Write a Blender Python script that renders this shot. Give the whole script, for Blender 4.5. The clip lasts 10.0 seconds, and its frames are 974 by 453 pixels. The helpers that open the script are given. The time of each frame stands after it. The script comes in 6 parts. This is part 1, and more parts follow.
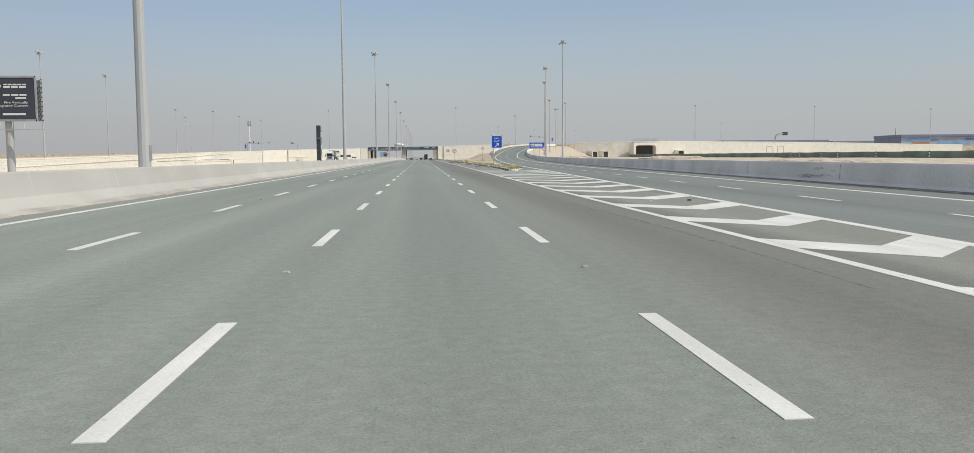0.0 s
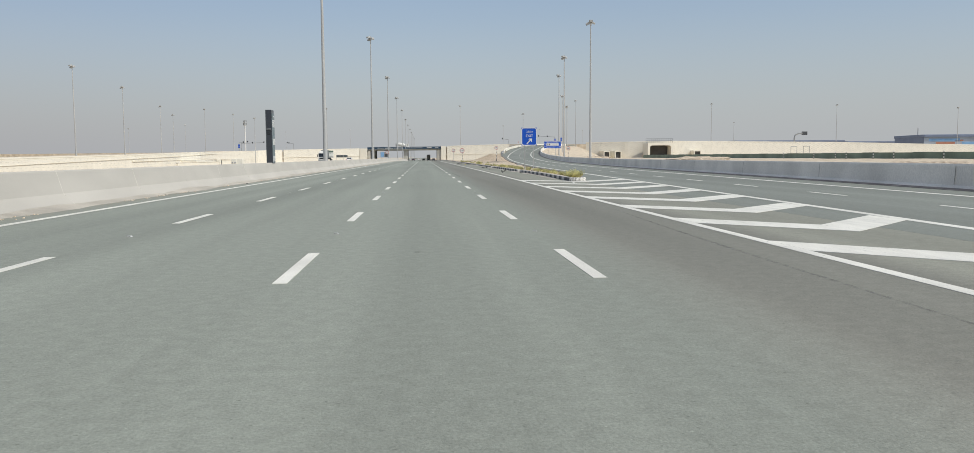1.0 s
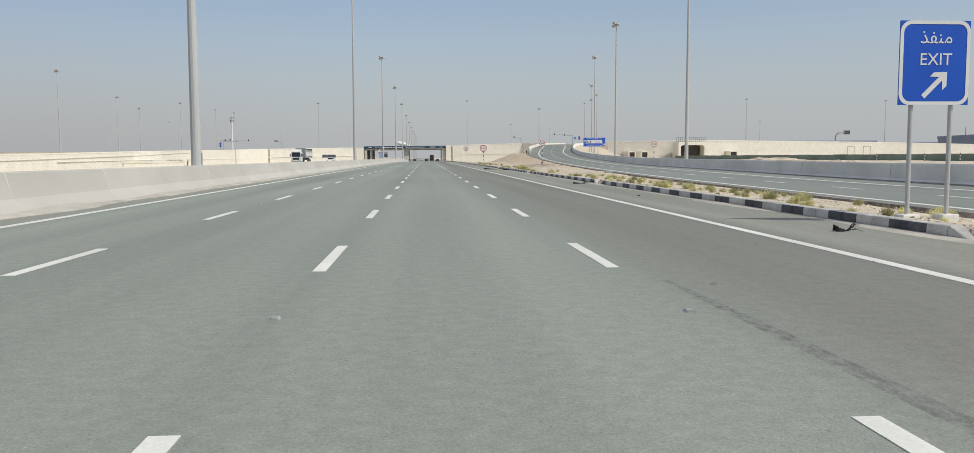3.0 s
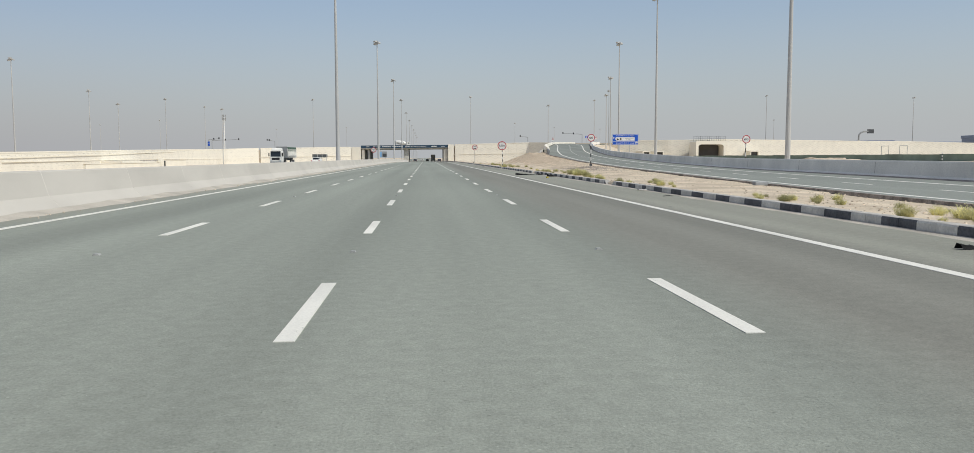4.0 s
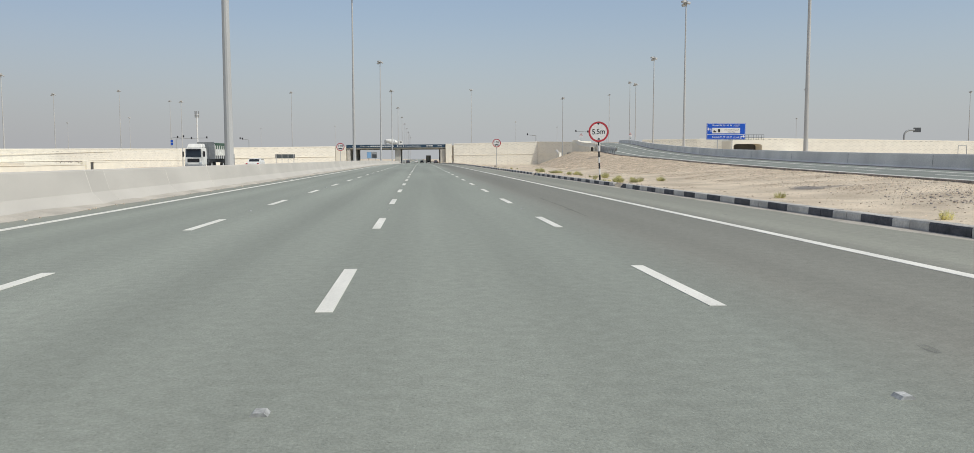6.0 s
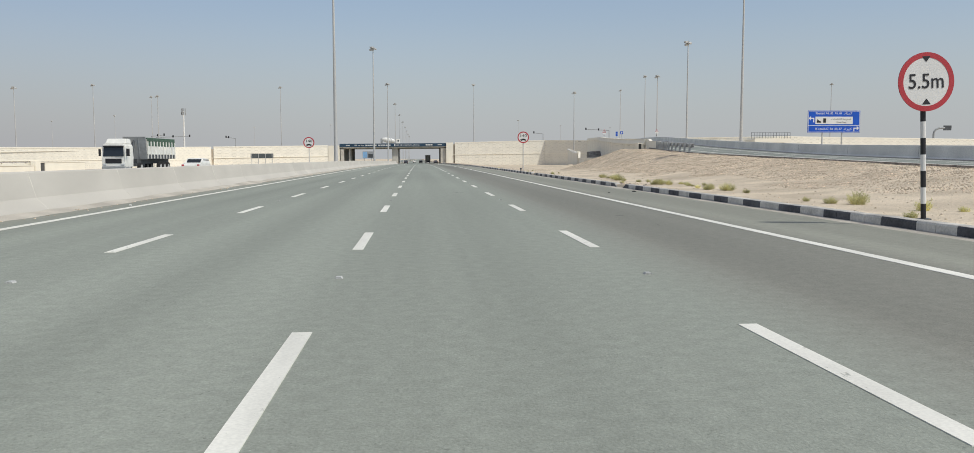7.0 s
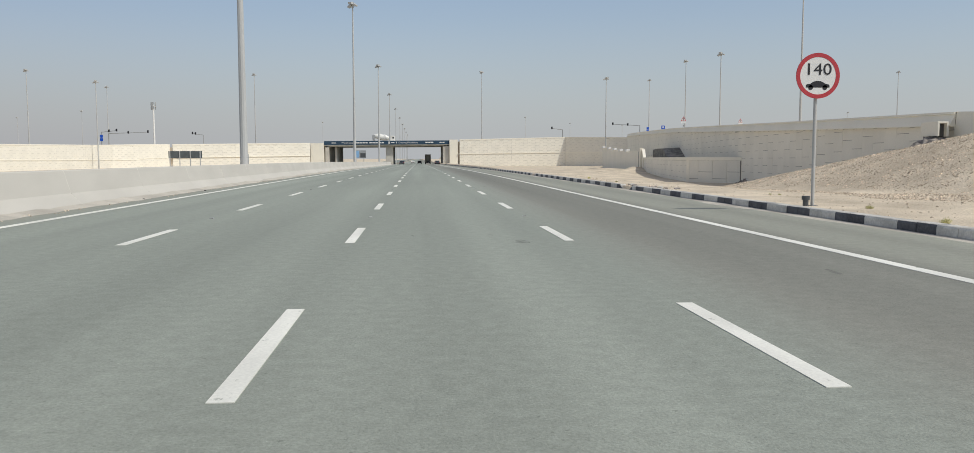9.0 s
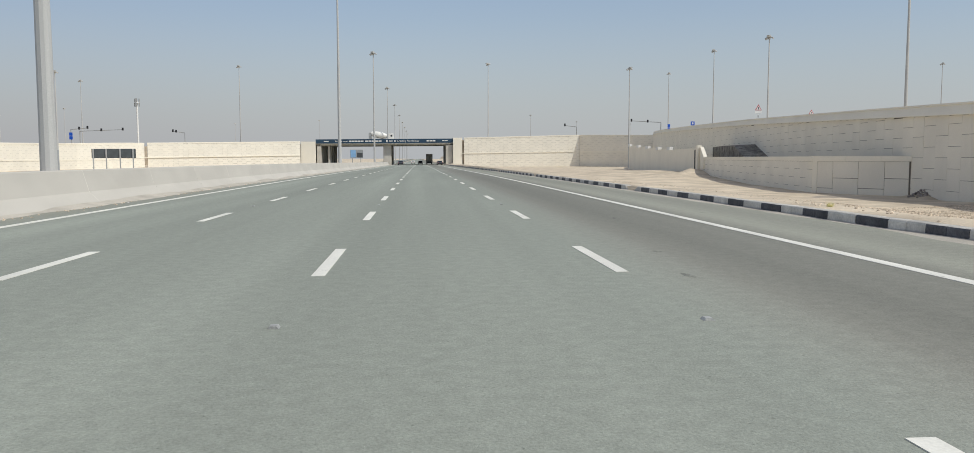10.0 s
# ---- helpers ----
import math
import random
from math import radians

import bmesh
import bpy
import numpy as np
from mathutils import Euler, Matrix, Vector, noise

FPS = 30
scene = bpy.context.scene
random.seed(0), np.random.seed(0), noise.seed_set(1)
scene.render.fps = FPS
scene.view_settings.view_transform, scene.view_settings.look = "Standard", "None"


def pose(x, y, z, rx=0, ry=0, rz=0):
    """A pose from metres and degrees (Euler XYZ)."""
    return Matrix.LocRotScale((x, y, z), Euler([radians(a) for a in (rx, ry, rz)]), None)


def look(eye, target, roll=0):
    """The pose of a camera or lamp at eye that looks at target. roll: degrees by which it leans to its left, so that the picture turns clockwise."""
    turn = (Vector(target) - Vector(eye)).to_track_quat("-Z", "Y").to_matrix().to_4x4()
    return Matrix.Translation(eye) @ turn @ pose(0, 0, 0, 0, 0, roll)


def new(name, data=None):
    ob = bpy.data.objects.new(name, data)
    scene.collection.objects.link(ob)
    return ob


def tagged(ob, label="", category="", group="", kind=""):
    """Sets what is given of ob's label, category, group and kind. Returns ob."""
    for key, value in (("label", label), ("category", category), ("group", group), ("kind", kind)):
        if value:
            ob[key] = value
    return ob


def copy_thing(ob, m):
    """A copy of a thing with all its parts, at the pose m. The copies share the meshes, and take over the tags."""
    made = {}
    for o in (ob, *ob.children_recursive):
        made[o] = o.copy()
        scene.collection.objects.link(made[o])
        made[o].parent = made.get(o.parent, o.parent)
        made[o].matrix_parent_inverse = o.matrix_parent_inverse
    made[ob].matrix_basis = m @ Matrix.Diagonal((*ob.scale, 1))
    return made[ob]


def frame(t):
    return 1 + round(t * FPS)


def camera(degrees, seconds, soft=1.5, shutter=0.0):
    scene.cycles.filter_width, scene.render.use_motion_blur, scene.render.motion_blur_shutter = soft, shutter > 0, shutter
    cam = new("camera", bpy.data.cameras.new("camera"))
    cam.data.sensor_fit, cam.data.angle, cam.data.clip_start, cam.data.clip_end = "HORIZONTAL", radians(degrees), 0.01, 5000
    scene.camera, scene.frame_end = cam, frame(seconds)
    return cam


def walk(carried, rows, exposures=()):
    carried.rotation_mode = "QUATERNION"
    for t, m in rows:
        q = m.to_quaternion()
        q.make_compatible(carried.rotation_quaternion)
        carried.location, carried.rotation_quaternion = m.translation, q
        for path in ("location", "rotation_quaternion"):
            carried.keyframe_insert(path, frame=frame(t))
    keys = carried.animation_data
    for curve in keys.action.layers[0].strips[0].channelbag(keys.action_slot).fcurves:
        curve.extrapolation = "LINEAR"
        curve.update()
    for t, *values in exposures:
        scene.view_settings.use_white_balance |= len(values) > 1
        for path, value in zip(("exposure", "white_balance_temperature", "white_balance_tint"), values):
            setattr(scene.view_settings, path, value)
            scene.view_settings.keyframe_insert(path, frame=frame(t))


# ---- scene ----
# camera: time, x, y, z, yaw to the left, pitch, roll (degrees)
PATH = [
    (0.0, 0.017, 0.006, 1.383, -4.482, -4.833, -0.460),
    (0.5, 0.014, 15.358, 1.383, -4.394, -4.817, -0.445),
    (1.0, -0.021, 30.864, 1.383, -4.327, -4.796, -0.414),
    (1.5, -0.051, 46.313, 1.383, -4.269, -4.787, -0.372),
    (2.0, -0.123, 61.780, 1.383, -4.193, -4.729, -0.313),
    (2.5, -0.207, 77.345, 1.383, -4.203, -4.751, -0.268),
    (4.0, -0.541, 123.842, 1.383, -4.150, -4.757, -0.202),
    (4.5, -0.648, 139.237, 1.383, -4.244, -4.715, -0.169),
    (5.0, -0.743, 154.715, 1.383, -4.366, -4.691, -0.135),
    (5.5, -0.755, 170.184, 1.383, -4.486, -4.676, -0.133),
    (7.0, -0.682, 216.422, 1.383, -4.634, -4.687, -0.148),
    (7.5, -0.644, 231.939, 1.383, -4.694, -4.670, -0.150),
    (8.0, -0.596, 247.507, 1.383, -4.749, -4.728, -0.145),
    (8.5, -0.546, 262.954, 1.383, -4.713, -4.697, -0.129),
    (9.0, -0.491, 278.380, 1.383, -4.703, -4.693, -0.133),
    (9.5, -0.459, 293.884, 1.383, -4.670, -4.684, -0.143),
    (10.0, -0.423, 309.243, 1.383, -4.649, -4.702, -0.155),
]


def aim(x, y, z, yaw, pitch, roll):
    a, b = radians(yaw), radians(pitch)
    ahead = Vector((-math.sin(a) * math.cos(b), math.cos(a) * math.cos(b), math.sin(b)))
    eye = Vector((x, y, z))
    return look(eye, eye + ahead, roll)


cam = camera(60.66, 10.0, soft=0.75)
walk(cam, [(row[0], aim(*row[1:])) for row in PATH])
# ---- light ----
SUN_TO = Vector((0.84, -0.52, 1.16)).normalized()
world = bpy.data.worlds.new("world")
scene.world = world
world.use_nodes = True
wn, wl = world.node_tree.nodes, world.node_tree.links
sky = wn.new("ShaderNodeTexSky")
sky.sky_type = "NISHITA"
sky.sun_disc = False
sky.sun_elevation = math.asin(SUN_TO.z)
sky.sun_rotation = math.atan2(SUN_TO.x, SUN_TO.y)
sky.air_density, sky.dust_density, sky.ozone_density = 1.0, 1.0, 2.0
# desert haze: the sky pales to a flat grey towards the horizon, all the way round
wgeo = wn.new("ShaderNodeNewGeometry")
wsep = wn.new("ShaderNodeSeparateXYZ")
wl.new(wgeo.outputs["Position"], wsep.inputs[0])
wramp = wn.new("ShaderNodeMapRange")
wramp.interpolation_type = "SMOOTHSTEP"
wramp.inputs["From Min"].default_value, wramp.inputs["From Max"].default_value = -0.04, 0.28
wramp.inputs["To Min"].default_value, wramp.inputs["To Max"].default_value = 1.0, 0.05
wl.new(wsep.outputs[2], wramp.inputs["Value"])
wmix = wn.new("ShaderNodeMix")
wmix.data_type = "RGBA"
wl.new(wramp.outputs[0], wmix.inputs[0])
wgain = wn.new("ShaderNodeVectorMath")
wgain.operation = "SCALE"
wgain.inputs["Scale"].default_value = 1.2
# dust bleaches the blue overhead
wpale = wn.new("ShaderNodeHueSaturation")
wsat = wn.new("ShaderNodeMapRange")
for key, val in zip(("From Min", "From Max", "To Min", "To Max"), (0.16, 0.5, 1.0, 0.55)):
    wsat.inputs[key].default_value = val
wl.new(wsep.outputs[2], wsat.inputs["Value"])
wl.new(wsat.outputs[0], wpale.inputs["Saturation"])
wlift = wn.new("ShaderNodeMapRange")
for key, val in zip(("From Min", "From Max", "To Min", "To Max"), (0.2, 0.6, 1.0, 1.22)):
    wlift.inputs[key].default_value = val
wl.new(wsep.outputs[2], wlift.inputs["Value"])
wl.new(wlift.outputs[0], wpale.inputs["Value"])
wl.new(sky.outputs[0], wpale.inputs["Color"])
wl.new(wpale.outputs[0], wgain.inputs[0])
wl.new(wgain.outputs[0], wmix.inputs[6])
wmix.inputs[7].default_value = (4.44, 4.62, 4.83, 1)
# the sky is a little duller and warmer away from the sun
wdull = wn.new("ShaderNodeMix")
wdull.data_type, wdull.blend_type = "RGBA", "MULTIPLY"
wside = wn.new("ShaderNodeMapRange")
wside.interpolation_type = "SMOOTHSTEP"
for key, val in zip(("From Min", "From Max", "To Min", "To Max"), (0.05, -0.6, 0.0, 1.0)):
    wside.inputs[key].default_value = val
wl.new(wsep.outputs[0], wside.inputs["Value"])
wl.new(wside.outputs[0], wdull.inputs[0])
wl.new(wmix.outputs[2], wdull.inputs[6])
wdull.inputs[7].default_value = (0.90, 0.875, 0.88, 1)
wl.new(wdull.outputs[2], wn["Background"].inputs[0])
wn["Background"].inputs[1].default_value = 0.1

sun = new("sun", bpy.data.lights.new("sun", "SUN"))
sun.data.energy = 2.68
sun.data.angle = radians(0.6)
sun.data.color = (1.0, 0.975, 0.885)
sun.rotation_euler = SUN_TO.to_track_quat("Z", "Y").to_euler()

# ---- materials ----


def material(name, color, rough=0.7, metal=0.0, vary=0.12, scale=4.0, fine=60.0, bump=0.15, tint=None, stretch=(1, 1, 1), random_obj=0.0, spec=0.4, dist=0.01, island=0.0):
    """A surface with stains at one scale, grain at another and a fine relief."""
    m = bpy.data.materials.new(name)
    m.use_nodes = True
    n, l = m.node_tree.nodes, m.node_tree.links
    b = n["Principled BSDF"]
    b.inputs["Roughness"].default_value, b.inputs["Metallic"].default_value = rough, metal
    b.inputs["Specular IOR Level"].default_value = spec
    co = n.new("ShaderNodeTexCoord")
    mp = n.new("ShaderNodeMapping")
    mp.inputs["Scale"].default_value = stretch
    geo = n.new("ShaderNodeNewGeometry")
    l.new(geo.outputs["Position"], mp.inputs[0])
    big = n.new("ShaderNodeTexNoise")
    big.inputs["Scale"].default_value, big.inputs["Detail"].default_value = 1.0 / scale, 5
    small = n.new("ShaderNodeTexNoise")
    small.inputs["Scale"].default_value, small.inputs["Detail"].default_value = fine, 3
    l.new(mp.outputs[0], big.inputs[0])
    l.new(geo.outputs["Position"], small.inputs[0])
    dark = [c * (1 - 1.6 * vary) for c in color]
    light = [min(1, c * (1 + 1.2 * vary)) for c in (tint or color)]
    mix = n.new("ShaderNodeMix")
    mix.data_type = "RGBA"
    ramp = n.new("ShaderNodeMapRange")
    ramp.inputs["From Min"].default_value, ramp.inputs["From Max"].default_value = 0.33, 0.67
    l.new(big.outputs[0], ramp.inputs["Value"])
    l.new(ramp.outputs[0], mix.inputs[0])
    mix.inputs[6].default_value, mix.inputs[7].default_value = (*dark, 1), (*light, 1)
    grain = n.new("ShaderNodeMapRange")
    grain.inputs["From Min"].default_value, grain.inputs["From Max"].default_value = 0.3, 0.7
    grain.inputs["To Min"].default_value, grain.inputs["To Max"].default_value = 1 - vary, 1 + vary
    l.new(small.outputs[0], grain.inputs["Value"])
    mul = n.new("ShaderNodeVectorMath")
    mul.operation = "SCALE"
    l.new(mix.outputs[2], mul.inputs[0])
    if random_obj or island:
        info = n.new("ShaderNodeObjectInfo")
        vr = n.new("ShaderNodeMapRange")
        vr.inputs["To Min"].default_value, vr.inputs["To Max"].default_value = 1 - random_obj - island, 1 + random_obj + island
        l.new(geo.outputs["Random Per Island"] if island else info.outputs["Random"], vr.inputs["Value"])
        mm = n.new("ShaderNodeMath")
        mm.operation = "MULTIPLY"
        l.new(vr.outputs[0], mm.inputs[0])
        l.new(grain.outputs[0], mm.inputs[1])
        l.new(mm.outputs[0], mul.inputs["Scale"])
    else:
        l.new(grain.outputs[0], mul.inputs["Scale"])
    l.new(mul.outputs[0], b.inputs["Base Color"])
    if bump:
        bp = n.new("ShaderNodeBump")
        bp.inputs["Strength"].default_value, bp.inputs["Distance"].default_value = bump, dist
        l.new(small.outputs[0], bp.inputs["Height"])
        l.new(bp.outputs[0], b.inputs["Normal"])
    return m


def asphalt(name, base, lanes):
    """Weathered asphalt: grey-green stone grain, long streaks along the lanes, polished wheel tracks and oil strips."""
    m = bpy.data.materials.new(name)
    m.use_nodes = True
    n, l = m.node_tree.nodes, m.node_tree.links
    b = n["Principled BSDF"]
    b.inputs["Roughness"].default_value, b.inputs["Specular IOR Level"].default_value = 0.82, 0.3
    geo = n.new("ShaderNodeNewGeometry")
    sep = n.new("ShaderNodeSeparateXYZ")
    l.new(geo.outputs["Position"], sep.inputs[0])

    def noise_at(scale, detail, stretch):
        mp = n.new("ShaderNodeMapping")
        mp.inputs["Scale"].default_value = stretch
        l.new(geo.outputs["Position"], mp.inputs[0])
        t = n.new("ShaderNodeTexNoise")
        t.inputs["Scale"].default_value, t.inputs["Detail"].default_value = scale, detail
        l.new(mp.outputs[0], t.inputs[0])
        return t.outputs[0]

    def ranged(src, a, b_, c, d):
        r = n.new("ShaderNodeMapRange")
        for key, v in zip(("From Min", "From Max", "To Min", "To Max"), (a, b_, c, d)):
            r.inputs[key].default_value = v
        l.new(src, r.inputs["Value"])
        return r.outputs[0]

    def math_(op, a, b_):
        q = n.new("ShaderNodeMath")
        q.operation = op
        for k, v in enumerate((a, b_)):
            if isinstance(v, float):
                q.inputs[k].default_value = v
            else:
                l.new(v, q.inputs[k])
        return q.outputs[0]

    streak = ranged(noise_at(0.55, 4, (1, 0.018, 1)), 0.3, 0.7, 0.86, 1.12)
    patch = ranged(noise_at(0.12, 5, (1, 0.25, 1)), 0.3, 0.7, 0.93, 1.07)
    grain = ranged(noise_at(38.0, 4, (1, 1, 1)), 0.3, 0.7, 0.87, 1.13)
    coarse = ranged(noise_at(7.0, 3, (1, 1, 1)), 0.35, 0.7, 0.93, 1.07)
    pits = ranged(noise_at(26.0, 2, (1, 1, 1)), 0.66, 0.74, 1.0, 0.72)
    chips = ranged(noise_at(31.0, 2, (1, 1.1, 1)), 0.68, 0.76, 1.0, 1.3)
    v = math_("MULTIPLY", math_("MULTIPLY", streak, patch), math_("MULTIPLY", grain, coarse))
    v = math_("MULTIPLY", v, math_("MULTIPLY", pits, chips))
    if lanes:
        # wheel tracks repeat with the lanes
        u = math_("MULTIPLY", math_("SUBTRACT", sep.outputs[0], XL), 2 * math.pi * 2 / 3.65)
        wave = math_("SINE", math_("SUBTRACT", u, 1.6), 0.0)
        v = math_("MULTIPLY", v, ranged(wave, -1.0, 1.0, 0.97, 1.03))
        # the slow lane is browner and darker, the shoulder pale with dust
        slow = ranged(sep.outputs[0], 1.9, 3.2, 0.0, 1.0)
        shoulder = ranged(sep.outputs[0], 5.6, 6.3, 0.0, 1.0)
        left = ranged(sep.outputs[0], -9.0, -10.2, 0.0, 1.0)
    col = n.new("ShaderNodeMix")
    col.data_type = "RGBA"
    col.inputs[6].default_value = (*base, 1)
    col.inputs[7].default_value = (base[0] * 0.80, base[1] * 0.745, base[2] * 0.74, 1)
    if lanes:
        l.new(slow, col.inputs[0])
        col2 = n.new("ShaderNodeMix")
        col2.data_type = "RGBA"
        l.new(math_("MAXIMUM", shoulder, left), col2.inputs[0])
        l.new(col.outputs[2], col2.inputs[6])
        col2.inputs[7].default_value = (base[0] * 1.02, base[1] * 0.96, base[2] * 0.93, 1)
        out = col2.outputs[2]
    else:
        col.inputs[0].default_value = 0.15
        out = col.outputs[2]
    sc = n.new("ShaderNodeVectorMath")
    sc.operation = "SCALE"
    l.new(out, sc.inputs[0])
    l.new(v, sc.inputs["Scale"])
    l.new(sc.outputs[0], b.inputs["Base Color"])
    bp = n.new("ShaderNodeBump")
    bp.inputs["Strength"].default_value, bp.inputs["Distance"].default_value = 0.5, 0.012
    l.new(noise_at(60.0, 3, (1, 1, 1)), bp.inputs["Height"])
    l.new(bp.outputs[0], b.inputs["Normal"])
    return m


def worn_paint(name, color):
    """Thermoplastic road paint, scuffed and dusted along the travel direction."""
    m = material(name, color, 0.65, vary=0.07, scale=0.9, fine=45, bump=0.25, stretch=(2.5, 0.5, 1), dist=0.004)
    n, l = m.node_tree.nodes, m.node_tree.links
    b = n["Principled BSDF"]
    paint = b.inputs["Base Color"].links[0].from_socket
    geo = n.new("ShaderNodeNewGeometry")
    mp = n.new("ShaderNodeMapping")
    mp.inputs["Scale"].default_value = (1.6, 0.7, 1)
    l.new(geo.outputs["Position"], mp.inputs[0])
    worn = n.new("ShaderNodeTexNoise")
    worn.inputs["Scale"].default_value, worn.inputs["Detail"].default_value, worn.inputs["Roughness"].default_value = 5.5, 7, 0.72
    l.new(mp.outputs[0], worn.inputs[0])
    cut = n.new("ShaderNodeMapRange")
    cut.inputs["From Min"].default_value, cut.inputs["From Max"].default_value = 0.61, 0.67
    cut.inputs["To Min"].default_value, cut.inputs["To Max"].default_value = 0.0, 0.75
    l.new(worn.outputs[0], cut.inputs["Value"])
    mix = n.new("ShaderNodeMix")
    mix.data_type = "RGBA"
    l.new(cut.outputs[0], mix.inputs[0])
    l.new(paint, mix.inputs[6])
    mix.inputs[7].default_value = (0.29, 0.295, 0.25, 1)
    l.new(mix.outputs[2], b.inputs["Base Color"])
    return m


XL = -1.624  # the dashed line to the driver's left
M_ROAD = asphalt("asphalt", (0.272, 0.289, 0.247), True)
M_RAMP = asphalt("ramp_asphalt", (0.23, 0.246, 0.217), False)
M_LINE = worn_paint("road_paint", (0.75, 0.73, 0.655))
M_SAND = material("sand", (0.572, 0.474, 0.352), 0.95, vary=0.12, scale=2.5, fine=13, bump=0.9, tint=(0.608, 0.515, 0.39), dist=0.06)
M_DRIFT = material("sand_drift", (0.47, 0.432, 0.37), 0.95, vary=0.12, scale=1.5, fine=30, bump=0.5, dist=0.02)
M_STONE = material("rubble", (0.482, 0.393, 0.288), 0.9, vary=0.2, scale=0.6, fine=20, bump=0.5, tint=(0.582, 0.474, 0.36), island=0.27)
# also colours the ramp edging, standing for the shade of its step
M_DARKGRAVEL = material("dark_gravel", (0.30, 0.265, 0.235), 0.9, vary=0.3, scale=0.5, fine=25, bump=0.4)
M_CONC = material("barrier_concrete", (0.50, 0.472, 0.42), 0.85, vary=0.045, scale=2.2, fine=55, bump=0.1, random_obj=0.03, stretch=(1, 0.6, 1.6))
M_CONC2 = material("ramp_concrete", (0.83, 0.795, 0.725), 0.85, vary=0.09, scale=3.5, fine=14, bump=0.15)
M_CREAM = material("cream_wall", (0.84, 0.79, 0.67), 0.85, vary=0.025, scale=5, fine=10, bump=0.15)
M_PANEL = material("cream_panel", (0.815, 0.770, 0.664), 0.85, vary=0.03, scale=3, fine=12, bump=0.2, random_obj=0.018)
M_JOINT = material("panel_joint", (0.17, 0.15, 0.125), 0.95, vary=0.1, bump=0)
M_BRIDGE = material("bridge_concrete", (0.52, 0.49, 0.43), 0.85, vary=0.08, scale=3, fine=10, bump=0.15)
M_KWHITE = material("kerb_white", (0.63, 0.60, 0.545), 0.75, vary=0.12, scale=0.5, fine=20, bump=0.3, random_obj=0.07)
M_KNOSE = material("kerb_flaking_white", (0.48, 0.455, 0.41), 0.8, vary=0.3, scale=0.12, fine=25, bump=0.5, tint=(0.68, 0.65, 0.6))
M_KTOP = material("kerb_dusty_top", (0.50, 0.475, 0.43), 0.85, vary=0.15, scale=0.4, fine=25, bump=0.3, random_obj=0.08)
M_KBLACK = material("kerb_black", (0.10, 0.10, 0.108), 0.7, vary=0.25, scale=0.5, fine=20, bump=0.3, random_obj=0.12)
M_STEEL = material("galvanised_steel", (0.50, 0.495, 0.475), 0.5, 0.1, vary=0.05, scale=1.2, fine=25, bump=0.0, stretch=(2, 2, 0.15))
M_DARKSTEEL = material("dark_steel", (0.09, 0.095, 0.10), 0.55, 0.3, vary=0.1, scale=0.5, bump=0.05)
M_LAMP = material("lamp_glass", (0.55, 0.57, 0.58), 0.25, vary=0.05, bump=0)
M_BLUE = material("sign_blue", (0.006, 0.085, 0.50), 0.45, vary=0.05, scale=1, fine=30, bump=0.02)
M_WHITE = material("sign_white", (0.74, 0.73, 0.70), 0.45, vary=0.03, scale=1, bump=0)
M_RED = material("sign_red", (0.46, 0.045, 0.055), 0.45, vary=0.05, scale=1, bump=0)
M_BLACK = material("black_paint", (0.022, 0.022, 0.025), 0.5, vary=0.1, scale=0.5, bump=0.05)
M_NAVY = material("banner_navy", (0.022, 0.055, 0.095), 0.6, vary=0.12, scale=2, bump=0.05)
M_RUBBER = material("rubber", (0.025, 0.025, 0.026), 0.8, vary=0.25, scale=0.3, fine=40, bump=0.5)
M_SHRUB = material("shrub_leaf", (0.53, 0.515, 0.235), 0.8, vary=0.22, scale=0.4, bump=0, tint=(0.66, 0.62, 0.34), random_obj=0.22)
M_TWIG = material("dry_twig", (0.20, 0.14, 0.09), 0.9, vary=0.2, bump=0)
M_GREEN = material("hoarding_green", (0.22, 0.28, 0.22), 0.8, vary=0.15, scale=6, bump=0.1)
M_TRUCKWHITE = material("truck_paint", (0.78, 0.765, 0.71), 0.35, vary=0.06, scale=0.8, bump=0.02)
M_TARP = material("tarpaulin", (0.07, 0.12, 0.085), 0.8, vary=0.15, scale=0.6, bump=0.2)
M_GREY = material("grey_panel", (0.33, 0.34, 0.34), 0.6, vary=0.1, scale=0.6, bump=0.1)
M_BILL = material("billboard_face", (0.05, 0.056, 0.07), 0.6, vary=0.06, scale=3, bump=0)
M_WARE = material("cladding_blue", (0.20, 0.24, 0.33), 0.5, vary=0.06, scale=9, bump=0.05)
M_WARE2 = material("cladding_light", (0.42, 0.47, 0.54), 0.5, vary=0.08, scale=9, bump=0.05)
M_MURAL = material("cladding_orange", (0.55, 0.24, 0.15), 0.6, vary=0.1, scale=5, bump=0.05)
M_MURAL2 = material("cladding_sky", (0.25, 0.45, 0.70), 0.6, vary=0.1, scale=5, bump=0.05)
M_WINDOW = material("dark_glass", (0.02, 0.025, 0.03), 0.08, vary=0.05, bump=0, spec=0.6)
# dark colour standing for the shade inside openings
M_HOLESHADE = material("opening_shade", (0.09, 0.087, 0.083), 0.9, vary=0.1, bump=0.1)
M_CHUTE = material("dark_pitching", (0.2, 0.187, 0.165), 0.9, vary=0.3, scale=0.8, fine=9, bump=0.8, dist=0.06)
M_SMOKED = material("smoked_panel", (0.10, 0.115, 0.12), 0.22, vary=0.1, scale=0.7, bump=0.02, spec=0.6)
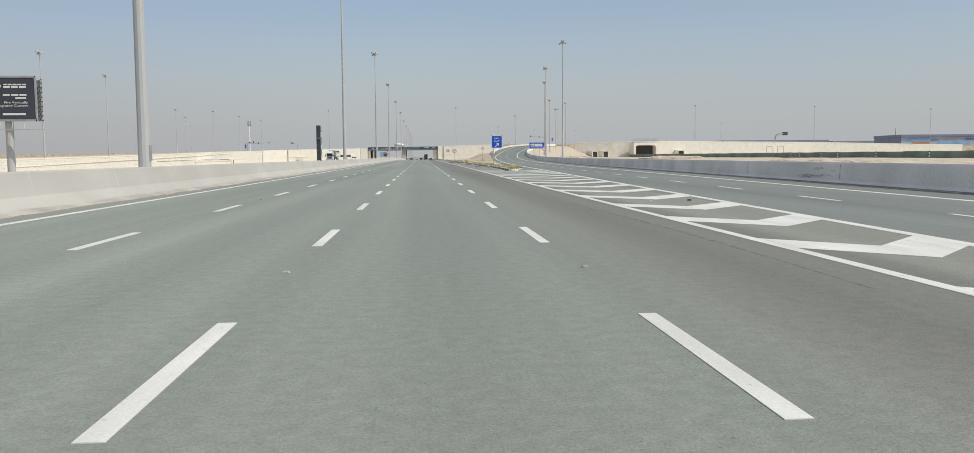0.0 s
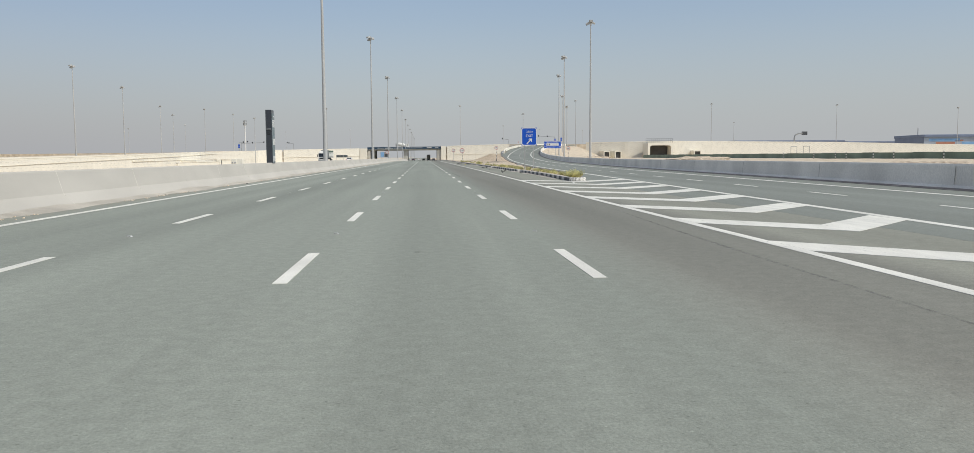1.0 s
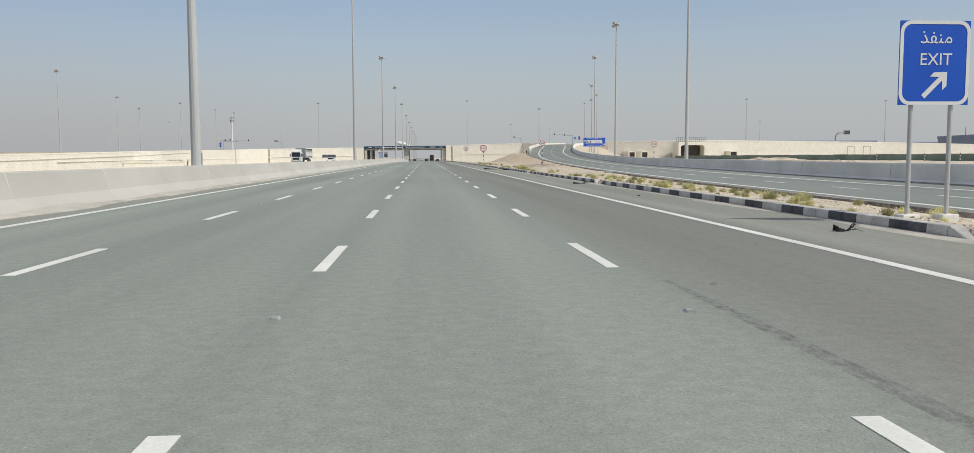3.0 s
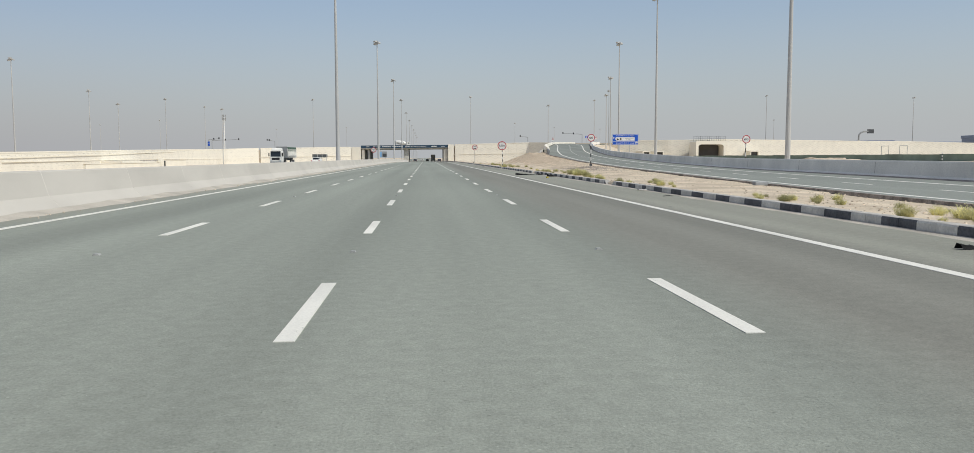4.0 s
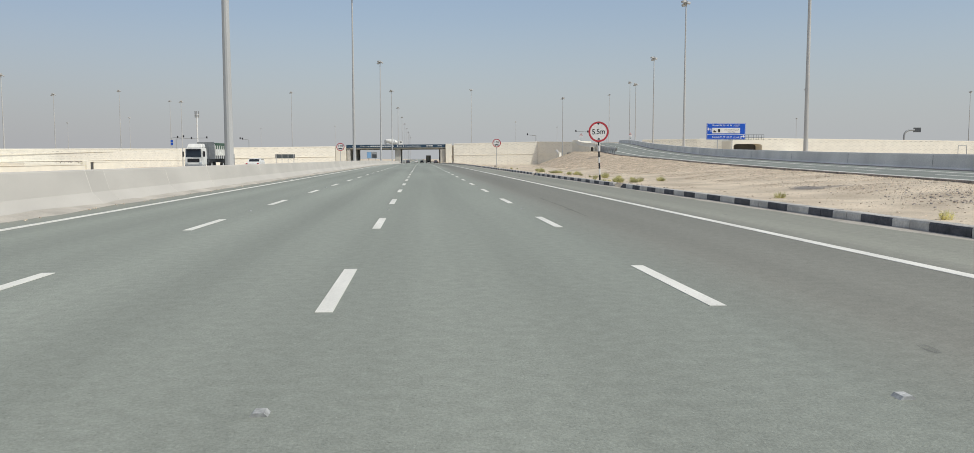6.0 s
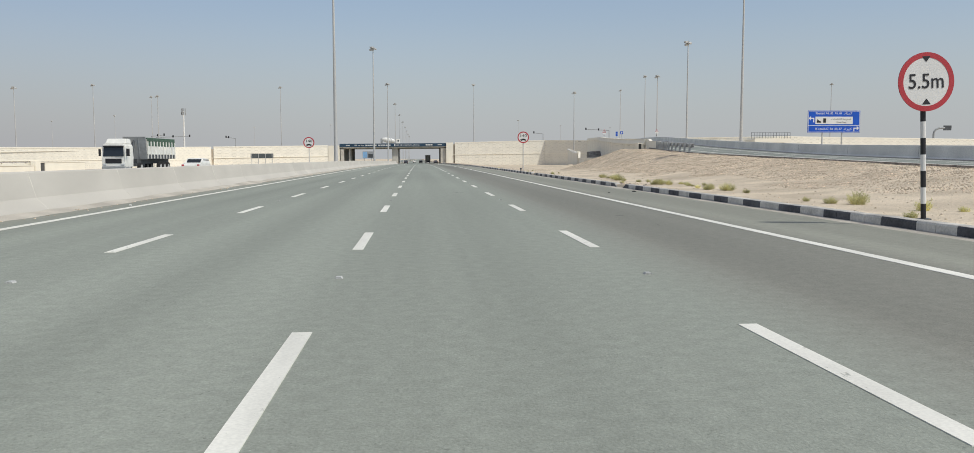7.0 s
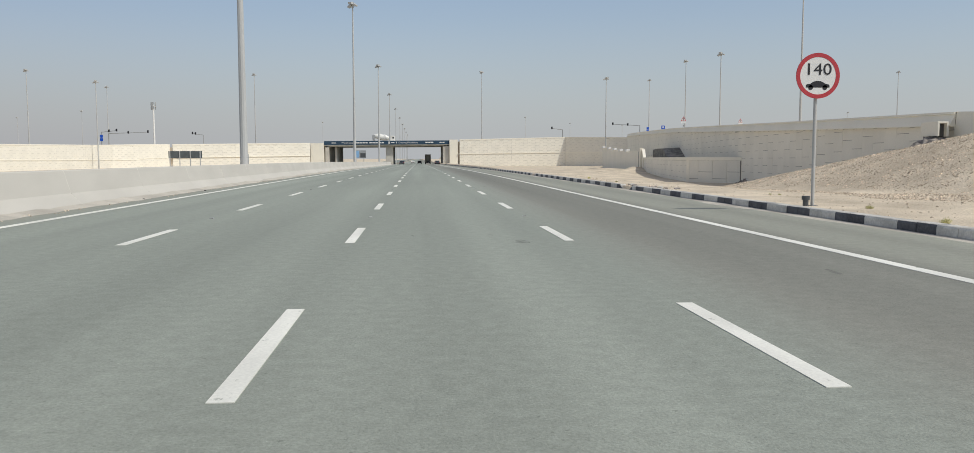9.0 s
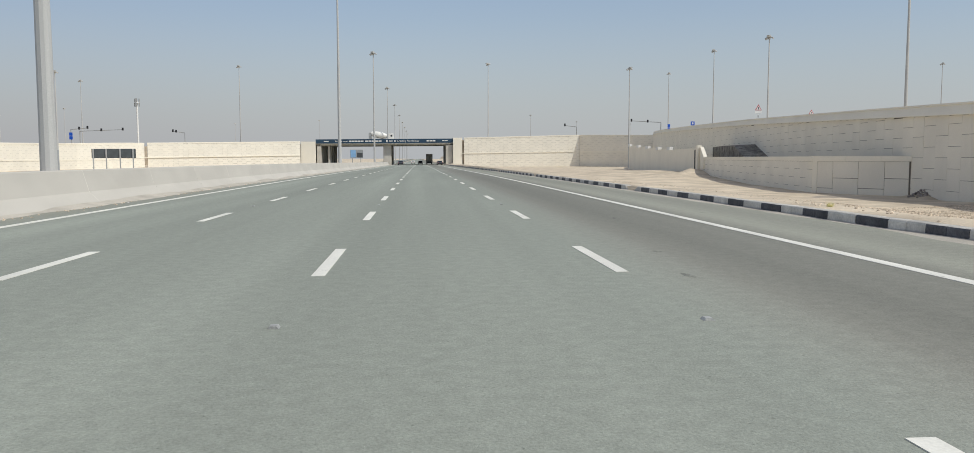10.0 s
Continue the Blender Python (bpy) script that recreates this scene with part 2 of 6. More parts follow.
# the pillar's sunward side, with sunlight put into a lighter colour
M_PILLARLIT = material("pillar_lit_side", (0.17, 0.205, 0.215), 0.45, vary=0.08, scale=0.8, bump=0.03)
M_PALEJOINT = material("joint_filler", (0.66, 0.63, 0.56), 0.9, vary=0.1, scale=0.4, bump=0.1)
M_YELLOW = material("yellow_plastic", (0.62, 0.48, 0.03), 0.5, vary=0.1, scale=0.2, bump=0.05)
# thin leaves let the sun through
leaf_n, leaf_l = M_SHRUB.node_tree.nodes, M_SHRUB.node_tree.links
leaf_glow, leaf_mix = leaf_n.new("ShaderNodeBsdfTranslucent"), leaf_n.new("ShaderNodeMixShader")
leaf_mix.inputs[0].default_value = 0.55
leaf_l.new(leaf_n["Principled BSDF"].inputs["Base Color"].links[0].from_socket, leaf_glow.inputs["Color"])
leaf_l.new(leaf_n["Principled BSDF"].outputs[0], leaf_mix.inputs[1])
leaf_l.new(leaf_glow.outputs[0], leaf_mix.inputs[2])
leaf_l.new(leaf_mix.outputs[0], leaf_n["Material Output"].inputs["Surface"])
M_CAR = material("car_dark", (0.05, 0.055, 0.065), 0.3, vary=0.05, bump=0)

# ---- plan ----
PHASE = 13.11  # where the dashes begin
EDGE_L = -8.95
KERB = 8.55


def table(rows):
    ys, vs = [r[0] for r in rows], [r[1] for r in rows]
    return lambda y: float(np.interp(y, ys, vs))


def smooth(f, w):
    """The rounded curve of a table, kept at every metre."""
    kept = [sum(f(y + w * k / 4) * c for k, c in zip(range(-4, 5), (1, 2, 3, 4, 5, 4, 3, 2, 1))) / 25 for y in range(-700, 3601)]

    def at(y):
        u = max(0.0, min(len(kept) - 1.001, y + 700))
        i = int(u)
        return kept[i] + (kept[i + 1] - kept[i]) * (u - i)
    return at


edge_r = smooth(table([(-100, 5.4), (58, 5.4), (88, 5.58), (125, 5.65), (3000, 5.65)]), 12)
lane_drift = smooth(table([(-100, -0.06), (60, -0.06), (115, 0.0), (3000, 0.0)]), 12)
road_z = smooth(table([(-100, 0), (360, 0), (640, -1.15), (900, -1.6), (3000, -1.6)]), 50)
ramp_line = smooth(table([(-100, 2.3), (0, 7.6), (113, 13.6), (201, 18.5), (250, 22.1), (290, 26.6), (320, 30.6), (350, 35.2), (385, 40.9), (420, 46.3), (460, 51.9), (500, 58.3), (540, 67.4), (580, 78.2), (640, 97)]), 12)
ramp_right = smooth(table([(-100, 11.6), (0, 16.9), (110, 23.1), (200, 29.1), (250, 32.9), (274, 35.2), (299, 37.9), (320, 40.6), (350, 45.1), (385, 51.7), (420, 58.3), (460, 65.9), (500, 74.9), (540, 85.2), (580, 95.9), (640, 112)]), 12)
ramp_z = smooth(table([(-100, 0), (140, 0), (165, 0.1), (180, 0.22), (192, 0.32), (206, 0.45), (222, 0.63), (250, 1.04), (290, 1.8), (320, 2.68), (350, 3.65), (385, 4.65), (420, 5.55), (460, 6.35), (500, 7.1), (540, 7.85), (580, 8.5), (640, 9.0)]), 10)
ramp_bank = smooth(table([(165, 0), (205, 0.2), (350, 0.28), (400, 0)]), 10)  # how far the ramp's right rim lies lower
wall_x = smooth(table([(300, 25.6), (321, 28.1), (345, 31.0), (365, 33.9), (385, 37.3), (407, 41.4), (425, 44.6), (449, 48.5), (500, 56.9), (540, 65.9), (575, 75.3), (600, 83.2), (615, 88.6), (640, 100)]), 8)


ramp_verge = smooth(table([(255, 0), (288, 1.6), (325, 1.7)]), 6)


def ramp_left(y):
    """The left rim of the ramp's pavement: narrow at the island's nose, wide before the parapet."""
    rim = ramp_line(y) - 0.85 - ramp_verge(y) if y < 318 else wall_x(y) + 0.3
    return max(KERB, min(rim, 8.95 + (y - 76.85) * 0.175) if y < 92 else rim)


def lerp(a, b, t):
    t = max(0.0, min(1.0, t))
    return a + (b - a) * t


def bank_end(x, y):
    """The rounded end of the bank, the hollow before the inlet and its sand heaps."""
    dip = lerp(0, 1, (y - 305) / 25)
    low = lerp(0.13, -1.4, (x - 10.5) / 13) * dip + 0.13 * (1 - dip)
    low += lerp(0, -0.6, (y - 440) / 170) + lerp(0, -0.35, (y - 400) / 240) * (1 if x < 12 else 0)
    low += lerp(0, 0.5, (y - 395) / 35) * lerp(0, 1, (x - 22) / 12) * lerp(1, 0, (y - 450) / 60)
    for hx, hy, r, h in ((37.4, 421.5, 2.0, 1.0), (33.6, 418, 2.6, 0.55), (35.5, 436, 4.0, 0.35), (27.2, 321.4, 1.7, 1.3), (34.0, 363.0, 1.0, 0.6), (31.5, 352, 5.0, 0.25)):
        low_h = h * math.exp(-((x - hx) ** 2 + (y - hy) ** 2) / (r * r))
        low += low_h
    d = (max(23.0 - x, 0) * 0.409) ** 2.4 + (max(y - 310.7, 0) * 0.135) ** 2.4
    return max(2.52 - d ** (1 / 2.4) + (1.2 * math.exp(-((x - 27.2) ** 2 + (y - 321.4) ** 2) / 3.0)), low)


def soil(x, y):
    """The ground's height."""
    bumps = 0.06 * noise.noise((x * 0.35, y * 0.35, 0)) + 0.1 * noise.noise((x * 0.08, y * 0.08, 3))
    left, right = ramp_left(y), ramp_right(y)
    if x < -34.5:
        return -0.35 + bumps * lerp(0, 1, (-34.5 - x) / 4) - lerp(0, 1.4, (-34.5 - x) / 15) * lerp(1, 0, (y - 600) / 60)
    if x < 8.7:
        return min(road_z(y), 0) - 0.55
    if y < 76.65 and x < right + 0.5:
        return -0.35
    if y > 320 and x < left + 1.6:
        return bank_end(x, y) + bumps * 0.7
    if x < left:
        foot = 0.13 + lerp(0, -1.2, (y - 360) / 250)
        rim = ramp_z(y) - 0.06
        flat = lerp(0.6, 3.2, (y - 100) / 80)
        t = (x - KERB - flat) / max(0.5, left - 0.5 - KERB - flat)
        t = max(0.0, min(1.0, t))
        if rim > foot:
            t = t * t * (3 - 2 * t) * 0.6 + t * 0.4
        z = foot + (rim - foot) * t
        if y > 275:
            z += (min(bank_end(x, y), rim) - z) * lerp(0, 1, (y - 275) / 33)
        heap = 0.2 * math.exp(-((x - 14.9) / 1.5) ** 2 - ((y - 201.5) / 4) ** 2)
        return z + heap + bumps * (1.0 if 0 < t < 1 else 0.4)
    if x < right + 0.5:
        return ramp_z(y) - 0.45 - ramp_bank(y)
    away = x - right - 0.5
    top = lerp(ramp_z(y) - ramp_bank(y), 0, away / (6 + 2.0 * ramp_z(y))) - 0.1
    return top + bumps * (2 - lerp(0, 1.6, (x - 150) / 200)) * lerp(0, 1, away / 5)


# ---- mesh helpers ----


def mesh_object(name, verts, faces, mats, slots=None, smooth_faces=False):
    me = bpy.data.meshes.new(name)
    me.from_pydata([tuple(v) for v in verts], [], faces)
    for m in mats if isinstance(mats, (list, tuple)) else [mats]:
        me.materials.append(m)
    if slots is not None:
        for p, s in zip(me.polygons, slots):
            p.material_index = s
    if smooth_faces:
        for p in me.polygons:
            p.use_smooth = True
    me.update()
    return new(name, me)


def structure(ob, label, category):
    return tagged(ob, label, category, kind="structure")


def sweep_data(pts, prof, closed=True):
    """A cross-section of (to the right, up) carried along points."""
    pts = [Vector(p) for p in pts]
    verts, faces, k = [], [], len(prof)
    for i, p in enumerate(pts):
        d = pts[min(i + 1, len(pts) - 1)] - pts[max(i - 1, 0)]
        r = Vector((d.y, -d.x, 0)).normalized()
        for u, w in prof:
            verts.append(p + r * u + Vector((0, 0, w)))
    for i in range(len(pts) - 1):
        for j in range(k if closed else k - 1):
            a, b = i * k + j, i * k + (j + 1) % k
            faces.append((a, b, b + k, a + k))
    if closed:
        faces.append(tuple(range(k - 1, -1, -1)))
        faces.append(tuple(range(len(verts) - k, len(verts))))
    return verts, faces


def sweep(name, pts, prof, mat):
    v, f = sweep_data(pts, prof)
    return mesh_object(name, v, f, mat)


def bm_box(bm, x0, x1, y0, y1, z0, z1, bevel=0.0, m=None):
    r = bmesh.ops.create_cube(bm, size=1)
    vs = r["verts"]
    for v in vs:
        v.co = Vector(((x0 + x1) / 2 + v.co.x * (x1 - x0), (y0 + y1) / 2 + v.co.y * (y1 - y0), (z0 + z1) / 2 + v.co.z * (z1 - z0)))
    if m is not None:
        for v in vs:
            v.co = m @ v.co
    if bevel:
        es = list({e for v in vs for e in v.link_edges})
        bmesh.ops.bevel(bm, geom=es, offset=bevel, segments=2, affect="EDGES", profile=0.5)
    return vs


def bm_tube(bm, a, b, r0, r1=None, seg=12, caps=True):
    a, b = Vector(a), Vector(b)
    r = bmesh.ops.create_cone(bm, cap_ends=caps, segments=seg, radius1=r0, radius2=r0 if r1 is None else r1, depth=(b - a).length)
    m = Matrix.Translation((a + b) / 2) @ (b - a).to_track_quat("Z", "Y").to_matrix().to_4x4()
    bmesh.ops.transform(bm, matrix=m, verts=r["verts"])
    return r["verts"]


def bm_prism(bm, outline, y0, y1, m=None):
    """An outline of (x, z) given depth along y."""
    front = [bm.verts.new((x, y0, z)) for x, z in outline]
    back = [bm.verts.new((x, y1, z)) for x, z in outline]
    bm.faces.new(front)
    bm.faces.new(list(reversed(back)))
    for i in range(len(outline)):
        j = (i + 1) % len(outline)
        bm.faces.new((front[j], front[i], back[i], back[j]))
    if m is not None:
        for v in front + back:
            v.co = m @ v.co
    return front + back


def part(name, bm, mat, parent, label="", smooth_faces=False):
    bmesh.ops.recalc_face_normals(bm, faces=bm.faces)
    if smooth_faces:
        for e in bm.edges:
            if len(e.link_faces) == 2 and e.calc_face_angle() > 0.7:
                e.smooth = False
    me = bpy.data.meshes.new(name)
    bm.to_mesh(me)
    bm.free()
    for m in mat if isinstance(mat, (list, tuple)) else [mat]:
        me.materials.append(m)
    if smooth_faces:
        for p in me.polygons:
            p.use_smooth = True
    ob = new(name, me)
    ob.parent = parent
    if label:
        ob["label"] = label
    return ob


def thing(name, label, category, m=None, group="", kind=""):
    e = tagged(new(name), label, category, group, kind)
    if m is not None:
        e.matrix_basis = m
    return e


def boxes(*rows, bevel=0.0):
    bm = bmesh.new()
    for r in rows:
        bm_box(bm, *r, bevel=bevel)
    return bm


def tubes(*rows, seg=12):
    bm = bmesh.new()
    for r in rows:
        bm_tube(bm, *r, seg=seg)
    return bm


def lettering(name, text, size, mat, parent, place, width=None, label=""):
    """Text as a thin mesh that faces -y."""
    cu = bpy.data.curves.new(name, "FONT")
    cu.body, cu.size, cu.align_x, cu.align_y, cu.extrude, cu.resolution_u = text, size, "CENTER", "CENTER", 0.004, 3
    tmp = new(name, cu)
    bpy.context.view_layer.update()
    me = bpy.data.meshes.new_from_object(tmp.evaluated_get(bpy.context.evaluated_depsgraph_get()))
    bpy.data.objects.remove(tmp)
    bpy.data.curves.remove(cu)
    me.name = name
    me.transform(Matrix.Rotation(radians(90), 4, "X"))
    if width and len(me.vertices):
        xs = [v.co.x for v in me.vertices]
        me.transform(Matrix.Diagonal((width / max(0.01, max(xs) - min(xs)), 1, 1, 1)))
    me.materials.clear()
    me.materials.append(mat)
    ob = new(name, me)
    ob.parent = parent
    ob.location = place
    if label:
        ob["label"] = label
    return ob


def disc(bm, x, z, r, y0, y1, seg=40, r_in=0.0):
    """A round plate or ring that faces -y."""
    if not r_in:
        bm_prism(bm, [(x + r * math.cos(2 * math.pi * k / seg), z + r * math.sin(2 * math.pi * k / seg)) for k in range(seg)], y0, y1)
        return
    rings = []
    for y, q in ((y0, r), (y0, r_in), (y1, r_in), (y1, r)):
        rings.append([bm.verts.new((x + q * math.cos(2 * math.pi * k / seg), y, z + q * math.sin(2 * math.pi * k / seg))) for k in range(seg)])
    for a, b in zip(rings, rings[1:] + rings[:1]):
        for k in range(seg):
            j = (k + 1) % seg
            bm.faces.new((a[k], a[j], b[j], b[k]))


def round_rect(w, h, r, seg=6):
    out = []
    for cx, cz, a0 in ((w / 2 - r, h / 2 - r, 0), (-w / 2 + r, h / 2 - r, 90), (-w / 2 + r, -h / 2 + r, 180), (w / 2 - r, -h / 2 + r, 270)):
        for k in range(seg + 1):
            a = radians(a0 + 90 * k / seg)
            out.append((cx + r * math.cos(a), cz + r * math.sin(a)))
    return out


M_SKID = material("tyre_mark", (0.17, 0.168, 0.155), 0.8, vary=0.15, scale=0.6, fine=30, bump=0.3, stretch=(3, 0.4, 1), dist=0.005)
# the marks are thin and broken: the road shows through
sn, sl = M_SKID.node_tree.nodes, M_SKID.node_tree.links
skid_geo = sn.new("ShaderNodeNewGeometry")
skid_map = sn.new("ShaderNodeMapping")
skid_map.inputs["Scale"].default_value = (1.0, 0.5, 1.0)
sl.new(skid_geo.outputs["Position"], skid_map.inputs[0])
skid_noise = sn.new("ShaderNodeTexNoise")
skid_noise.inputs["Scale"].default_value, skid_noise.inputs["Detail"].default_value, skid_noise.inputs["Roughness"].default_value = 9.0, 8, 0.8
sl.new(skid_map.outputs[0], skid_noise.inputs[0])
skid_cut = sn.new("ShaderNodeMapRange")
for key, val in zip(("From Min", "From Max", "To Min", "To Max"), (0.44, 0.66, 0.0, 0.55)):
    skid_cut.inputs[key].default_value = val
sl.new(skid_noise.outputs[0], skid_cut.inputs["Value"])
sl.new(skid_cut.outputs[0], sn["Principled BSDF"].inputs["Alpha"])
M_STUD = material("road_stud", (0.42, 0.42, 0.40), 0.6, vary=0.2, scale=0.2, fine=40, bump=0.1)

# ---- ground and roads ----


def rows_between(a, b, step):
    n = max(1, round((b - a) / step))
    return [a + (b - a) * k / n for k in range(n + 1)]


def build_ground():
    xs = [-3000, -1500, -800, -400] + rows_between(-250, -50, 25) + rows_between(-34.5, -6, 9.5)[:-1] + [-2, 4, 8.56] + rows_between(8.72, 36, 0.7) + rows_between(37, 70, 1.5) + rows_between(73, 160, 6) + [200, 260, 350, 500, 900, 1600, 3000]
    ys = [-600, -300, -150] + rows_between(-90, 75, 8) + [76.6] + rows_between(76.7, 372, 1.4) + rows_between(374, 446, 2.4) + rows_between(450, 640, 6) + rows_between(660, 1000, 40) + [1200, 1600, 2200, 3000, 4200]
    verts = [(x, y, soil(x, y)) for y in ys for x in xs]
    w = len(xs)
    faces = [(j * w + i, j * w + i + 1, (j + 1) * w + i + 1, (j + 1) * w + i) for j in range(len(ys) - 1) for i in range(w - 1)]
    structure(mesh_object("ground", verts, faces, M_SAND, smooth_faces=True), "pale desert sand and gravel, sloping up to the ramp", "ground")


def strip(name, left, right, z, ys, mat, thick=0.35, fall=None):
    """A slab of road between two rims; fall: how far the right rim lies lower."""
    v, f = [], []
    for y in ys:
        a, b, h = left(y), right(y), z(y)
        g = h - fall(y) if fall else h
        v += [(a, y, h), (b, y, g), (b, y, g - thick), (a, y, h - thick)]
    for i in range(len(ys) - 1):
        o = 4 * i
        for a, b in ((0, 1), (1, 2), (2, 3), (3, 0)):
            f.append((o + a, o + b, o + 4 + b, o + 4 + a))
    f += [(3, 2, 1, 0), tuple(len(v) - 4 + k for k in range(4))]
    return mesh_object(name, v, f, mat)


def marking(name, left, right, z, ys, parent, top=0.006):
    """A painted line: a thin raised film on the road."""
    v, f = [], []
    for y in ys:
        a, b, h = left(y), right(y), z(y) + top
        v += [(a, y, h), (b, y, h), (b, y, h - 0.012), (a, y, h - 0.012)]
    for i in range(len(ys) - 1):
        o = 4 * i
        for a, b in ((0, 1), (1, 2), (3, 0)):
            f.append((o + a, o + b, o + 4 + b, o + 4 + a))
    f += [(3, 2, 1, 0), tuple(len(v) - 4 + k for k in range(4))]
    ob = mesh_object(name, v, f, M_LINE)
    ob.parent = parent
    return ob


build_ground()
YS = rows_between(-90, 1000, 8) + [1200, 1600, 2400, 3400]
road = structure(strip("road", lambda y: -10.6, lambda y: KERB, road_z, YS, M_ROAD), "four-lane grey asphalt motorway carriageway with dashed lane lines", "road")
structure(strip("road_opposite", lambda y: -34.5, lambda y: -14.0, lambda y: road_z(y) - 0.03, YS, M_RAMP, 0.4), "opposite grey asphalt carriageway beyond the median", "road")
ramp = structure(strip("exit_ramp", lambda y: ramp_left(y) if y > 76.7 else KERB + 0.01, lambda y: ramp_right(y) + 0.1, ramp_z, rows_between(-90, 76.6, 6) + [76.8] + rows_between(78, 93, 2.5) + rows_between(96, 640, 5), M_RAMP, 0.3, ramp_bank), "curving grey asphalt exit ramp that climbs to the overpass", "road")

LONG = rows_between(-88, 1000, 10)
marking("edge_line", lambda y: EDGE_L - 0.1, lambda y: EDGE_L + 0.1, road_z, LONG, road)
marking("edge_line", lambda y: edge_r(y) - 0.1, lambda y: edge_r(y) + 0.1, road_z, LONG, road)


def on_ramp(x, y):
    """The height of the ramp's pavement."""
    a, b = ramp_left(y) if y > 76.7 else KERB + 0.01, ramp_right(y) + 0.1
    return ramp_z(y) - ramp_bank(y) * (x - a) / (b - a)


marking("edge_line", lambda y: ramp_line(y) - 0.13, lambda y: ramp_line(y) + 0.13, lambda y: on_ramp(ramp_line(y), y), rows_between(-88, 630, 5), ramp)
marking("edge_line", lambda y: ramp_line(y) + 6.7 + lerp(0, 2.2, (y - 330) / 120), lambda y: ramp_line(y) + 6.97 + lerp(0, 2.2, (y - 330) / 120), lambda y: on_ramp(ramp_line(y) + 6.8, y), rows_between(-88, 630, 5), ramp)

# dashes of 3 m every 9 m
dash_bm = bmesh.new()
bm_box(dash_bm, -0.08, 0.08, 0, 2.95, -0.004, 0.006)
dash_me = bpy.data.meshes.new("lane_dash")
dash_bm.to_mesh(dash_me)
dash_bm.free()
dash_me.materials.append(M_LINE)
for lane in range(-1, 2):
    for k in range(-8, 88):
        y = PHASE + 9 * k
        if lane == -1 and k > 80:
            continue
        d = new("lane_dash", dash_me)
        d.parent = road
        slope = (road_z(y + 3) - road_z(y)) / 3
        d.matrix_basis = Matrix.Translation((XL + 3.65 * lane + (lane_drift(y) if lane else 0.0), y, road_z(y))) @ Matrix.Rotation(math.atan(slope), 4, "X")
for k in range(-8, 58):
    y = 83.3 + 8.55 * k
    y1 = y + 3
    d = new("lane_dash", dash_me)
    d.parent = ramp
    c0, c1 = (Vector((ramp_line(q) + 3.35 + lerp(0, 1, (q - 330) / 120), q, on_ramp(ramp_line(q) + 3.35, q))) for q in (y, y1))
    d.matrix_basis = Matrix.Translation(c0) @ (c1 - c0).to_track_quat("Y", "Z").to_matrix().to_4x4()

# reflective studs midway between dashes
stud_bm = bmesh.new()
bm_prism(stud_bm, [(-0.05, 0), (0.05, 0), (0.03, 0.022), (-0.03, 0.022)], -0.05, 0.05)
stud_me = bpy.data.meshes.new("road_stud")
stud_bm.to_mesh(stud_me)
stud_bm.free()
stud_me.materials.append(M_STUD)
for lane in range(-1, 2):
    for k in range(-2, 26):
        d = new("road_stud", stud_me)
        d.parent = road
        d.location = (XL + 3.65 * lane, 10.1 + 18 * k, road_z(10.1 + 18 * k))

# chevrons of the gore
for k in range(-19, 2):
    y0 = 70.0 + 4.967 * k
    def bounds(y):
        return edge_r(y) + 0.1, ramp_line(y) - 0.1
    a, b = bounds(y0 + 2)
    c = (a + b) / 2
    v, f = [], []
    arm = 1.02
    pts = []
    for x in (a, c, b):
        pts.append((x, y0 + abs(x - c) * arm))
    for x, y in pts:
        v += [(x, y, 0.007), (x, y + 1.45, 0.007), (x, y, -0.005), (x, y + 1.45, -0.005)]
    for i in range(2):
        o = 4 * i
        f += [(o, o + 4, o + 5, o + 1), (o, o + 2, o + 6, o + 4), (o + 1, o + 5, o + 7, o + 3)]
    ch = mesh_object("chevron", v, f, M_LINE)
    ch.parent = ramp

# ---- kerb of the island: black and white pairs of stones, open every 30 m ----


def kerb_mesh(name, mat, length, taper=0.0):
    bm = bmesh.new()
    prof = [(-0.14, -0.12), (-0.13, 0.155), (-0.115, 0.188), (-0.09, 0.2), (0.12, 0.2), (0.14, 0.18), (0.14, -0.12)]
    vs = bm_prism(bm, prof, 0.006, length - 0.006)
    if taper:
        for v in vs:
            if (v.co.y > length / 2) == (taper > 0) and v.co.z > 0:
                v.co.z = -0.02
    bmesh.ops.recalc_face_normals(bm, faces=bm.faces)
    me = bpy.data.meshes.new(name)
    bm.to_mesh(me)
    bm.free()
    me.materials.append(mat)
    me.materials.append(M_KTOP)
    for p in me.polygons:
        if p.normal.z > 0.6:
            p.material_index = 1
    return me


SEG = 0.602
kerb = structure(thing("kerb", "", ""), "raised kerb of black and white painted stones", "kerb")
KMESH = {(c, t): kerb_mesh("kerb_stone", M_KWHITE if c else M_KBLACK, SEG, t) for c in (0, 1) for t in (-1, 0, 1)}


def kerb_x(y):
    return lerp(8.05, 8.45, (y - 78) / 12) + lerp(0, 0.18, (y - 90) / 120)


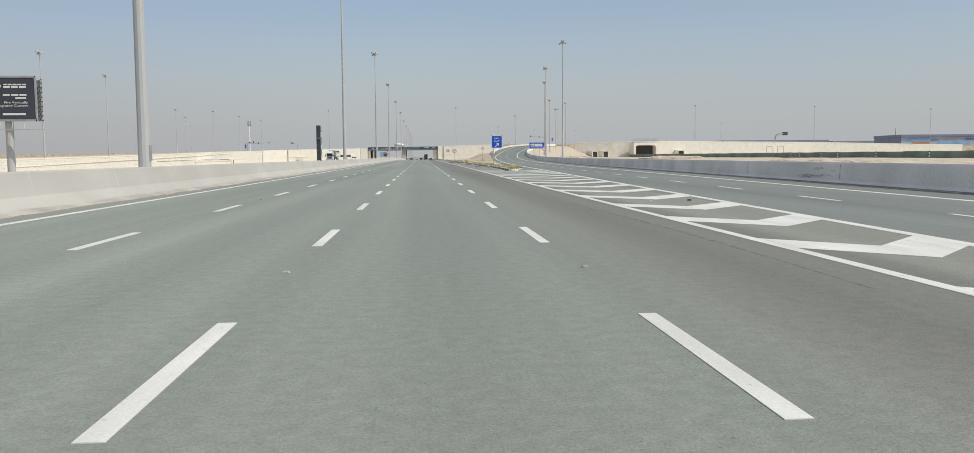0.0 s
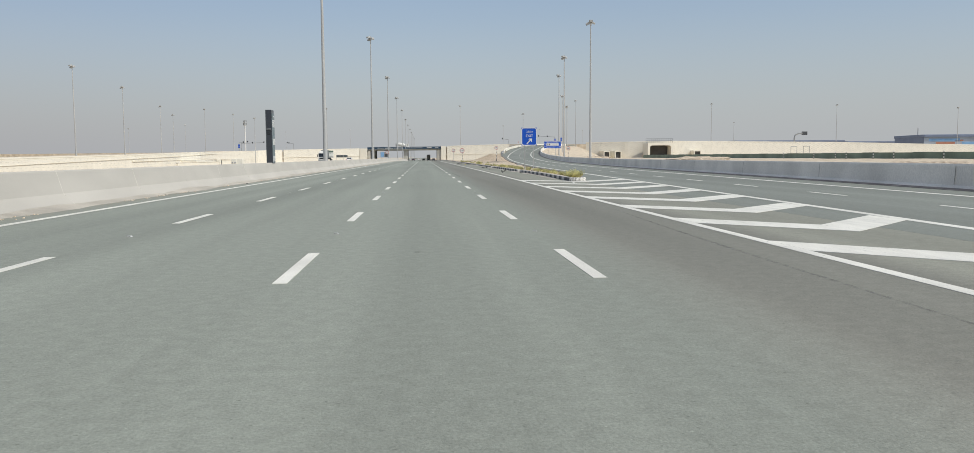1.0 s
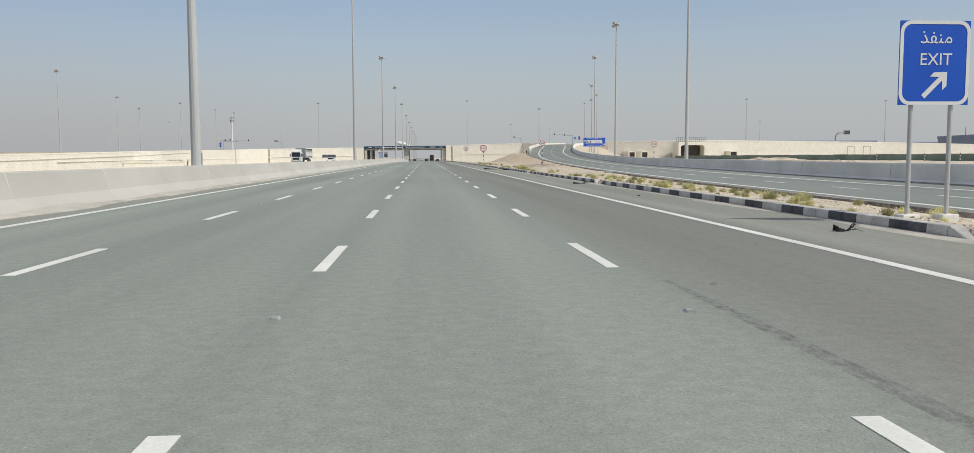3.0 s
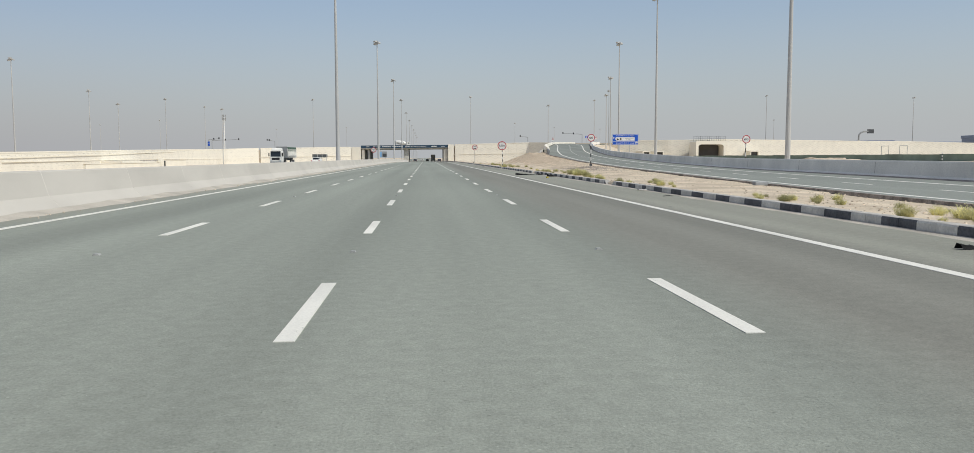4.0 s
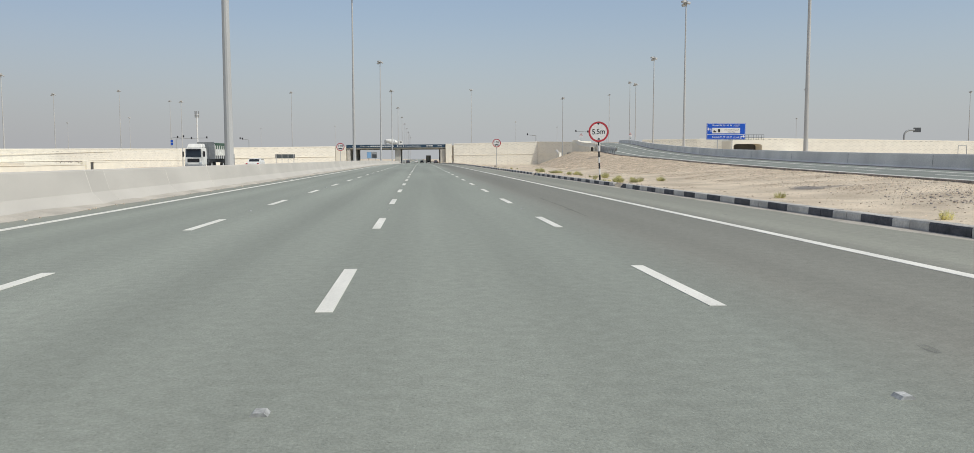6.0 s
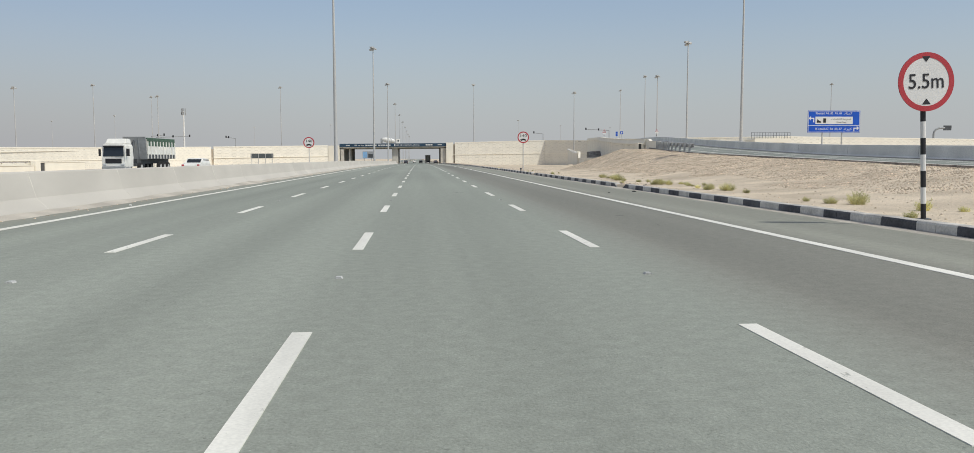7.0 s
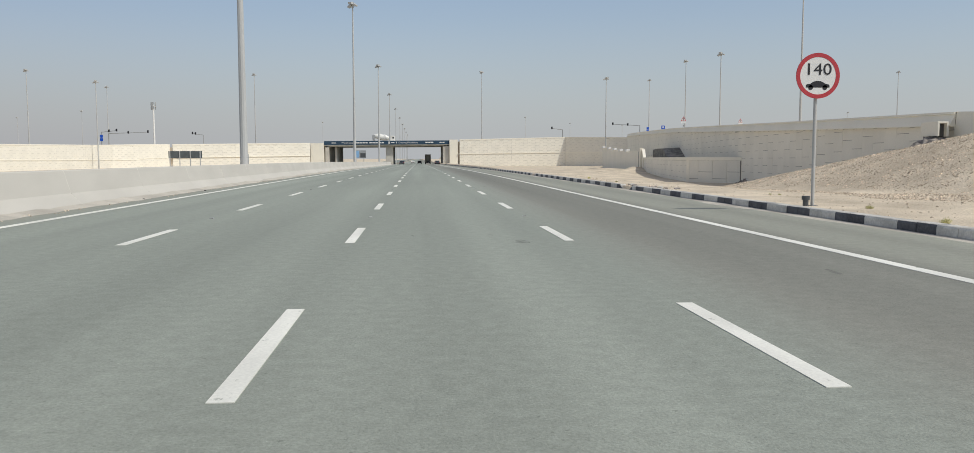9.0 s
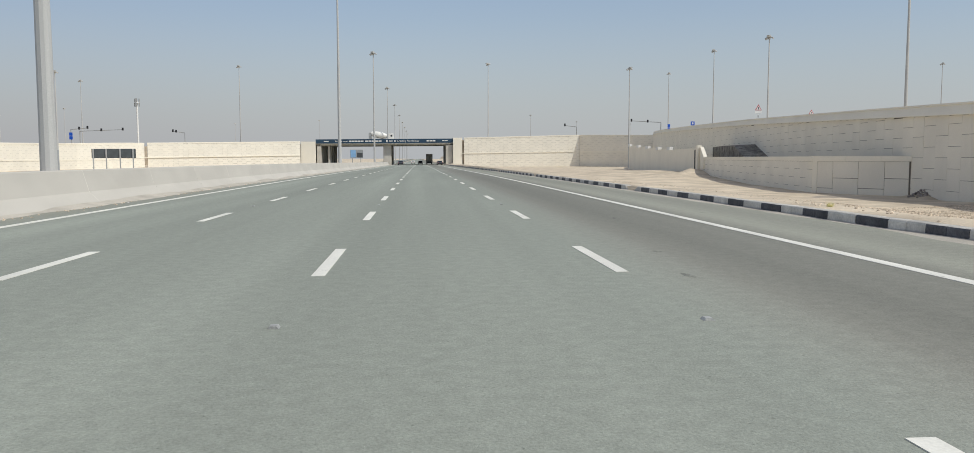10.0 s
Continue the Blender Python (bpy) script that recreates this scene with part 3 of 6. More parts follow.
def kerb_stone(y, white, taper, length=SEG):
    x0, x1 = kerb_x(y), kerb_x(y + SEG)
    o = new("kerb_stone", KMESH[white, taper])
    o.parent = kerb
    jig = random.uniform(-0.006, 0.006)
    slope = road_z(y + 1) - road_z(y)
    o.matrix_basis = Matrix.Translation((x0 + 0.14 + jig, y, road_z(y) + jig * 0.5)) @ Matrix.Rotation(-math.atan2(x1 - x0, SEG), 4, "Z") @ Matrix.Rotation(math.atan(slope), 4, "X") @ Matrix.Diagonal((1, length / SEG, 1, 1))


def kerb_run(y0, y1, tail):
    """Pairs of one colour, laid back from the far end, whose last stones are given as black 0 and white 1."""
    n = round((y1 - y0) / SEG)
    length = (y1 - y0) / n
    for k in range(n):
        white = tail[k] if k < len(tail) else ((k - len(tail)) // 2 + 1 + tail[-1]) % 2
        if y0 < 77 and k > n // 2:
            near = n - 1 - k
            white = 0 if near < 3 else (1 + (near - 3) // 2) % 2
        kerb_stone(y1 - (k + 1) * length, white, 1 if k == 0 else (-1 if k == n - 1 and y0 > 77 else 0), length)


GAPS = [105.3 + 29.9 * k for k in range(18)]
TAILS = {0: (0, 1, 1), 2: (1, 1, 0, 0, 1, 1, 0, 0, 1, 1, 0), 3: (1, 1, 1), 6: (0, 1), 7: (0, 1), 8: (1, 1)}
start = 76.75
for k, gap in enumerate(GAPS):
    kerb_run(start, gap - 0.55, TAILS.get(k, (0, 0)))
    start = gap + 0.42
# the rounded nose of the island and the edging on the ramp's side
nose = [(8.53 + 0.34 * math.cos(a), 76.85 + 0.3 * math.sin(a), 0) for a in (math.pi * (1 + k / 10) for k in range(11))]
nose_prof = [(-0.14, -0.12), (-0.14, 0.18), (-0.1, 0.2), (0.12, 0.2), (0.14, 0.1), (0.14, -0.12)]
nz = sweep("kerb_nose", nose, nose_prof, M_KNOSE)
nz.parent = kerb
cap = [(8.53 + 0.3 * math.cos(a), 76.85 + 0.26 * math.sin(a), 0.13) for a in (math.pi * (1 + k / 10) for k in range(11))]
cap += [(9.25, 79.0, 0.14), (8.3, 79.0, 0.14)]
cap_low = [(x, y, -0.1) for x, y, z in cap]
cn = len(cap)
structure(mesh_object("island_sand", cap + cap_low, [tuple(range(cn))] + [(k, cn + k, cn + (k + 1) % cn, (k + 1) % cn) for k in range(cn)], M_SAND), "sand filling the nose of the island", "ground")
inner = [(ramp_left(y) - 0.05, y, ramp_z(y)) for y in rows_between(76.9, 325, 2.5)]
# dark all over: the shade of the pavement's step is put into the colour
ik = sweep("ramp_edging", inner, [(-0.1, -0.2), (-0.1, 0.025), (0.1, 0.025), (0.1, -0.2)], M_DARKGRAVEL)
structure(ik, "low edging along the ramp, coloured dark for the shade of its step", "kerb")

# ---- median barrier ----
med = structure(thing("median_barrier", "", ""), "pale grey precast concrete median barrier with dusty foot", "barrier")
bprof = [(-0.0, -0.3), (0.64, -0.3), (0.64, 0.03), (0.33, 0.34), (0.29, 0.385), (0.10, 1.03), (0.07, 1.06), (-0.2, 1.06), (-0.2, -0.3)]


def barrier_mesh(name, prof, length, mat):
    v, f = sweep_data([(0, 0, 0), (0, length / 2, 0), (0, length, 0)], prof)
    me = bpy.data.meshes.new(name)
    me.from_pydata([tuple(p) for p in v], [], f)
    me.materials.append(mat)
    return me


SEGL = 6.47
bme = barrier_mesh("barrier_segment", bprof, SEGL - 0.03, M_CONC)
# a narrow strip at each joint, paler than the segments
pale_joint_me = barrier_mesh("joint_filler", [(-0.1, 0.0), (0.638, 0.0), (0.638, 0.03), (0.328, 0.337), (0.288, 0.382), (0.103, 1.035), (0.073, 1.064), (-0.1, 1.064)], 0.03, M_PALEJOINT)
joints = [24.15 + SEGL * k for k in range(-13, 30)] + [239.13 + SEGL * k for k in range(-4, 56)]
for y, y1 in zip(joints, joints[1:]):
    fall = Matrix.Rotation(math.atan((road_z(y + 6) - road_z(y)) / 6), 4, "X")
    place = Matrix.Translation((-10.98 + random.uniform(-0.006, 0.006), y, road_z(y)))
    o = new("barrier_segment", bme)
    o.parent = med
    o.matrix_basis = place @ fall @ Matrix.Diagonal((1, (y1 - y - 0.03) / (SEGL - 0.03), 1, 1))
    o = new("joint_filler", pale_joint_me)
    o.parent = med
    o.matrix_basis = Matrix.Translation((0, -0.03, 0)) @ place @ fall
fill = structure(sweep("median_fill", [(-12.4, y, road_z(y)) for y in rows_between(-62, 600, 20)], [(-1.05, -0.5), (-1.05, 0.9), (1.2, 0.9), (1.2, -0.5)], M_DRIFT), "dusty concrete fill of the raised median", "median")
back = structure(sweep("barrier_opposite", [(-13.5, y, road_z(y)) for y in rows_between(-62, 600, 20)], [(-0.6, -0.5), (-0.55, 0.1), (-0.1, 0.5), (-0.03, 0.99), (0.15, 0.99), (0.15, -0.5)], M_CONC2), "pale concrete barrier facing the opposite carriageway", "barrier")


def drift(name, x_of, w0, w1, h, y0, y1, step, seed, label):
    """A thin uneven bank of blown sand."""
    v, f = [], []
    ys = rows_between(y0, y1, step)
    for y in ys:
        n0 = noise.noise((seed, y * 0.21, 0)) + 0.6 * noise.noise((seed, y * 0.9, 2))
        w = w0 + (w1 - w0) * (0.5 + 0.6 * n0)
        x, z = x_of(y), road_z(y)
        v += [(x, y, z + h * (0.6 + 0.6 * n0)), (x + w * 0.45, y, z + h * 0.35 * (1 + n0)), (x + w, y, z - 0.004)]
    for i in range(len(ys) - 1):
        for j in range(2):
            a = 3 * i + j
            f.append((a, a + 1, a + 4, a + 3))
    ob = mesh_object(name, v, f, M_DRIFT, smooth_faces=True)
    return tagged(ob, label, "sand", kind="stuff")


drift("sand_drift", lambda y: -10.37, 0.2, 0.75, 0.13, -60, 520, 0.8, 5, "blown pale sand banked along the barrier foot")
drift("sand_drift", lambda y: kerb_x(y) - 0.02, -0.08, -0.5, 0.03, 80, 420, 0.8, 9, "thin blown sand lying along the kerb")

# ---- the ramp's barrier and dirt behind it ----
wall_pts = [(ramp_right(y), y, ramp_z(y) - ramp_bank(y)) for y in rows_between(-88, 560, 5)]
rb = structure(sweep("ramp_barrier", wall_pts, [(-0.12, -0.3), (-0.12, 0.06), (0.02, 0.16), (0.08, 0.9), (0.12, 0.98), (0.36, 0.98), (0.36, -0.3)], M_CONC2), "long smooth grey concrete barrier along the ramp", "barrier")
foot = structure(sweep("ramp_gutter", [(x - 0.3, y, z) for x, y, z in wall_pts], [(-0.22, -0.1), (-0.22, 0.012), (0.2, 0.05), (0.2, -0.1)], M_DARKGRAVEL), "dark gutter strip at the foot of the ramp barrier", "gutter")

# ---- retaining walls of cast panels ----
PW, PH = 1.71, 1.42


def resample(pts, step):
    """Points along a plan polyline at even steps, with the distance run."""
    pts = [Vector(p) for p in pts]
    out, left = [pts[0]], step
    for a, b in zip(pts, pts[1:]):
        d, run = (b - a).length, 0.0
        while d - run > left:
            run += left
            out.append(a + (b - a) * (run / d))
            left = step
        left -= d - run
    return out


def panel_wall(name, label, plan, base, top, near=None, cope=0.55, parapet=0.0, thick=0.5, slope=False):
    """A wall with staggered panels on the side to the left of its plan line, a coping band and real joints."""
    cols = resample([(x, y, 0) for x, y in plan], PW)
    wall = structure(thing(name, "", ""), label, "wall")
    core = sweep("wall_core", [(p.x, p.y, 0) for p in cols], [(0.0, 0), (thick, 0), (thick, 1), (0.0, 1)], M_JOINT)
    me = core.data
    for i, v in enumerate(me.vertices):
        p = cols[i // 4]
        v.co.z = base(p.y if near is not False else p.x) - 0.4 if i % 4 < 2 else top(p.y if near is not False else p.x) - 0.02
    core.parent = wall
    rest_v, rest_f = [], []
    for c, (p, q) in enumerate(zip(cols, cols[1:])):
        d = (q - p).normalized()
        r = Vector((d.y, -d.x, 0))
        key = (p.y + q.y) / 2 if near is not False else (p.x + q.x) / 2
        zb, zt = base(key) - 0.3, top(key) - cope - parapet
        z = zb - (PH / 2 if c % 2 else 0)
        g, side = (0.012, 0.006) if near and near[0] <= key <= near[1] else ((0.016, 0.007) if near is False else (0.010, 0.005))
        while z < zt:
            a, b = max(z, zb) + g, min(z + PH, zt) - 0.002
            if b - a > 0.08:
                if z + PH < zt:
                    b = z + PH - g
                proud = 0.035 + random.uniform(-0.006, 0.006)
                p0, p1 = p + d * side, q - d * side
                vs = []
                for h in (a, b):
                    for s, e in ((p0, 0.0), (p1, 0.0), (p1, proud), (p0, proud)):
                        w = s - r * e
                        vs.append((w.x, w.y, h))
                fs = [(0, 1, 5, 4), (1, 2, 6, 5), (2, 3, 7, 6), (3, 0, 4, 7), (4, 5, 6, 7), (3, 2, 1, 0)]
                if near and near[0] <= key <= near[1]:
                    o = mesh_object("panel", vs, fs, M_PANEL)
                    o.parent = wall
                else:
                    o = len(rest_v)
                    rest_v += vs
                    rest_f += [tuple(o + i for i in f) for f in fs]
            z += PH
    if rest_v:
        o = mesh_object("panels", rest_v, rest_f, M_PANEL)
        o.parent = wall
        o["kind"] = "stuff"
    cp = [(p.x, p.y, top(p.y if near is not False else p.x)) for p in cols]
    if slope:
        # a broad coping that leans back, with a lip above it
        prof = [(-0.28, -cope), (-0.28, -cope + 0.05), (-0.03, -0.14), (-0.09, -0.12), (-0.07, 0), (thick + 0.1, 0), (thick + 0.1, -cope)]
    else:
        prof = [(-0.11, -cope), (-0.11, -0.03), (-0.08, 0), (thick + 0.1, 0), (thick + 0.1, -cope)]
    band = sweep("coping", cp, prof, M_CREAM)
    band.parent = wall
    if parapet:
        lo = sweep("parapet", [(x, y, z - cope) for x, y, z in cp], [(-0.05, -parapet), (-0.05, -0.002), (thick, -0.002), (thick, -parapet)], M_CREAM)
        lo.parent = wall
    return wall


wall_top = smooth(table([(300, 3.2), (321, 3.8), (350, 4.5), (385, 5.5), (420, 6.5), (460, 7.3), (500, 8.0), (540, 8.8), (580, 9.5), (620, 10.1)]), 8)
toe = table([(312, 1.6), (321, 0.4), (332, -1.2), (345, -1.9), (620, -2.4)])
panel_wall("wall_ramp", "cream precast panel retaining wall carrying the exit ramp", [(wall_x(y), y) for y in rows_between(320.9, 608, 3)], toe, wall_top, near=(321, 432), cope=0.78, slope=True)
panel_wall("wall_wing", "cream panel wing wall turning to the bridge abutment, in shade", [(86.0, 608.8), (62.6, 633.9)], lambda y: -2.4, lambda y: lerp(9.7, 10.4, (y - 609) / 25), near=(0, 1), cope=0.5)
panel_wall("wall_abutment_east", "cream panel wall beside the bridge, sunlit", [(63.3, 634), (16.4, 634)], lambda x: -2.2, lambda x: lerp(9.3, 10.4, (x - 16) / 46), near=False, cope=0.45, parapet=0.0)
panel_wall("wall_abutment_west", "cream panel wall beside the bridge, sunlit", [(-45.6, 633.8), (-96, 610)], lambda x: -1.5, lambda x: lerp(7.05, 7.95, (x + 95) / 50), near=False, cope=0.45)
# a low ledge along the abutment walls
structure(sweep("wall_ledge", [(62.4, 633.9, 3.75), (16.4, 633.9, 3.2)], [(-0.12, -0.12), (-0.12, 0.12), (0.3, 0.12), (0.3, -0.12)], M_CREAM), "thin cream ledge along the abutment wall", "trim")
structure(sweep("wall_ledge_wing", [(85.9, 608.7, 3.6), (62.4, 633.85, 3.75)], [(-0.12, -0.12), (-0.12, 0.12), (0.3, 0.12), (0.3, -0.12)], M_CREAM), "thin cream ledge along the wing wall", "trim")
structure(sweep("wall_ledge_west", [(-45.6, 633.6, 2.6), (-95.9, 609.8, 1.8)], [(-0.12, -0.12), (-0.12, 0.12), (0.3, 0.12), (0.3, -0.12)], M_CREAM), "thin cream ledge along the abutment wall", "trim")
left_top = smooth(table([(100, 0.7), (201, 1.6), (250, 2.15), (330, 3.0), (365, 3.52), (400, 4.05), (434, 4.48), (470, 4.95), (510, 5.4), (568, 6.1), (604, 7.0)]), 14)
panel_wall("wall_ramp_west", "long low cream panel wall of the far ramp, sunlit", [(-96, 610), (-106, 578), (-107.5, 500), (-104, 400), (-98, 250), (-92, 100)], lambda y: -1.7, left_top, near=(0, 1), cope=0.35, parapet=0.4)
structure(sweep("wall_ledge_ramp", [(x - 0.02, y, z) for x, y, z in ((-101, 330, 0.6), (-104, 400, 0.9), (-107.5, 500, 1.15), (-106, 578, 1.0), (-102.3, 590, 1.05), (-100.4, 596, 1.6), (-96.2, 609.5, 1.75))], [(-0.02, -0.1), (-0.02, 0.1), (0.18, 0.06), (0.18, -0.1)], M_CREAM), "thin cream ledge along the far ramp wall", "trim")
structure(sweep("embankment_west", [(-116, y, left_top(y) - 0.5) for y in rows_between(100, 603, 20)], [(-25, -6), (-25, 0), (6.5, 0), (6.5, -6)], M_SAND), "sand fill behind the far ramp wall", "embankment")

# crossing road on its embankment
cross_z = table([(-700, 5.2), (-95, 7.0), (-40, 7.9), (15, 9.3), (60, 10.4), (170, 11.3), (300, 10.3), (390, 8.3), (700, 4.0)])
for a, b in ((-700, -40.2), (13.0, 700)):
    structure(sweep("crossing_road", [(x, 655, cross_z(x) - 0.9) for x in rows_between(a, b, 35)], [(20.0, -11), (20.0, 0), (-42, 0), (-42, -11)], M_SAND), "raised embankment of the crossing road", "embankment")
panel_wall("wall_crossing_east", "long cream panel wall of the crossing road", [(430, 634), (300, 622), (172, 596), (140, 600), (112, 610)], lambda x: -0.5, lambda x: cross_z(x), near=False, cope=0.6)

# ---- bridge ----
bridge = structure(thing("bridge", "", ""), "low concrete overpass with a navy banner along its rail", "bridge")


def deck_z(x):
    return 6.35 + (x + 38) * 0.0055


def slanted(x0, x1, y0, y1, lo, hi, mat, name, parent):
    n = 8
    v, f = [], []
    for i in range(n + 1):
        x = x0 + (x1 - x0) * i / n
        v += [(x, y0, lo(x)), (x, y1, lo(x)), (x, y1, hi(x)), (x, y0, hi(x))]
    for i in range(n):
        o = 4 * i
        for a, b in ((0, 1), (1, 2), (2, 3), (3, 0)):
            f.append((o + a, o + b, o + 4 + b, o + 4 + a))
    f += [(3, 2, 1, 0), tuple(4 * n + k for k in range(4))]
    o = mesh_object(name, v, f, mat)
    o.parent = parent
    return o


slanted(-39.9, 12.8, 635.2, 670, lambda x: deck_z(x) + 0.55, lambda x: deck_z(x) + 1.3, M_BRIDGE, "deck", bridge)
for k in range(9):
    y = 636.6 + 4 * k
    slanted(-38.4, 11.9, y - 0.3, y + 0.3, lambda x: deck_z(x) - 0.05, lambda x: deck_z(x) + 0.56, M_BRIDGE, "girder", bridge)
slanted(-39.9, 12.8, 634.95, 635.2, lambda x: deck_z(x) + 0.45, lambda x: deck_z(x) + 2.3, M_BRIDGE, "parapet", bridge)
slanted(-39.9, 12.8, 669.8, 670.1, lambda x: deck_z(x) + 0.45, lambda x: deck_z(x) + 2.3, M_BRIDGE, "parapet", bridge)
banner = slanted(-39.9, 12.85, 634.85, 634.93, lambda x: deck_z(x) + 0.75, lambda x: deck_z(x) + 2.36, M_NAVY, "banner", bridge)
banner["label"] = "navy printed banner with white lettering"
for x0, x1 in ((-14.2, -11.1),):
    part("pier", boxes((x0, x1, 637, 668, -2.2, deck_z(-12) - 0.02), bevel=0.15), M_BRIDGE, bridge)
part("abutment", boxes((10.1, 12.7, 635.4, 670, -2.2, deck_z(11) - 0.02)), M_BRIDGE, bridge)
part("abutment", boxes((-39.5, -37.9, 635.4, 670, -2.2, deck_z(-38) - 0.02)), M_BRIDGE, bridge)
for k in range(5):
    part("column", tubes(((-35.2, 638 + 7 * k, -2.2), (-35.2, 638 + 7 * k, deck_z(-35) - 0.02), 0.45), seg=16), M_BRIDGE, bridge)
part("wing", boxes((12.86, 16.4, 634.3, 652, -2.2, 9.3)), M_CREAM, bridge, "plain cream end wall")
part("wing", boxes((-45.5, -39.95, 634.3, 652, -2.2, 7.85)), M_CREAM, bridge, "plain cream end wall")
lettering("words", "Creating Possibilities", 1.0, M_WHITE, bridge, (-4.6, 634.83, deck_z(-4) + 1.55), 8.4)
lettering("words", "We are now", 1.0, M_WHITE, bridge, (-30.2, 634.83, deck_z(-30) + 1.55), 5.0)
bars = bmesh.new()
for x0, x1, h in ((-36.8, -34.6, 0.3), (-27.2, -21.5, 0.5), (-21.0, -14.6, 0.5), (-9.8, -9.3, 0.7), (2.6, 6.2, 0.5), (8.6, 11.0, 0.3), (-13.0, -12.3, 0.9), (-11.9, -10.2, 0.35)):
    n = max(1, int((x1 - x0) / 1.1))
    for i in range(n):
        a = x0 + (x1 - x0) * i / n
        b = a + (x1 - x0) / n * 0.86
        bm_box(bars, a, b, 634.80, 634.85, deck_z(a) + 1.55 - h / 2, deck_z(a) + 1.55 + h / 2)
part("printed_bars", bars, M_WHITE, bridge)

# ---- low inlet structure in front of the ramp wall ----
inlet = structure(thing("inlet_wall", "", ""), "low cream drainage structure with stepped wall and gate post", "wall")
# its end face runs skew from the ramp wall to a corner, its long face from there to the gate
CORNER, ROOT, GATE = Vector((30.4, 372.5, 0)), Vector((33.93, 365.03, 0)), Vector((39.6, 425.5, 0))


def inlet_face(name, a, b, s0, s1, z0, z1, proud, mat, depth=0.03):
    """A slab on the vertical face from a to b, between two runs along it and two heights."""
    d = (b - a).normalized()
    out = Vector((d.y, -d.x, 0))
    if out.x > 0:
        out = -out
    v = []
    for z in (z0, z1):
        for run, off in ((s0, proud - depth), (s1, proud - depth), (s1, proud), (s0, proud)):
            p = a + d * run + out * off
            v.append((p.x, p.y, z))
    o = mesh_object(name, v, [(0, 1, 5, 4), (1, 2, 6, 5), (2, 3, 7, 6), (3, 0, 4, 7), (4, 5, 6, 7), (3, 2, 1, 0)], mat)
    o.parent = inlet
    return o


end_run, long_run = (ROOT - CORNER).length, (GATE - CORNER).length
inlet_face("wall_core", CORNER, ROOT, 0.05, end_run, -2.4, 1.06, 0.0, M_JOINT, 0.4)
inlet_face("wall_core", CORNER, GATE, 0.05, long_run, -2.4, 1.06, 0.0, M_JOINT, 0.4)
inlet_face("corner_strip", CORNER, ROOT, 0.0, 0.44, -2.4, 1.06, 0.035, M_CREAM, 0.05)
for s0, s1, cut in ((0.47, 1.86, -1.0), (1.89, 4.07, -0.21), (4.10, 6.21, -0.94), (6.24, 8.1, -0.17)):
    inlet_face("panel", CORNER, ROOT, s0, s1, cut + 0.018, 1.05, 0.035, M_PANEL)
    inlet_face("panel", CORNER, ROOT, s0, s1, -2.4, cut - 0.018, 0.035, M_PANEL)
for k in range(int(long_run / 1.71)):
    s0, s1 = 1.71 * k, 1.71 * (k + 1)
    cuts = [-2.4] + [z for z in ((-1.7, -0.28) if k % 2 else (-0.99, 0.43))] + [1.06]
    for z0, z1 in zip(cuts, cuts[1:]):
        inlet_face("panel", CORNER, GATE, s0 + 0.002, s1 - 0.002, z0 + 0.012, z1 - 0.012, 0.035, M_PANEL)
inlet_face("panel", CORNER, GATE, 1.71 * int(long_run / 1.71), long_run, -2.4, 1.05, 0.035, M_PANEL)
inlet_face("coping", CORNER, ROOT, -0.12, end_run * 0.36, 1.06, 1.45, 0.09, M_CREAM, 0.5)
inlet_face("coping", CORNER, ROOT, end_run * 0.36 + 0.02, end_run * 0.72, 1.06, 1.45, 0.09, M_CREAM, 0.5)
inlet_face("coping", CORNER, ROOT, end_run * 0.72 + 0.02, end_run + 0.05, 1.06, 1.45, 0.09, M_CREAM, 0.5)
inlet_face("coping", CORNER, GATE, -0.1, long_run, 1.064, 1.446, 0.088, M_CREAM, 0.5)
part("post", boxes((39.3, 40.0, 426.0, 426.8, -2.0, 3.1), bevel=0.04), M_CREAM, inlet)
part("post", boxes((40.2, 40.7, 428.6, 429.2, -2.0, 3.05), bevel=0.04), M_CREAM, inlet)
# solid dark block between the posts, coloured as the slot's shade
part("gate_shade", boxes((39.7, 40.3, 427.0, 428.5, -2.0, 2.5)), M_HOLESHADE, inlet)
bm = bmesh.new()
bm_prism(bm, [(0, -0.2), (0, 2.9), (0.3, 2.9), (4.2, 1.45), (4.2, -0.2)], -0.25, 0.25, Matrix.Translation((39.9, 425.9, 0)) @ Matrix.Rotation(radians(-102), 4, "Z"))
part("sloped_wing", bm, M_CREAM, inlet)
sw = [(40.5 + 14.4 * t, 429.2 + 97 * t) for t in (0, 0.3, 0.45, 0.62, 0.8, 1.0)]
for i, h in enumerate((2.75, 2.95, 3.35, 3.8, 4.3)):
    o = sweep("stepped_wall", [(*sw[i], 0), (*sw[i + 1], 0)], [(0, -2.2), (0, h), (0.35, h), (0.35, -2.2)], M_CREAM)
    o.parent = inlet
    x, y = sw[i + 1]
    part("cap_block", boxes((x - 0.2, x + 0.5, y - 1.5, y + 0.3, h - 0.05, h + 0.55), bevel=0.05), M_WHITE, inlet)
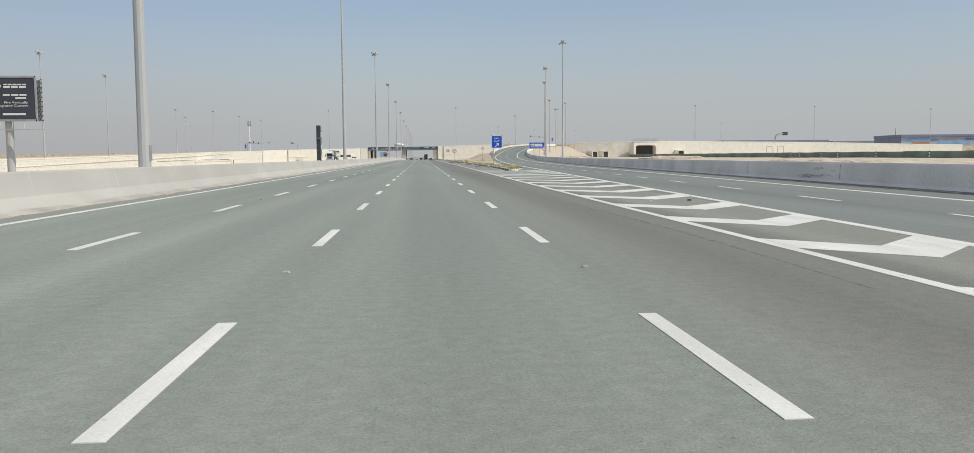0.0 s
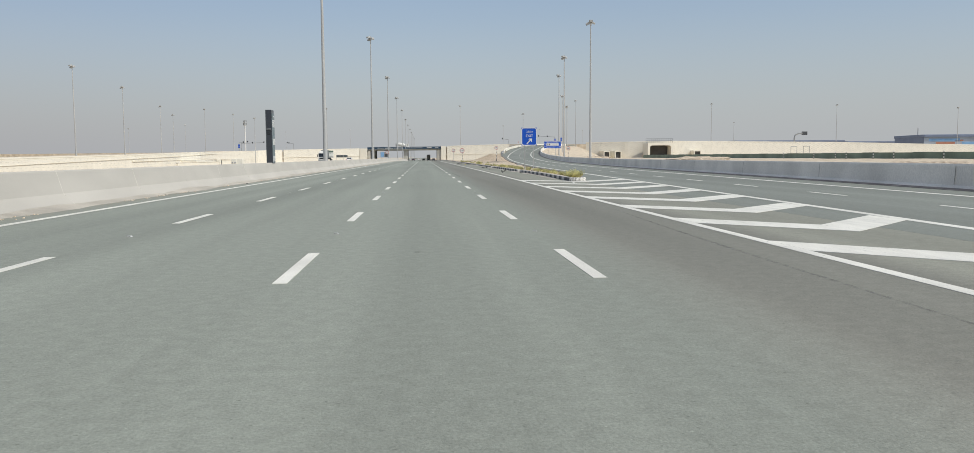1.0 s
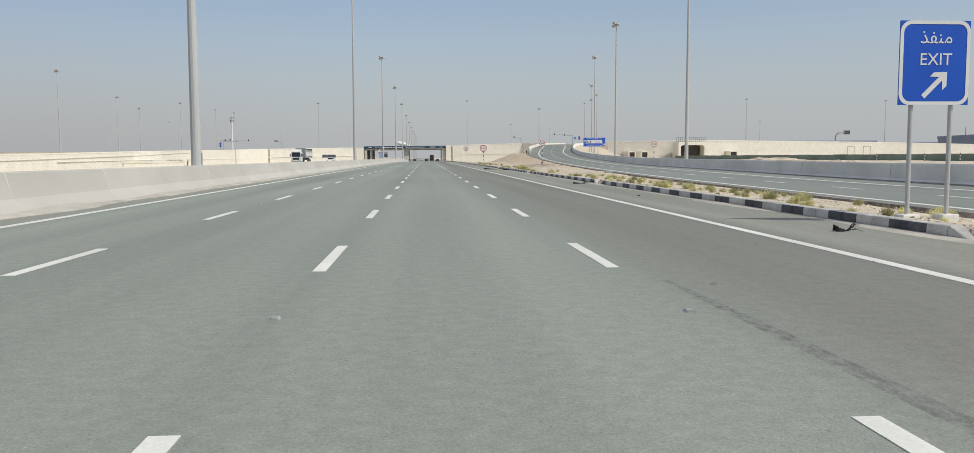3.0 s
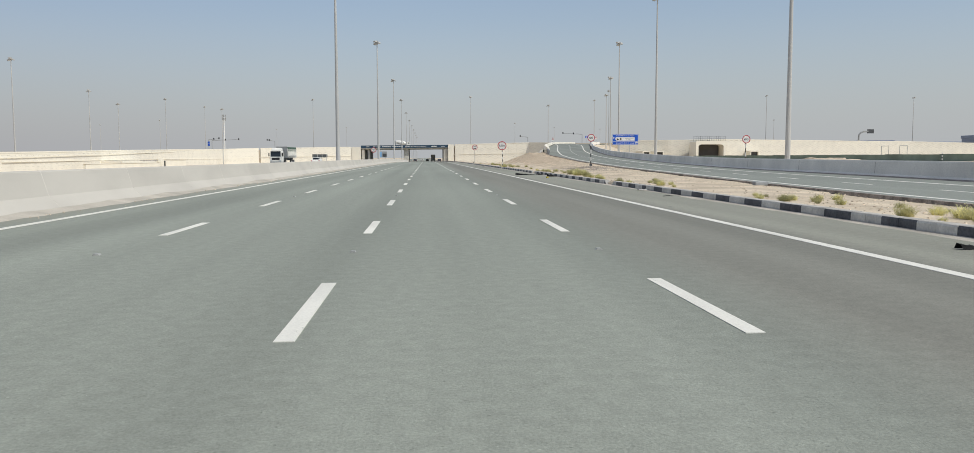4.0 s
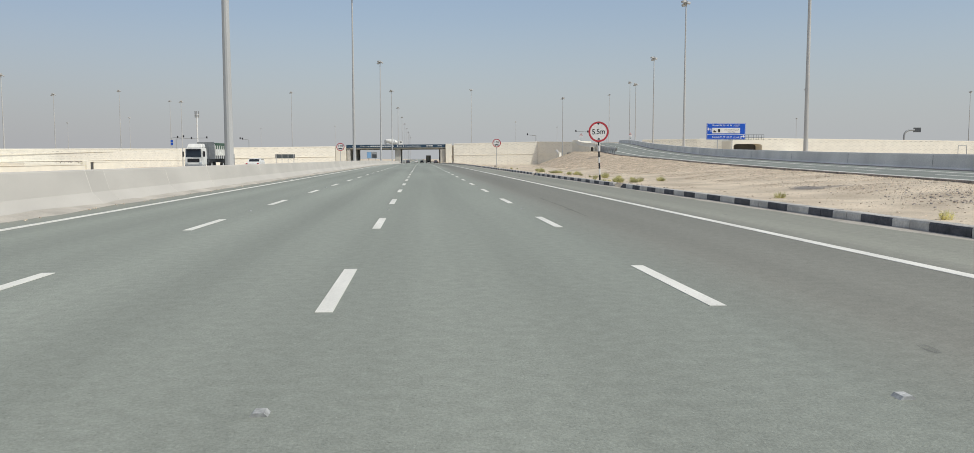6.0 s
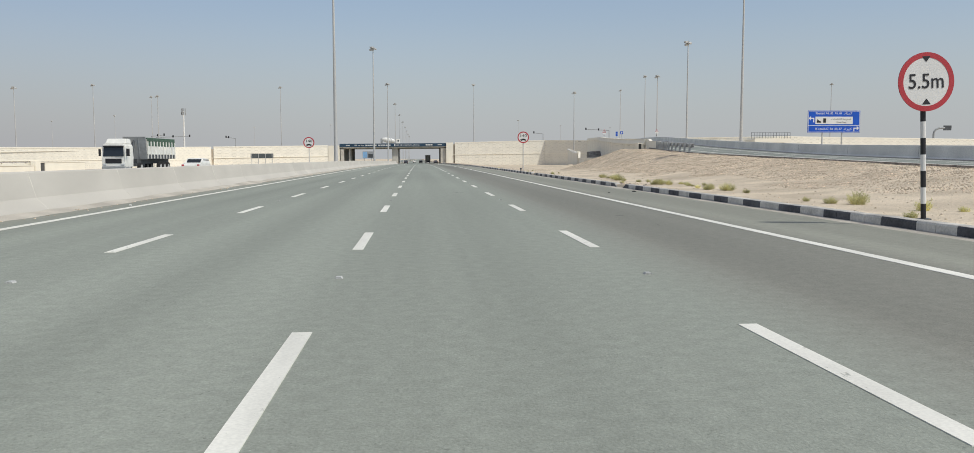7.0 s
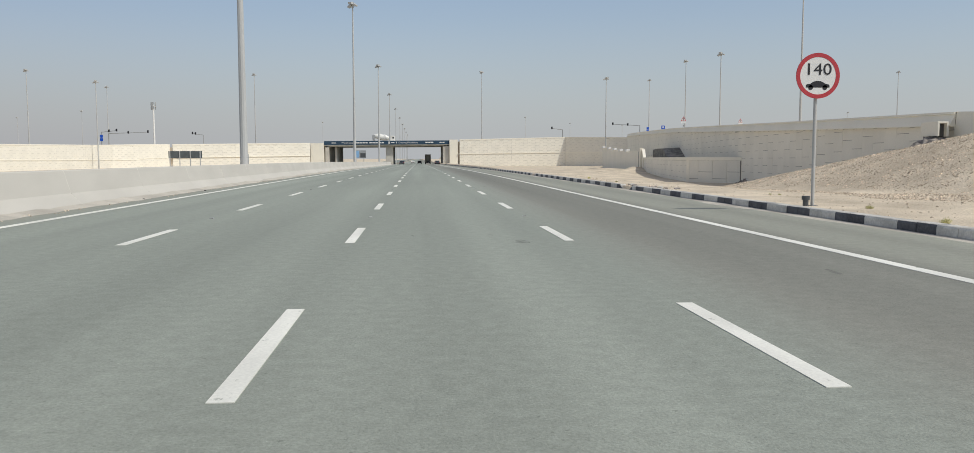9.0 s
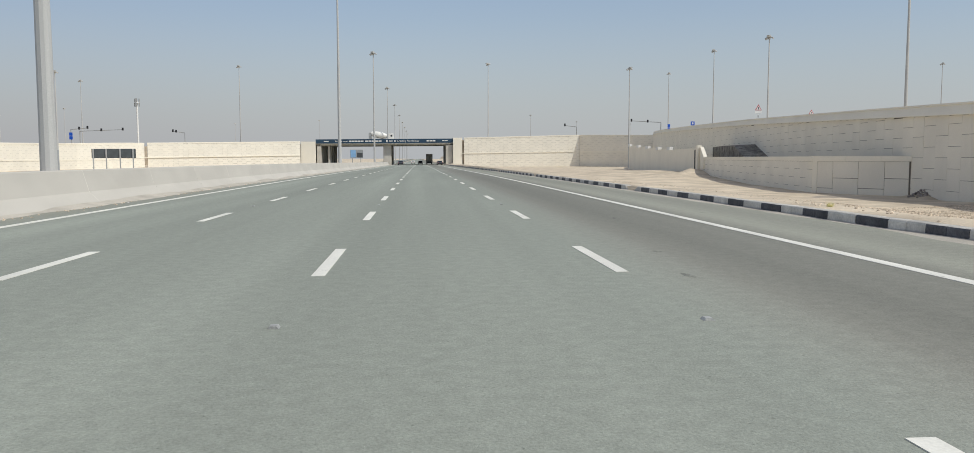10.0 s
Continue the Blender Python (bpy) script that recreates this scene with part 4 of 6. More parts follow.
# dark stone pitching between the low wall and the ramp wall
v, f = [], []
for y, z in ((404.5, 1.15), (408, 1.9), (413, 3.05), (420, 3.1), (427.5, 3.0)):
    xa, xb = wall_x(y) - 2.9, wall_x(y) - 0.02
    v += [(xa, y, 0.6), (xb, y, 0.6), (xb, y, z), (xa, y, z - 0.15)]
for k in range(4):
    o = 4 * k
    f += [(o + a, o + b, o + 4 + b, o + 4 + a) for a, b in ((0, 1), (1, 2), (2, 3), (3, 0))]
f += [(3, 2, 1, 0), (16, 17, 18, 19)]
chute = mesh_object("chute", v, f, M_CHUTE)
chute.parent = inlet
chute["label"] = "dark sloped stone drainage chute"
# drain box where the parapet begins
db = structure(thing("drain_outlet", "", ""), "cream concrete drain outlet over dark rubble", "drain")
part("box_frame", boxes((27.0, 27.1, 320.7, 322.2, 2.5, 3.27), (27.5, 27.62, 320.7, 322.2, 2.5, 3.27), (27.1, 27.5, 320.7, 322.2, 3.17, 3.27), bevel=0.01), M_CREAM, db)
# the shade in the outlet is a dark block
part("opening", boxes((27.1, 27.5, 320.95, 322.2, 2.5, 3.17)), M_HOLESHADE, db)
# tapered parapet end with guardrail
gr = structure(thing("guardrail", "", ""), "short galvanised guardrail on close dark posts before the parapet", "guardrail")
def rim(y):
    return ramp_left(y) - 0.1


for y in (292.3, 294.7, 297.1, 299.4, 301.5, 303.5, 304.6, 305.7, 306.7, 307.7, 308.7, 309.7, 310.7, 311.6):
    bm = boxes((-0.08, 0.06, -0.12, 0.12, -0.3, 0.86), bevel=0.015)
    bmesh.ops.translate(bm, vec=(rim(y), y, ramp_z(y)), verts=bm.verts)
    p = part("post", bm, M_GREY, gr)
    bm = boxes((0.06, 0.24, -0.12, 0.12, 0.42, 0.86), bevel=0.03)
    bmesh.ops.translate(bm, vec=(rim(y), y, ramp_z(y)), verts=bm.verts)
    part("spacer", bm, M_GREY, p)
wprof = [(0.2, 0.45), (0.27, 0.5), (0.22, 0.56), (0.22, 0.66), (0.27, 0.72), (0.2, 0.78), (0.19, 0.78), (0.25, 0.72), (0.2, 0.66), (0.2, 0.56), (0.25, 0.5), (0.19, 0.45)]
o = sweep("rail", [(rim(y), y, ramp_z(y)) for y in rows_between(291.4, 312.4, 2.1)], wprof, M_STEEL)
o.parent = gr
pe = sweep("parapet_end", [(27.15, 312.0, 3.34), (27.6, 315.6, 3.42), (27.92, 318.5, 3.48), (28.0, 319.1, 3.71), (28.2, 320.9, 3.8)], [(-0.16, -1.7), (-0.05, 0), (0.3, 0), (0.3, -1.7)], M_CREAM)
structure(pe, "tapered cream concrete end of the parapet", "wall")

# culvert and openings in the crossing-road wall
cul = structure(thing("culvert", "", ""), "dark rounded underpass mouth in a cream wall", "underpass")
# set slightly before the long wall
cy = 586.0
bm = bmesh.new()
o_ = [(-8.9, 0), (-8.9, 9.3), (-8.4, 9.8), (8.4, 9.8), (8.9, 9.3), (8.9, 0)]
i_ = [(-7.45, 0.0), (-7.45, 6.9), (-6.9, 7.5), (-5.6, 7.9), (5.6, 7.9), (6.9, 7.5), (7.45, 6.9), (7.45, 0.0)]
o_ = [o_[0], o_[1], o_[1], o_[2], o_[3], o_[4], o_[4], o_[5]]
ring = []
for yy in (0, 10):
    ring.append([bm.verts.new((x, yy, z)) for x, z in o_])
    ring.append([bm.verts.new((x, yy, z)) for x, z in i_])
for a, b in ((0, 1), (2, 0), (1, 3), (3, 2)):
    for k in range(7):
        bm.faces.new((ring[a][k], ring[a][k + 1], ring[b][k + 1], ring[b][k]))
bmesh.ops.transform(bm, matrix=Matrix.Translation((160.2, cy, 0.3)) @ Matrix.Rotation(radians(4), 4, "Z"), verts=bm.verts)
bmesh.ops.remove_doubles(bm, verts=bm.verts, dist=0.001)
part("portal", bm, M_CREAM, cul)
# a dark sheet behind the portal; its colour holds the shade within
part("opening", boxes((151.5, 168.2, cy + 7.5, cy + 8.2, 0.2, 8.4)), M_HOLESHADE, cul)
for k in range(15):
    part("railing_post", boxes((150.2 + k * 1.3, 150.32 + k * 1.3, cy + 0.5, cy + 0.62, 10.0, 12.75)), M_DARKSTEEL, cul)
for z in (11.3, 12.7):
    part("railing_bar", boxes((150.2, 168.55, cy + 0.63, cy + 0.7, z, z + 0.1)), M_DARKSTEEL, cul)
for x, w in ((124.5, 3.4), (132.3, 3.4), (187.5, 4.0)):
    o = structure(thing("wall_opening", "", ""), "small dark square opening in the cream wall", "opening")
    part("frame", boxes((x - w / 2 - 0.5, x - w / 2, 591, 606, -0.5, 4.6), (x + w / 2, x + w / 2 + 0.5, 591, 606, -0.5, 4.6), (x - w / 2, x + w / 2, 591, 606, 4.0, 4.6)), M_CREAM, o)
    # solid dark filling, painted as the shade of the hole
    part("hole", boxes((x - w / 2, x + w / 2, 592, 606, -0.5, 4.0)), M_HOLESHADE, o)

# green hoarding, dirt mounds
hoard = structure(thing("hoarding", "", ""), "long dark green site hoarding on the sand", "fence")
for k in range(44):
    y0, y1 = 150 + 9.2 * k, 150 + 9.2 * (k + 1)
    part("hoarding_panel", boxes((139.9, 140.05, y0, y1 - 0.05, -0.3, 1.75 + 0.05 * (k % 3))), M_GREEN, hoard)
for i, (x, y, r, h) in enumerate([(62, 215, 5, 1.4), (58, 226, 4, 1.0), (88, 300, 9, 1.7), (97, 322, 9, 2.0), (104, 338, 8, 1.7), (112, 352, 9, 1.6), (80, 262, 6, 1.1), (122, 372, 6, 1.4), (60, 330, 6, 2.4), (66, 350, 7, 2.6), (71, 368, 6, 2.3), (45, 130, 5, 1.1), (52, 118, 5, 1.2), (60, 105, 5, 1.3), (48, 95, 3.5, 1.2), (70, 140, 5, 1.0)]):
    bm = bmesh.new()
    bmesh.ops.create_icosphere(bm, subdivisions=4, radius=1)
    for v in bm.verts:
        n0 = noise.noise(v.co * 2.2 + Vector((i * 3.1, 0, 0))) + 0.5 * noise.noise(v.co * 6 + Vector((0, i, 0)))
        v.co = Vector((v.co.x * r * (1 + 0.25 * n0), v.co.y * r * 0.7 * (1 + 0.25 * n0), max(v.co.z, -0.3) * h * (0.85 + 0.5 * n0)))
    me = bpy.data.meshes.new("dirt_mound")
    bm.to_mesh(me)
    bm.free()
    me.materials.append(M_SAND if i % 3 else M_STONE)
    o = tagged(new("dirt_mound", me), "pile of pale excavated earth on the sand", "dirt pile", "earth piles beyond the ramp")
    o.location = (x, y, soil(x, y) - 0.1)
    o.scale.z = 0.6

# striped marker posts before the hoarding
def marker_post(m):
    e = tagged(thing("marker_post", "", "post", m), "black and white striped marker post in the sand", "post", "marker posts by the hoarding")
    for k in range(6):
        part("band", tubes(((0, 0, -0.2 + 0.42 * k), (0, 0, 0.22 + 0.42 * k), 0.11), seg=10), M_WHITE if k % 2 else M_BLACK, e)
    return e


mp = marker_post(pose(134, 333, 0))
for z in (303, 288, 281, 265, 254, 231, 205):
    copy_thing(mp, pose(134, 6 + z, 0))

# low ledge before the far ramp wall
lo = structure(thing("low_ledge", "", ""), "low cream concrete ledge before the far ramp wall", "wall")
part("ledge_wall", boxes((-96.4, -95.7, 365.4, 431.4, -2.1, -0.16), bevel=0.03), M_CREAM, lo)
part("ledge_cap", boxes((-96.5, -95.55, 365.2, 431.4, -0.158, -0.03), bevel=0.03), M_CREAM, lo)
part("back_ledge", boxes((-104.0, -97.2, 398.0, 434.0, -2.1, 0.62), bevel=0.03), M_CREAM, lo)
part("end_post", boxes((-96.6, -95.4, 431.6, 434.4, -2.1, 0.98), bevel=0.05), M_CREAM, lo)
# dark block coloured as the shade in the gap
part("gate_gap_shade", boxes((-96.4, -95.8, 434.6, 437.4, -2.1, 0.55)), M_HOLESHADE, lo)
part("gate_lintel", boxes((-96.5, -95.6, 434.45, 463.0, 0.56, 0.78), bevel=0.03), M_CREAM, lo)
part("step_wall", boxes((-96.4, -95.7, 437.6, 463.0, -2.1, 0.558), bevel=0.03), M_CREAM, lo)
# a cornice that rises along the same wall below its parapet
west_x = table([(100, -92), (250, -98), (400, -104), (500, -107.5)])
cornice_z = smooth(table([(205, -0.4), (252, 0.55), (312, 1.55), (351, 1.95), (402, 2.75), (487, 4.15)]), 10)
structure(sweep("wall_cornice_west", [(west_x(y), y, cornice_z(y)) for y in rows_between(487, 205, 12)], [(-0.16, -0.08), (-0.16, 0.05), (-0.03, 0.08), (-0.03, -0.08)], M_CREAM), "thin cream cornice rising along the far ramp wall", "trim")

# black scuffs where something struck the ramp barrier
rngs = random.Random(8)
for y0, z0, ln, hh in ((37.2, 0.30, 3.4, 0.10), (38.4, 0.22, 2.6, 0.12), (38.2, 0.62, 1.5, 0.12), (36.8, 0.56, 0.9, 0.05), (39.8, 0.2, 1.6, 0.16)):
    v, f = [], []
    for k in range(9):
        y = y0 + ln * k / 8
        w = hh * (0.2 + math.sin(math.pi * k / 8)) * rngs.uniform(0.5, 1.2)
        for zz in (z0 + 0.04 * math.sin(k), z0 + w + 0.04 * math.sin(k)):
            v.append((ramp_right(y) + 0.02 + 0.06 * (zz - 0.16) / 0.74 - 0.012, y, zz))
    for k in range(8):
        f.append((2 * k, 2 * k + 1, 2 * k + 3, 2 * k + 2))
    o = mesh_object("scuff", v, f, M_SKID)
    o.parent = rb
# open joints of the ramp barrier
for k in range(24):
    y = 36.5 + 12.5 * k
    x, z = ramp_right(y), ramp_z(y) - ramp_bank(y)
    o = mesh_object("joint", [(x - 0.004, y, z + 0.17), (x + 0.05, y, z + 0.9), (x + 0.05, y + 0.03, z + 0.9), (x - 0.004, y + 0.03, z + 0.17)], [(0, 1, 2, 3)], M_DARKGRAVEL)
    o.parent = rb

# ---- lamp masts ----


def mast(height, r0, label):
    e = thing("lamp_mast", label, "lamp mast", group="motorway lamp masts")
    part("pole", tubes(((0, 0, 0), (0, 0, height), r0, r0 * 0.38), seg=12), M_STEEL, e)
    part("base_plate", boxes((-r0 * 1.8, r0 * 1.8, -r0 * 1.8, r0 * 1.8, -0.02, 0.05), bevel=0.01), M_STEEL, e)
    head = part("head_ring", tubes(((0, 0, height - 0.5), (0, 0, height + 0.25), r0 * 0.75), ((-0.5, 0, height), (0.5, 0, height), 0.07), ((0, -0.5, height), (0, 0.5, height), 0.07), seg=10), M_STEEL, e)
    for a in range(4):
        bm = bmesh.new()
        m = Matrix.Rotation(radians(90 * a + 20), 4, "Z") @ Matrix.Translation((0.28, 0, height + (0.2, -0.05, 0.3, 0.05)[a])) @ Matrix.Rotation(radians((14, 28, 10, 24)[a]), 4, "Y")
        bm_box(bm, -0.1, 0.7, -0.3, 0.3, -0.14, 0.16, bevel=0.05, m=m)
        lamp = part("floodlight", bm, M_STEEL, e)
        bm = bmesh.new()
        bm_box(bm, 0.0, 0.64, -0.25, 0.25, -0.17, -0.14, m=m)
        part("lens", bm, M_LAMP, lamp)
    return e


m30 = mast(30.0, 0.28, "tall tapered grey steel lamp mast with four floodlights")
hole = part("cable_door", boxes((0.2, 0.3, -0.12, 0.12, 0.8, 1.5), bevel=0.02), M_GREY, m30)
m30.matrix_basis = pose(-12.22, 38.2, 0.5)
for k in range(1, 13):
    y = 38.2 + 99.9 * k
    copy_thing(m30, pose((-12.4, -12.43, -12.6)[k - 1] if k < 4 else -12.4, y, road_z(y) + 0.2 - (0 if y < 610 else 0.6), rz=10 * k))
for x, y, top in ((34.8, 203.4, 29.1), (41.3, 274, 30.3), (52.3, 350.7, 32.4), (64.7, 416.9, 29.4), (81.4, 500.5, 29.6), (63.6, 560.6, 28.6), (105.4, 604.0, 39.74), (112.9, 683, 39.6), (213, 637, 39.5), (308, 635, 38.3), (412, 648.7, 36.8), (27.2, 641.3, 38.7), (-68.3, 636.2, 36.6), (-145.4, 604.3, 34.6), (-143.2, 678.9, 34.8), (-98.6, 228.3, 29.5), (-110.8, 307.6, 31.2), (-118.2, 373.1, 30), (-128.9, 455.2, 27.5), (-143.6, 526.8, 27.0), (-103.8, 558.8, 26.5), (150, 1100, 36), (215, 1150, 36), (95, 1020, 38), (330, 900, 36), (-240, 900, 36), (-330, 1000, 36), (-180, 1150, 36), (-90, 1080, 36)):
    c = copy_thing(m30, pose(x, y, top - 31.8, rz=(x * 7) % 90))
    c.scale.z = 31.8 / 30.3

# ---- road signs ----


def words_cells(bm, x0, x1, z, h, cells, y):
    n = max(1, cells)
    for i in range(n):
        a = x0 + (x1 - x0) * i / n
        bm_box(bm, a, a + (x1 - x0) / n * 0.85, y - 0.004, y, z - h / 2, z + h / 2)


def round_sign(place, z, dia, text, label, post_r=0.05, striped=0, car=False, width=None, lean=0.0):
    """A round speed or height limit sign on a post."""
    x, y, g = place
    e = thing("road_sign", label, "road sign", pose(x, y, g, ry=lean))
    zz = z - g
    r = dia / 2
    plate = bmesh.new()
    disc(plate, 0, zz, r, 0.0, 0.012)
    pl = part("plate", plate, M_WHITE, e)
    ring = bmesh.new()
    disc(ring, 0, zz, r * 1.0, -0.005, 0.013, r_in=r * 0.82)
    part("red_rim", ring, M_RED, e)
    bm = bmesh.new()
    bm_box(bm, -0.25 * dia, 0.25 * dia, 0.013, 0.05, zz + 0.18 * dia, zz + 0.22 * dia)
    bm_box(bm, -0.25 * dia, 0.25 * dia, 0.013, 0.05, zz - 0.22 * dia, zz - 0.18 * dia)
    part("bracket", bm, M_STEEL, e)
    if striped:
        n = striped
        h0, h1 = 0.0, zz - 0.1 * dia
        for k in range(n):
            a, b = h0 + (h1 - h0) * k / n, h0 + (h1 - h0) * (k + 1) / n
            part("post_band", tubes(((0, 0.06 + post_r, a), (0, 0.06 + post_r, b), post_r)), M_BLACK if k % 2 == 0 else M_WHITE, e)
    else:
        part("post", tubes(((0, 0.06 + post_r, -0.2), (0, 0.06 + post_r, zz + 0.1 * dia), post_r)), M_STEEL, e)
    part("base_flange", boxes((-0.11, 0.11, post_r - 0.05, post_r + 0.17, -0.15, 0.03), bevel=0.01), M_DARKSTEEL, e)
    lettering("number", text, dia * (0.40 if len(text) < 3 else 0.36), M_BLACK, e, (0, -0.006, zz + (0.13 * dia if car else 0)), width)
    if car:
        bm = bmesh.new()
        s = dia * 0.27
        bm_prism(bm, [(-1 * s, -0.1 * s), (-1.0 * s, 0.08 * s), (-0.9 * s, 0.17 * s), (-0.62 * s, 0.2 * s), (-0.4 * s, 0.36 * s), (-0.15 * s, 0.43 * s), (0.2 * s, 0.42 * s), (0.42 * s, 0.34 * s), (0.64 * s, 0.2 * s), (0.92 * s, 0.15 * s), (1.0 * s, 0.05 * s), (1.0 * s, -0.1 * s)], -0.006, 0.0, Matrix.Translation((0, 0, zz - 0.23 * dia)))
        disc(bm, -0.6 * s, zz - 0.23 * dia - 0.1 * s, 0.2 * s, -0.006, 0.0, 14)
        disc(bm, 0.6 * s, zz - 0.23 * dia - 0.1 * s, 0.2 * s, -0.006, 0.0, 14)
        part("car_symbol", bm, M_BLACK, e)
    return e


round_sign((9.65, 299.0, 0.12), 3.45, 1.15, "140", "round white speed limit sign with red rim, 140 and a car", 0.045, car=True, width=0.62)
round_sign((-11.5, 300.0, 0.95), 2.97, 1.08, "140", "round 140 speed limit sign standing on the median", 0.04, car=True, width=0.58)
s55 = round_sign((9.45, 232.3, 0.12), 2.87, 1.16, "5.5m", "round 5.5 m height limit sign on a striped post", 0.05, striped=8, width=0.72, lean=-2.6)
bm = bmesh.new()
bm_prism(bm, [(-0.09, 0.47), (0.09, 0.47), (0, 0.36)], -0.006, 0.0, Matrix.Translation((0, 0, 2.78)))
bm_prism(bm, [(-0.09, -0.47), (0, -0.36), (0.09, -0.47)], -0.006, 0.0, Matrix.Translation((0, 0, 2.78)))
part("arrowheads", bm, M_BLACK, s55)
round_sign((14.93, 201.5, 0.68), 3.17, 0.70, "60", "round 60 speed limit sign on a striped post beside the ramp", 0.045, striped=7, width=0.36)
round_sign((29.8, 201.3, 0.2), 3.0, 0.78, "60", "round 60 speed limit sign behind the ramp barrier", 0.045, striped=7, width=0.4)

stub = thing("pipe_stub", "short rusty pipe stub beside the sign post", "pipe", pose(9.42, 299.0, 0.1))
part("pipe", tubes(((0, 0, -0.1), (0, 0, 0.28), 0.07)), M_DARKSTEEL, stub)
part("collar", tubes(((0, 0, 0.2), (0, 0, 0.3), 0.1)), M_DARKSTEEL, stub)

# exit sign
ex = thing("exit_sign", "blue exit sign with Arabic and English words on two grey posts", "road sign", pose(9.95, 109.2, 0.12))
w, h, zc = 1.47, 1.68, 3.12
part("plate", boxes((-w / 2, w / 2, 0, 0.03, zc - h / 2, zc + h / 2)), M_BLUE, ex)
bm = bmesh.new()
outer, inner_ = round_rect(w, h, 0.22), round_rect(w - 0.14, h - 0.14, 0.17)
vo = [bm.verts.new((x, -0.006, zc + z)) for x, z in outer]
vi = [bm.verts.new((x, -0.006, zc + z)) for x, z in inner_]
vb = [bm.verts.new((x, 0.001, zc + z)) for x, z in outer]
for k in range(len(vo)):
    j = (k + 1) % len(vo)
    bm.faces.new((vo[k], vo[j], vi[j], vi[k]))
    bm.faces.new((vo[k], vb[k], vb[j], vo[j]))
part("white_border", bm, M_WHITE, ex)
for x in (-0.42, 0.42):
    part("post", tubes(((x, 0.08, -0.3), (x, 0.08, zc + h / 2 - 0.1), 0.045)), M_STEEL, ex)
    part("footing", boxes((x - 0.18, x + 0.18, -0.1, 0.26, -0.15, 0.06), bevel=0.02), M_CONC2, ex)
lettering("word", "EXIT", 0.34, M_WHITE, ex, (0.02, -0.004, zc + 0.06), 0.66)
lettering("arabic_word", "\ufeac\ufed4\ufee8\ufee3", 0.36, M_WHITE, ex, (0.02, -0.004, zc + 0.5), 0.66)
bm = bmesh.new()
bm_prism(bm, [(-0.36, -0.048), (0.15, -0.048), (0.02, -0.19), (0.14, -0.19), (0.34, 0.0), (0.14, 0.19), (0.02, 0.19), (0.15, 0.048), (-0.36, 0.048)], -0.006, 0, Matrix.Translation((0.03, 0, zc - 0.42)) @ Matrix.Rotation(radians(-45), 4, "Y"))
part("arrow", bm, M_WHITE, ex)

# large direction sign
kz = thing("direction_sign", "wide blue direction sign with white panel behind the ramp barrier", "road sign", pose(41.75, 299.2, 0.5))
zb, zt = 3.42, 5.66
part("plate", boxes((-2.78, 2.78, 0, 0.06, zb, zt), bevel=0.01), M_BLUE, kz)
for x in (-1.14, 0.94):
    part("post", tubes(((x, 0.15, -0.6), (x, 0.15, zt - 0.1), 0.075)), M_STEEL, kz)
part("white_panel", boxes((-1.98, 2.0, -0.006, 0, zb + 0.86, zb + 1.62)), M_WHITE, kz)
part("divider", boxes((-2.74, 2.74, -0.006, 0, zb + 0.68, zb + 0.73)), M_WHITE, kz)
bm = bmesh.new()
for k in range(4):
    bm_box(bm, (-2.74, 2.7, -2.74, -2.74)[k], (-2.7, 2.74, 2.74, 2.74)[k], -0.005, 0, (zb + 0.04, zb + 0.04, zt - 0.08, zb + 0.04)[k], (zt - 0.04, zt - 0.04, zt - 0.04, zb + 0.08)[k])
part("border", bm, M_WHITE, kz)
for z, t, u in ((zt - 0.28, "A4, A5", "A5, A4"), (zb + 0.36, "A7, A8", "A8, A7")):
    lettering("place_name", "Kezad", 0.34, M_WHITE, kz, (-1.47, -0.004, z), 0.95)
    lettering("zone_numbers", t, 0.34, M_WHITE, kz, (-0.5, -0.004, z), 0.78)
    lettering("zone_numbers", u, 0.34, M_WHITE, kz, (0.45, -0.004, z), 0.78)
    lettering("arabic_name", "\ufea9\ufe8d\ufeb0\ufef4\ufedb", 0.34, M_WHITE, kz, (1.45, -0.004, z), 0.9)
lettering("arabic_words", "\ufe95\ufe8e\ufee8\ufea3\ufe8e\ufeb8\ufedf\ufe8d \ufe94\ufea3\ufe8d\ufeae\ufe98\ufeb3\ufe8d", 0.26, M_BLACK, kz, (0.75, -0.01, zb + 1.36), 2.1)
lettering("words", "Truck Plaza", 0.22, M_BLACK, kz, (0.75, -0.01, zb + 1.04), 1.0)
bm = bmesh.new()
bm_box(bm, -1.15, -0.85, -0.012, -0.006, zb + 1.0, zb + 1.45)
bm_prism(bm, [(-1.85, zb + 1.0), (-1.4, zb + 1.0), (-1.4, zb + 1.15), (-1.6, zb + 1.2), (-1.75, zb + 1.4)], -0.012, -0.006)
part("symbols", bm, M_BLACK, kz)
bm = bmesh.new()
bm_box(bm, -2.2, -2.1, -0.006, 0, zb + 1.05, zb + 1.5)
bm_box(bm, -2.45, -2.2, -0.006, 0, zb + 1.4, zb + 1.5)
bm_prism(bm, [(-2.45, zb + 1.22), (-2.45, zb + 1.68), (-2.7, zb + 1.45)], -0.006, 0)
bm_box(bm, 2.1, 2.2, -0.006, 0, zb + 0.12, zb + 0.5)
bm_box(bm, 2.2, 2.45, -0.006, 0, zb + 0.4, zb + 0.5)
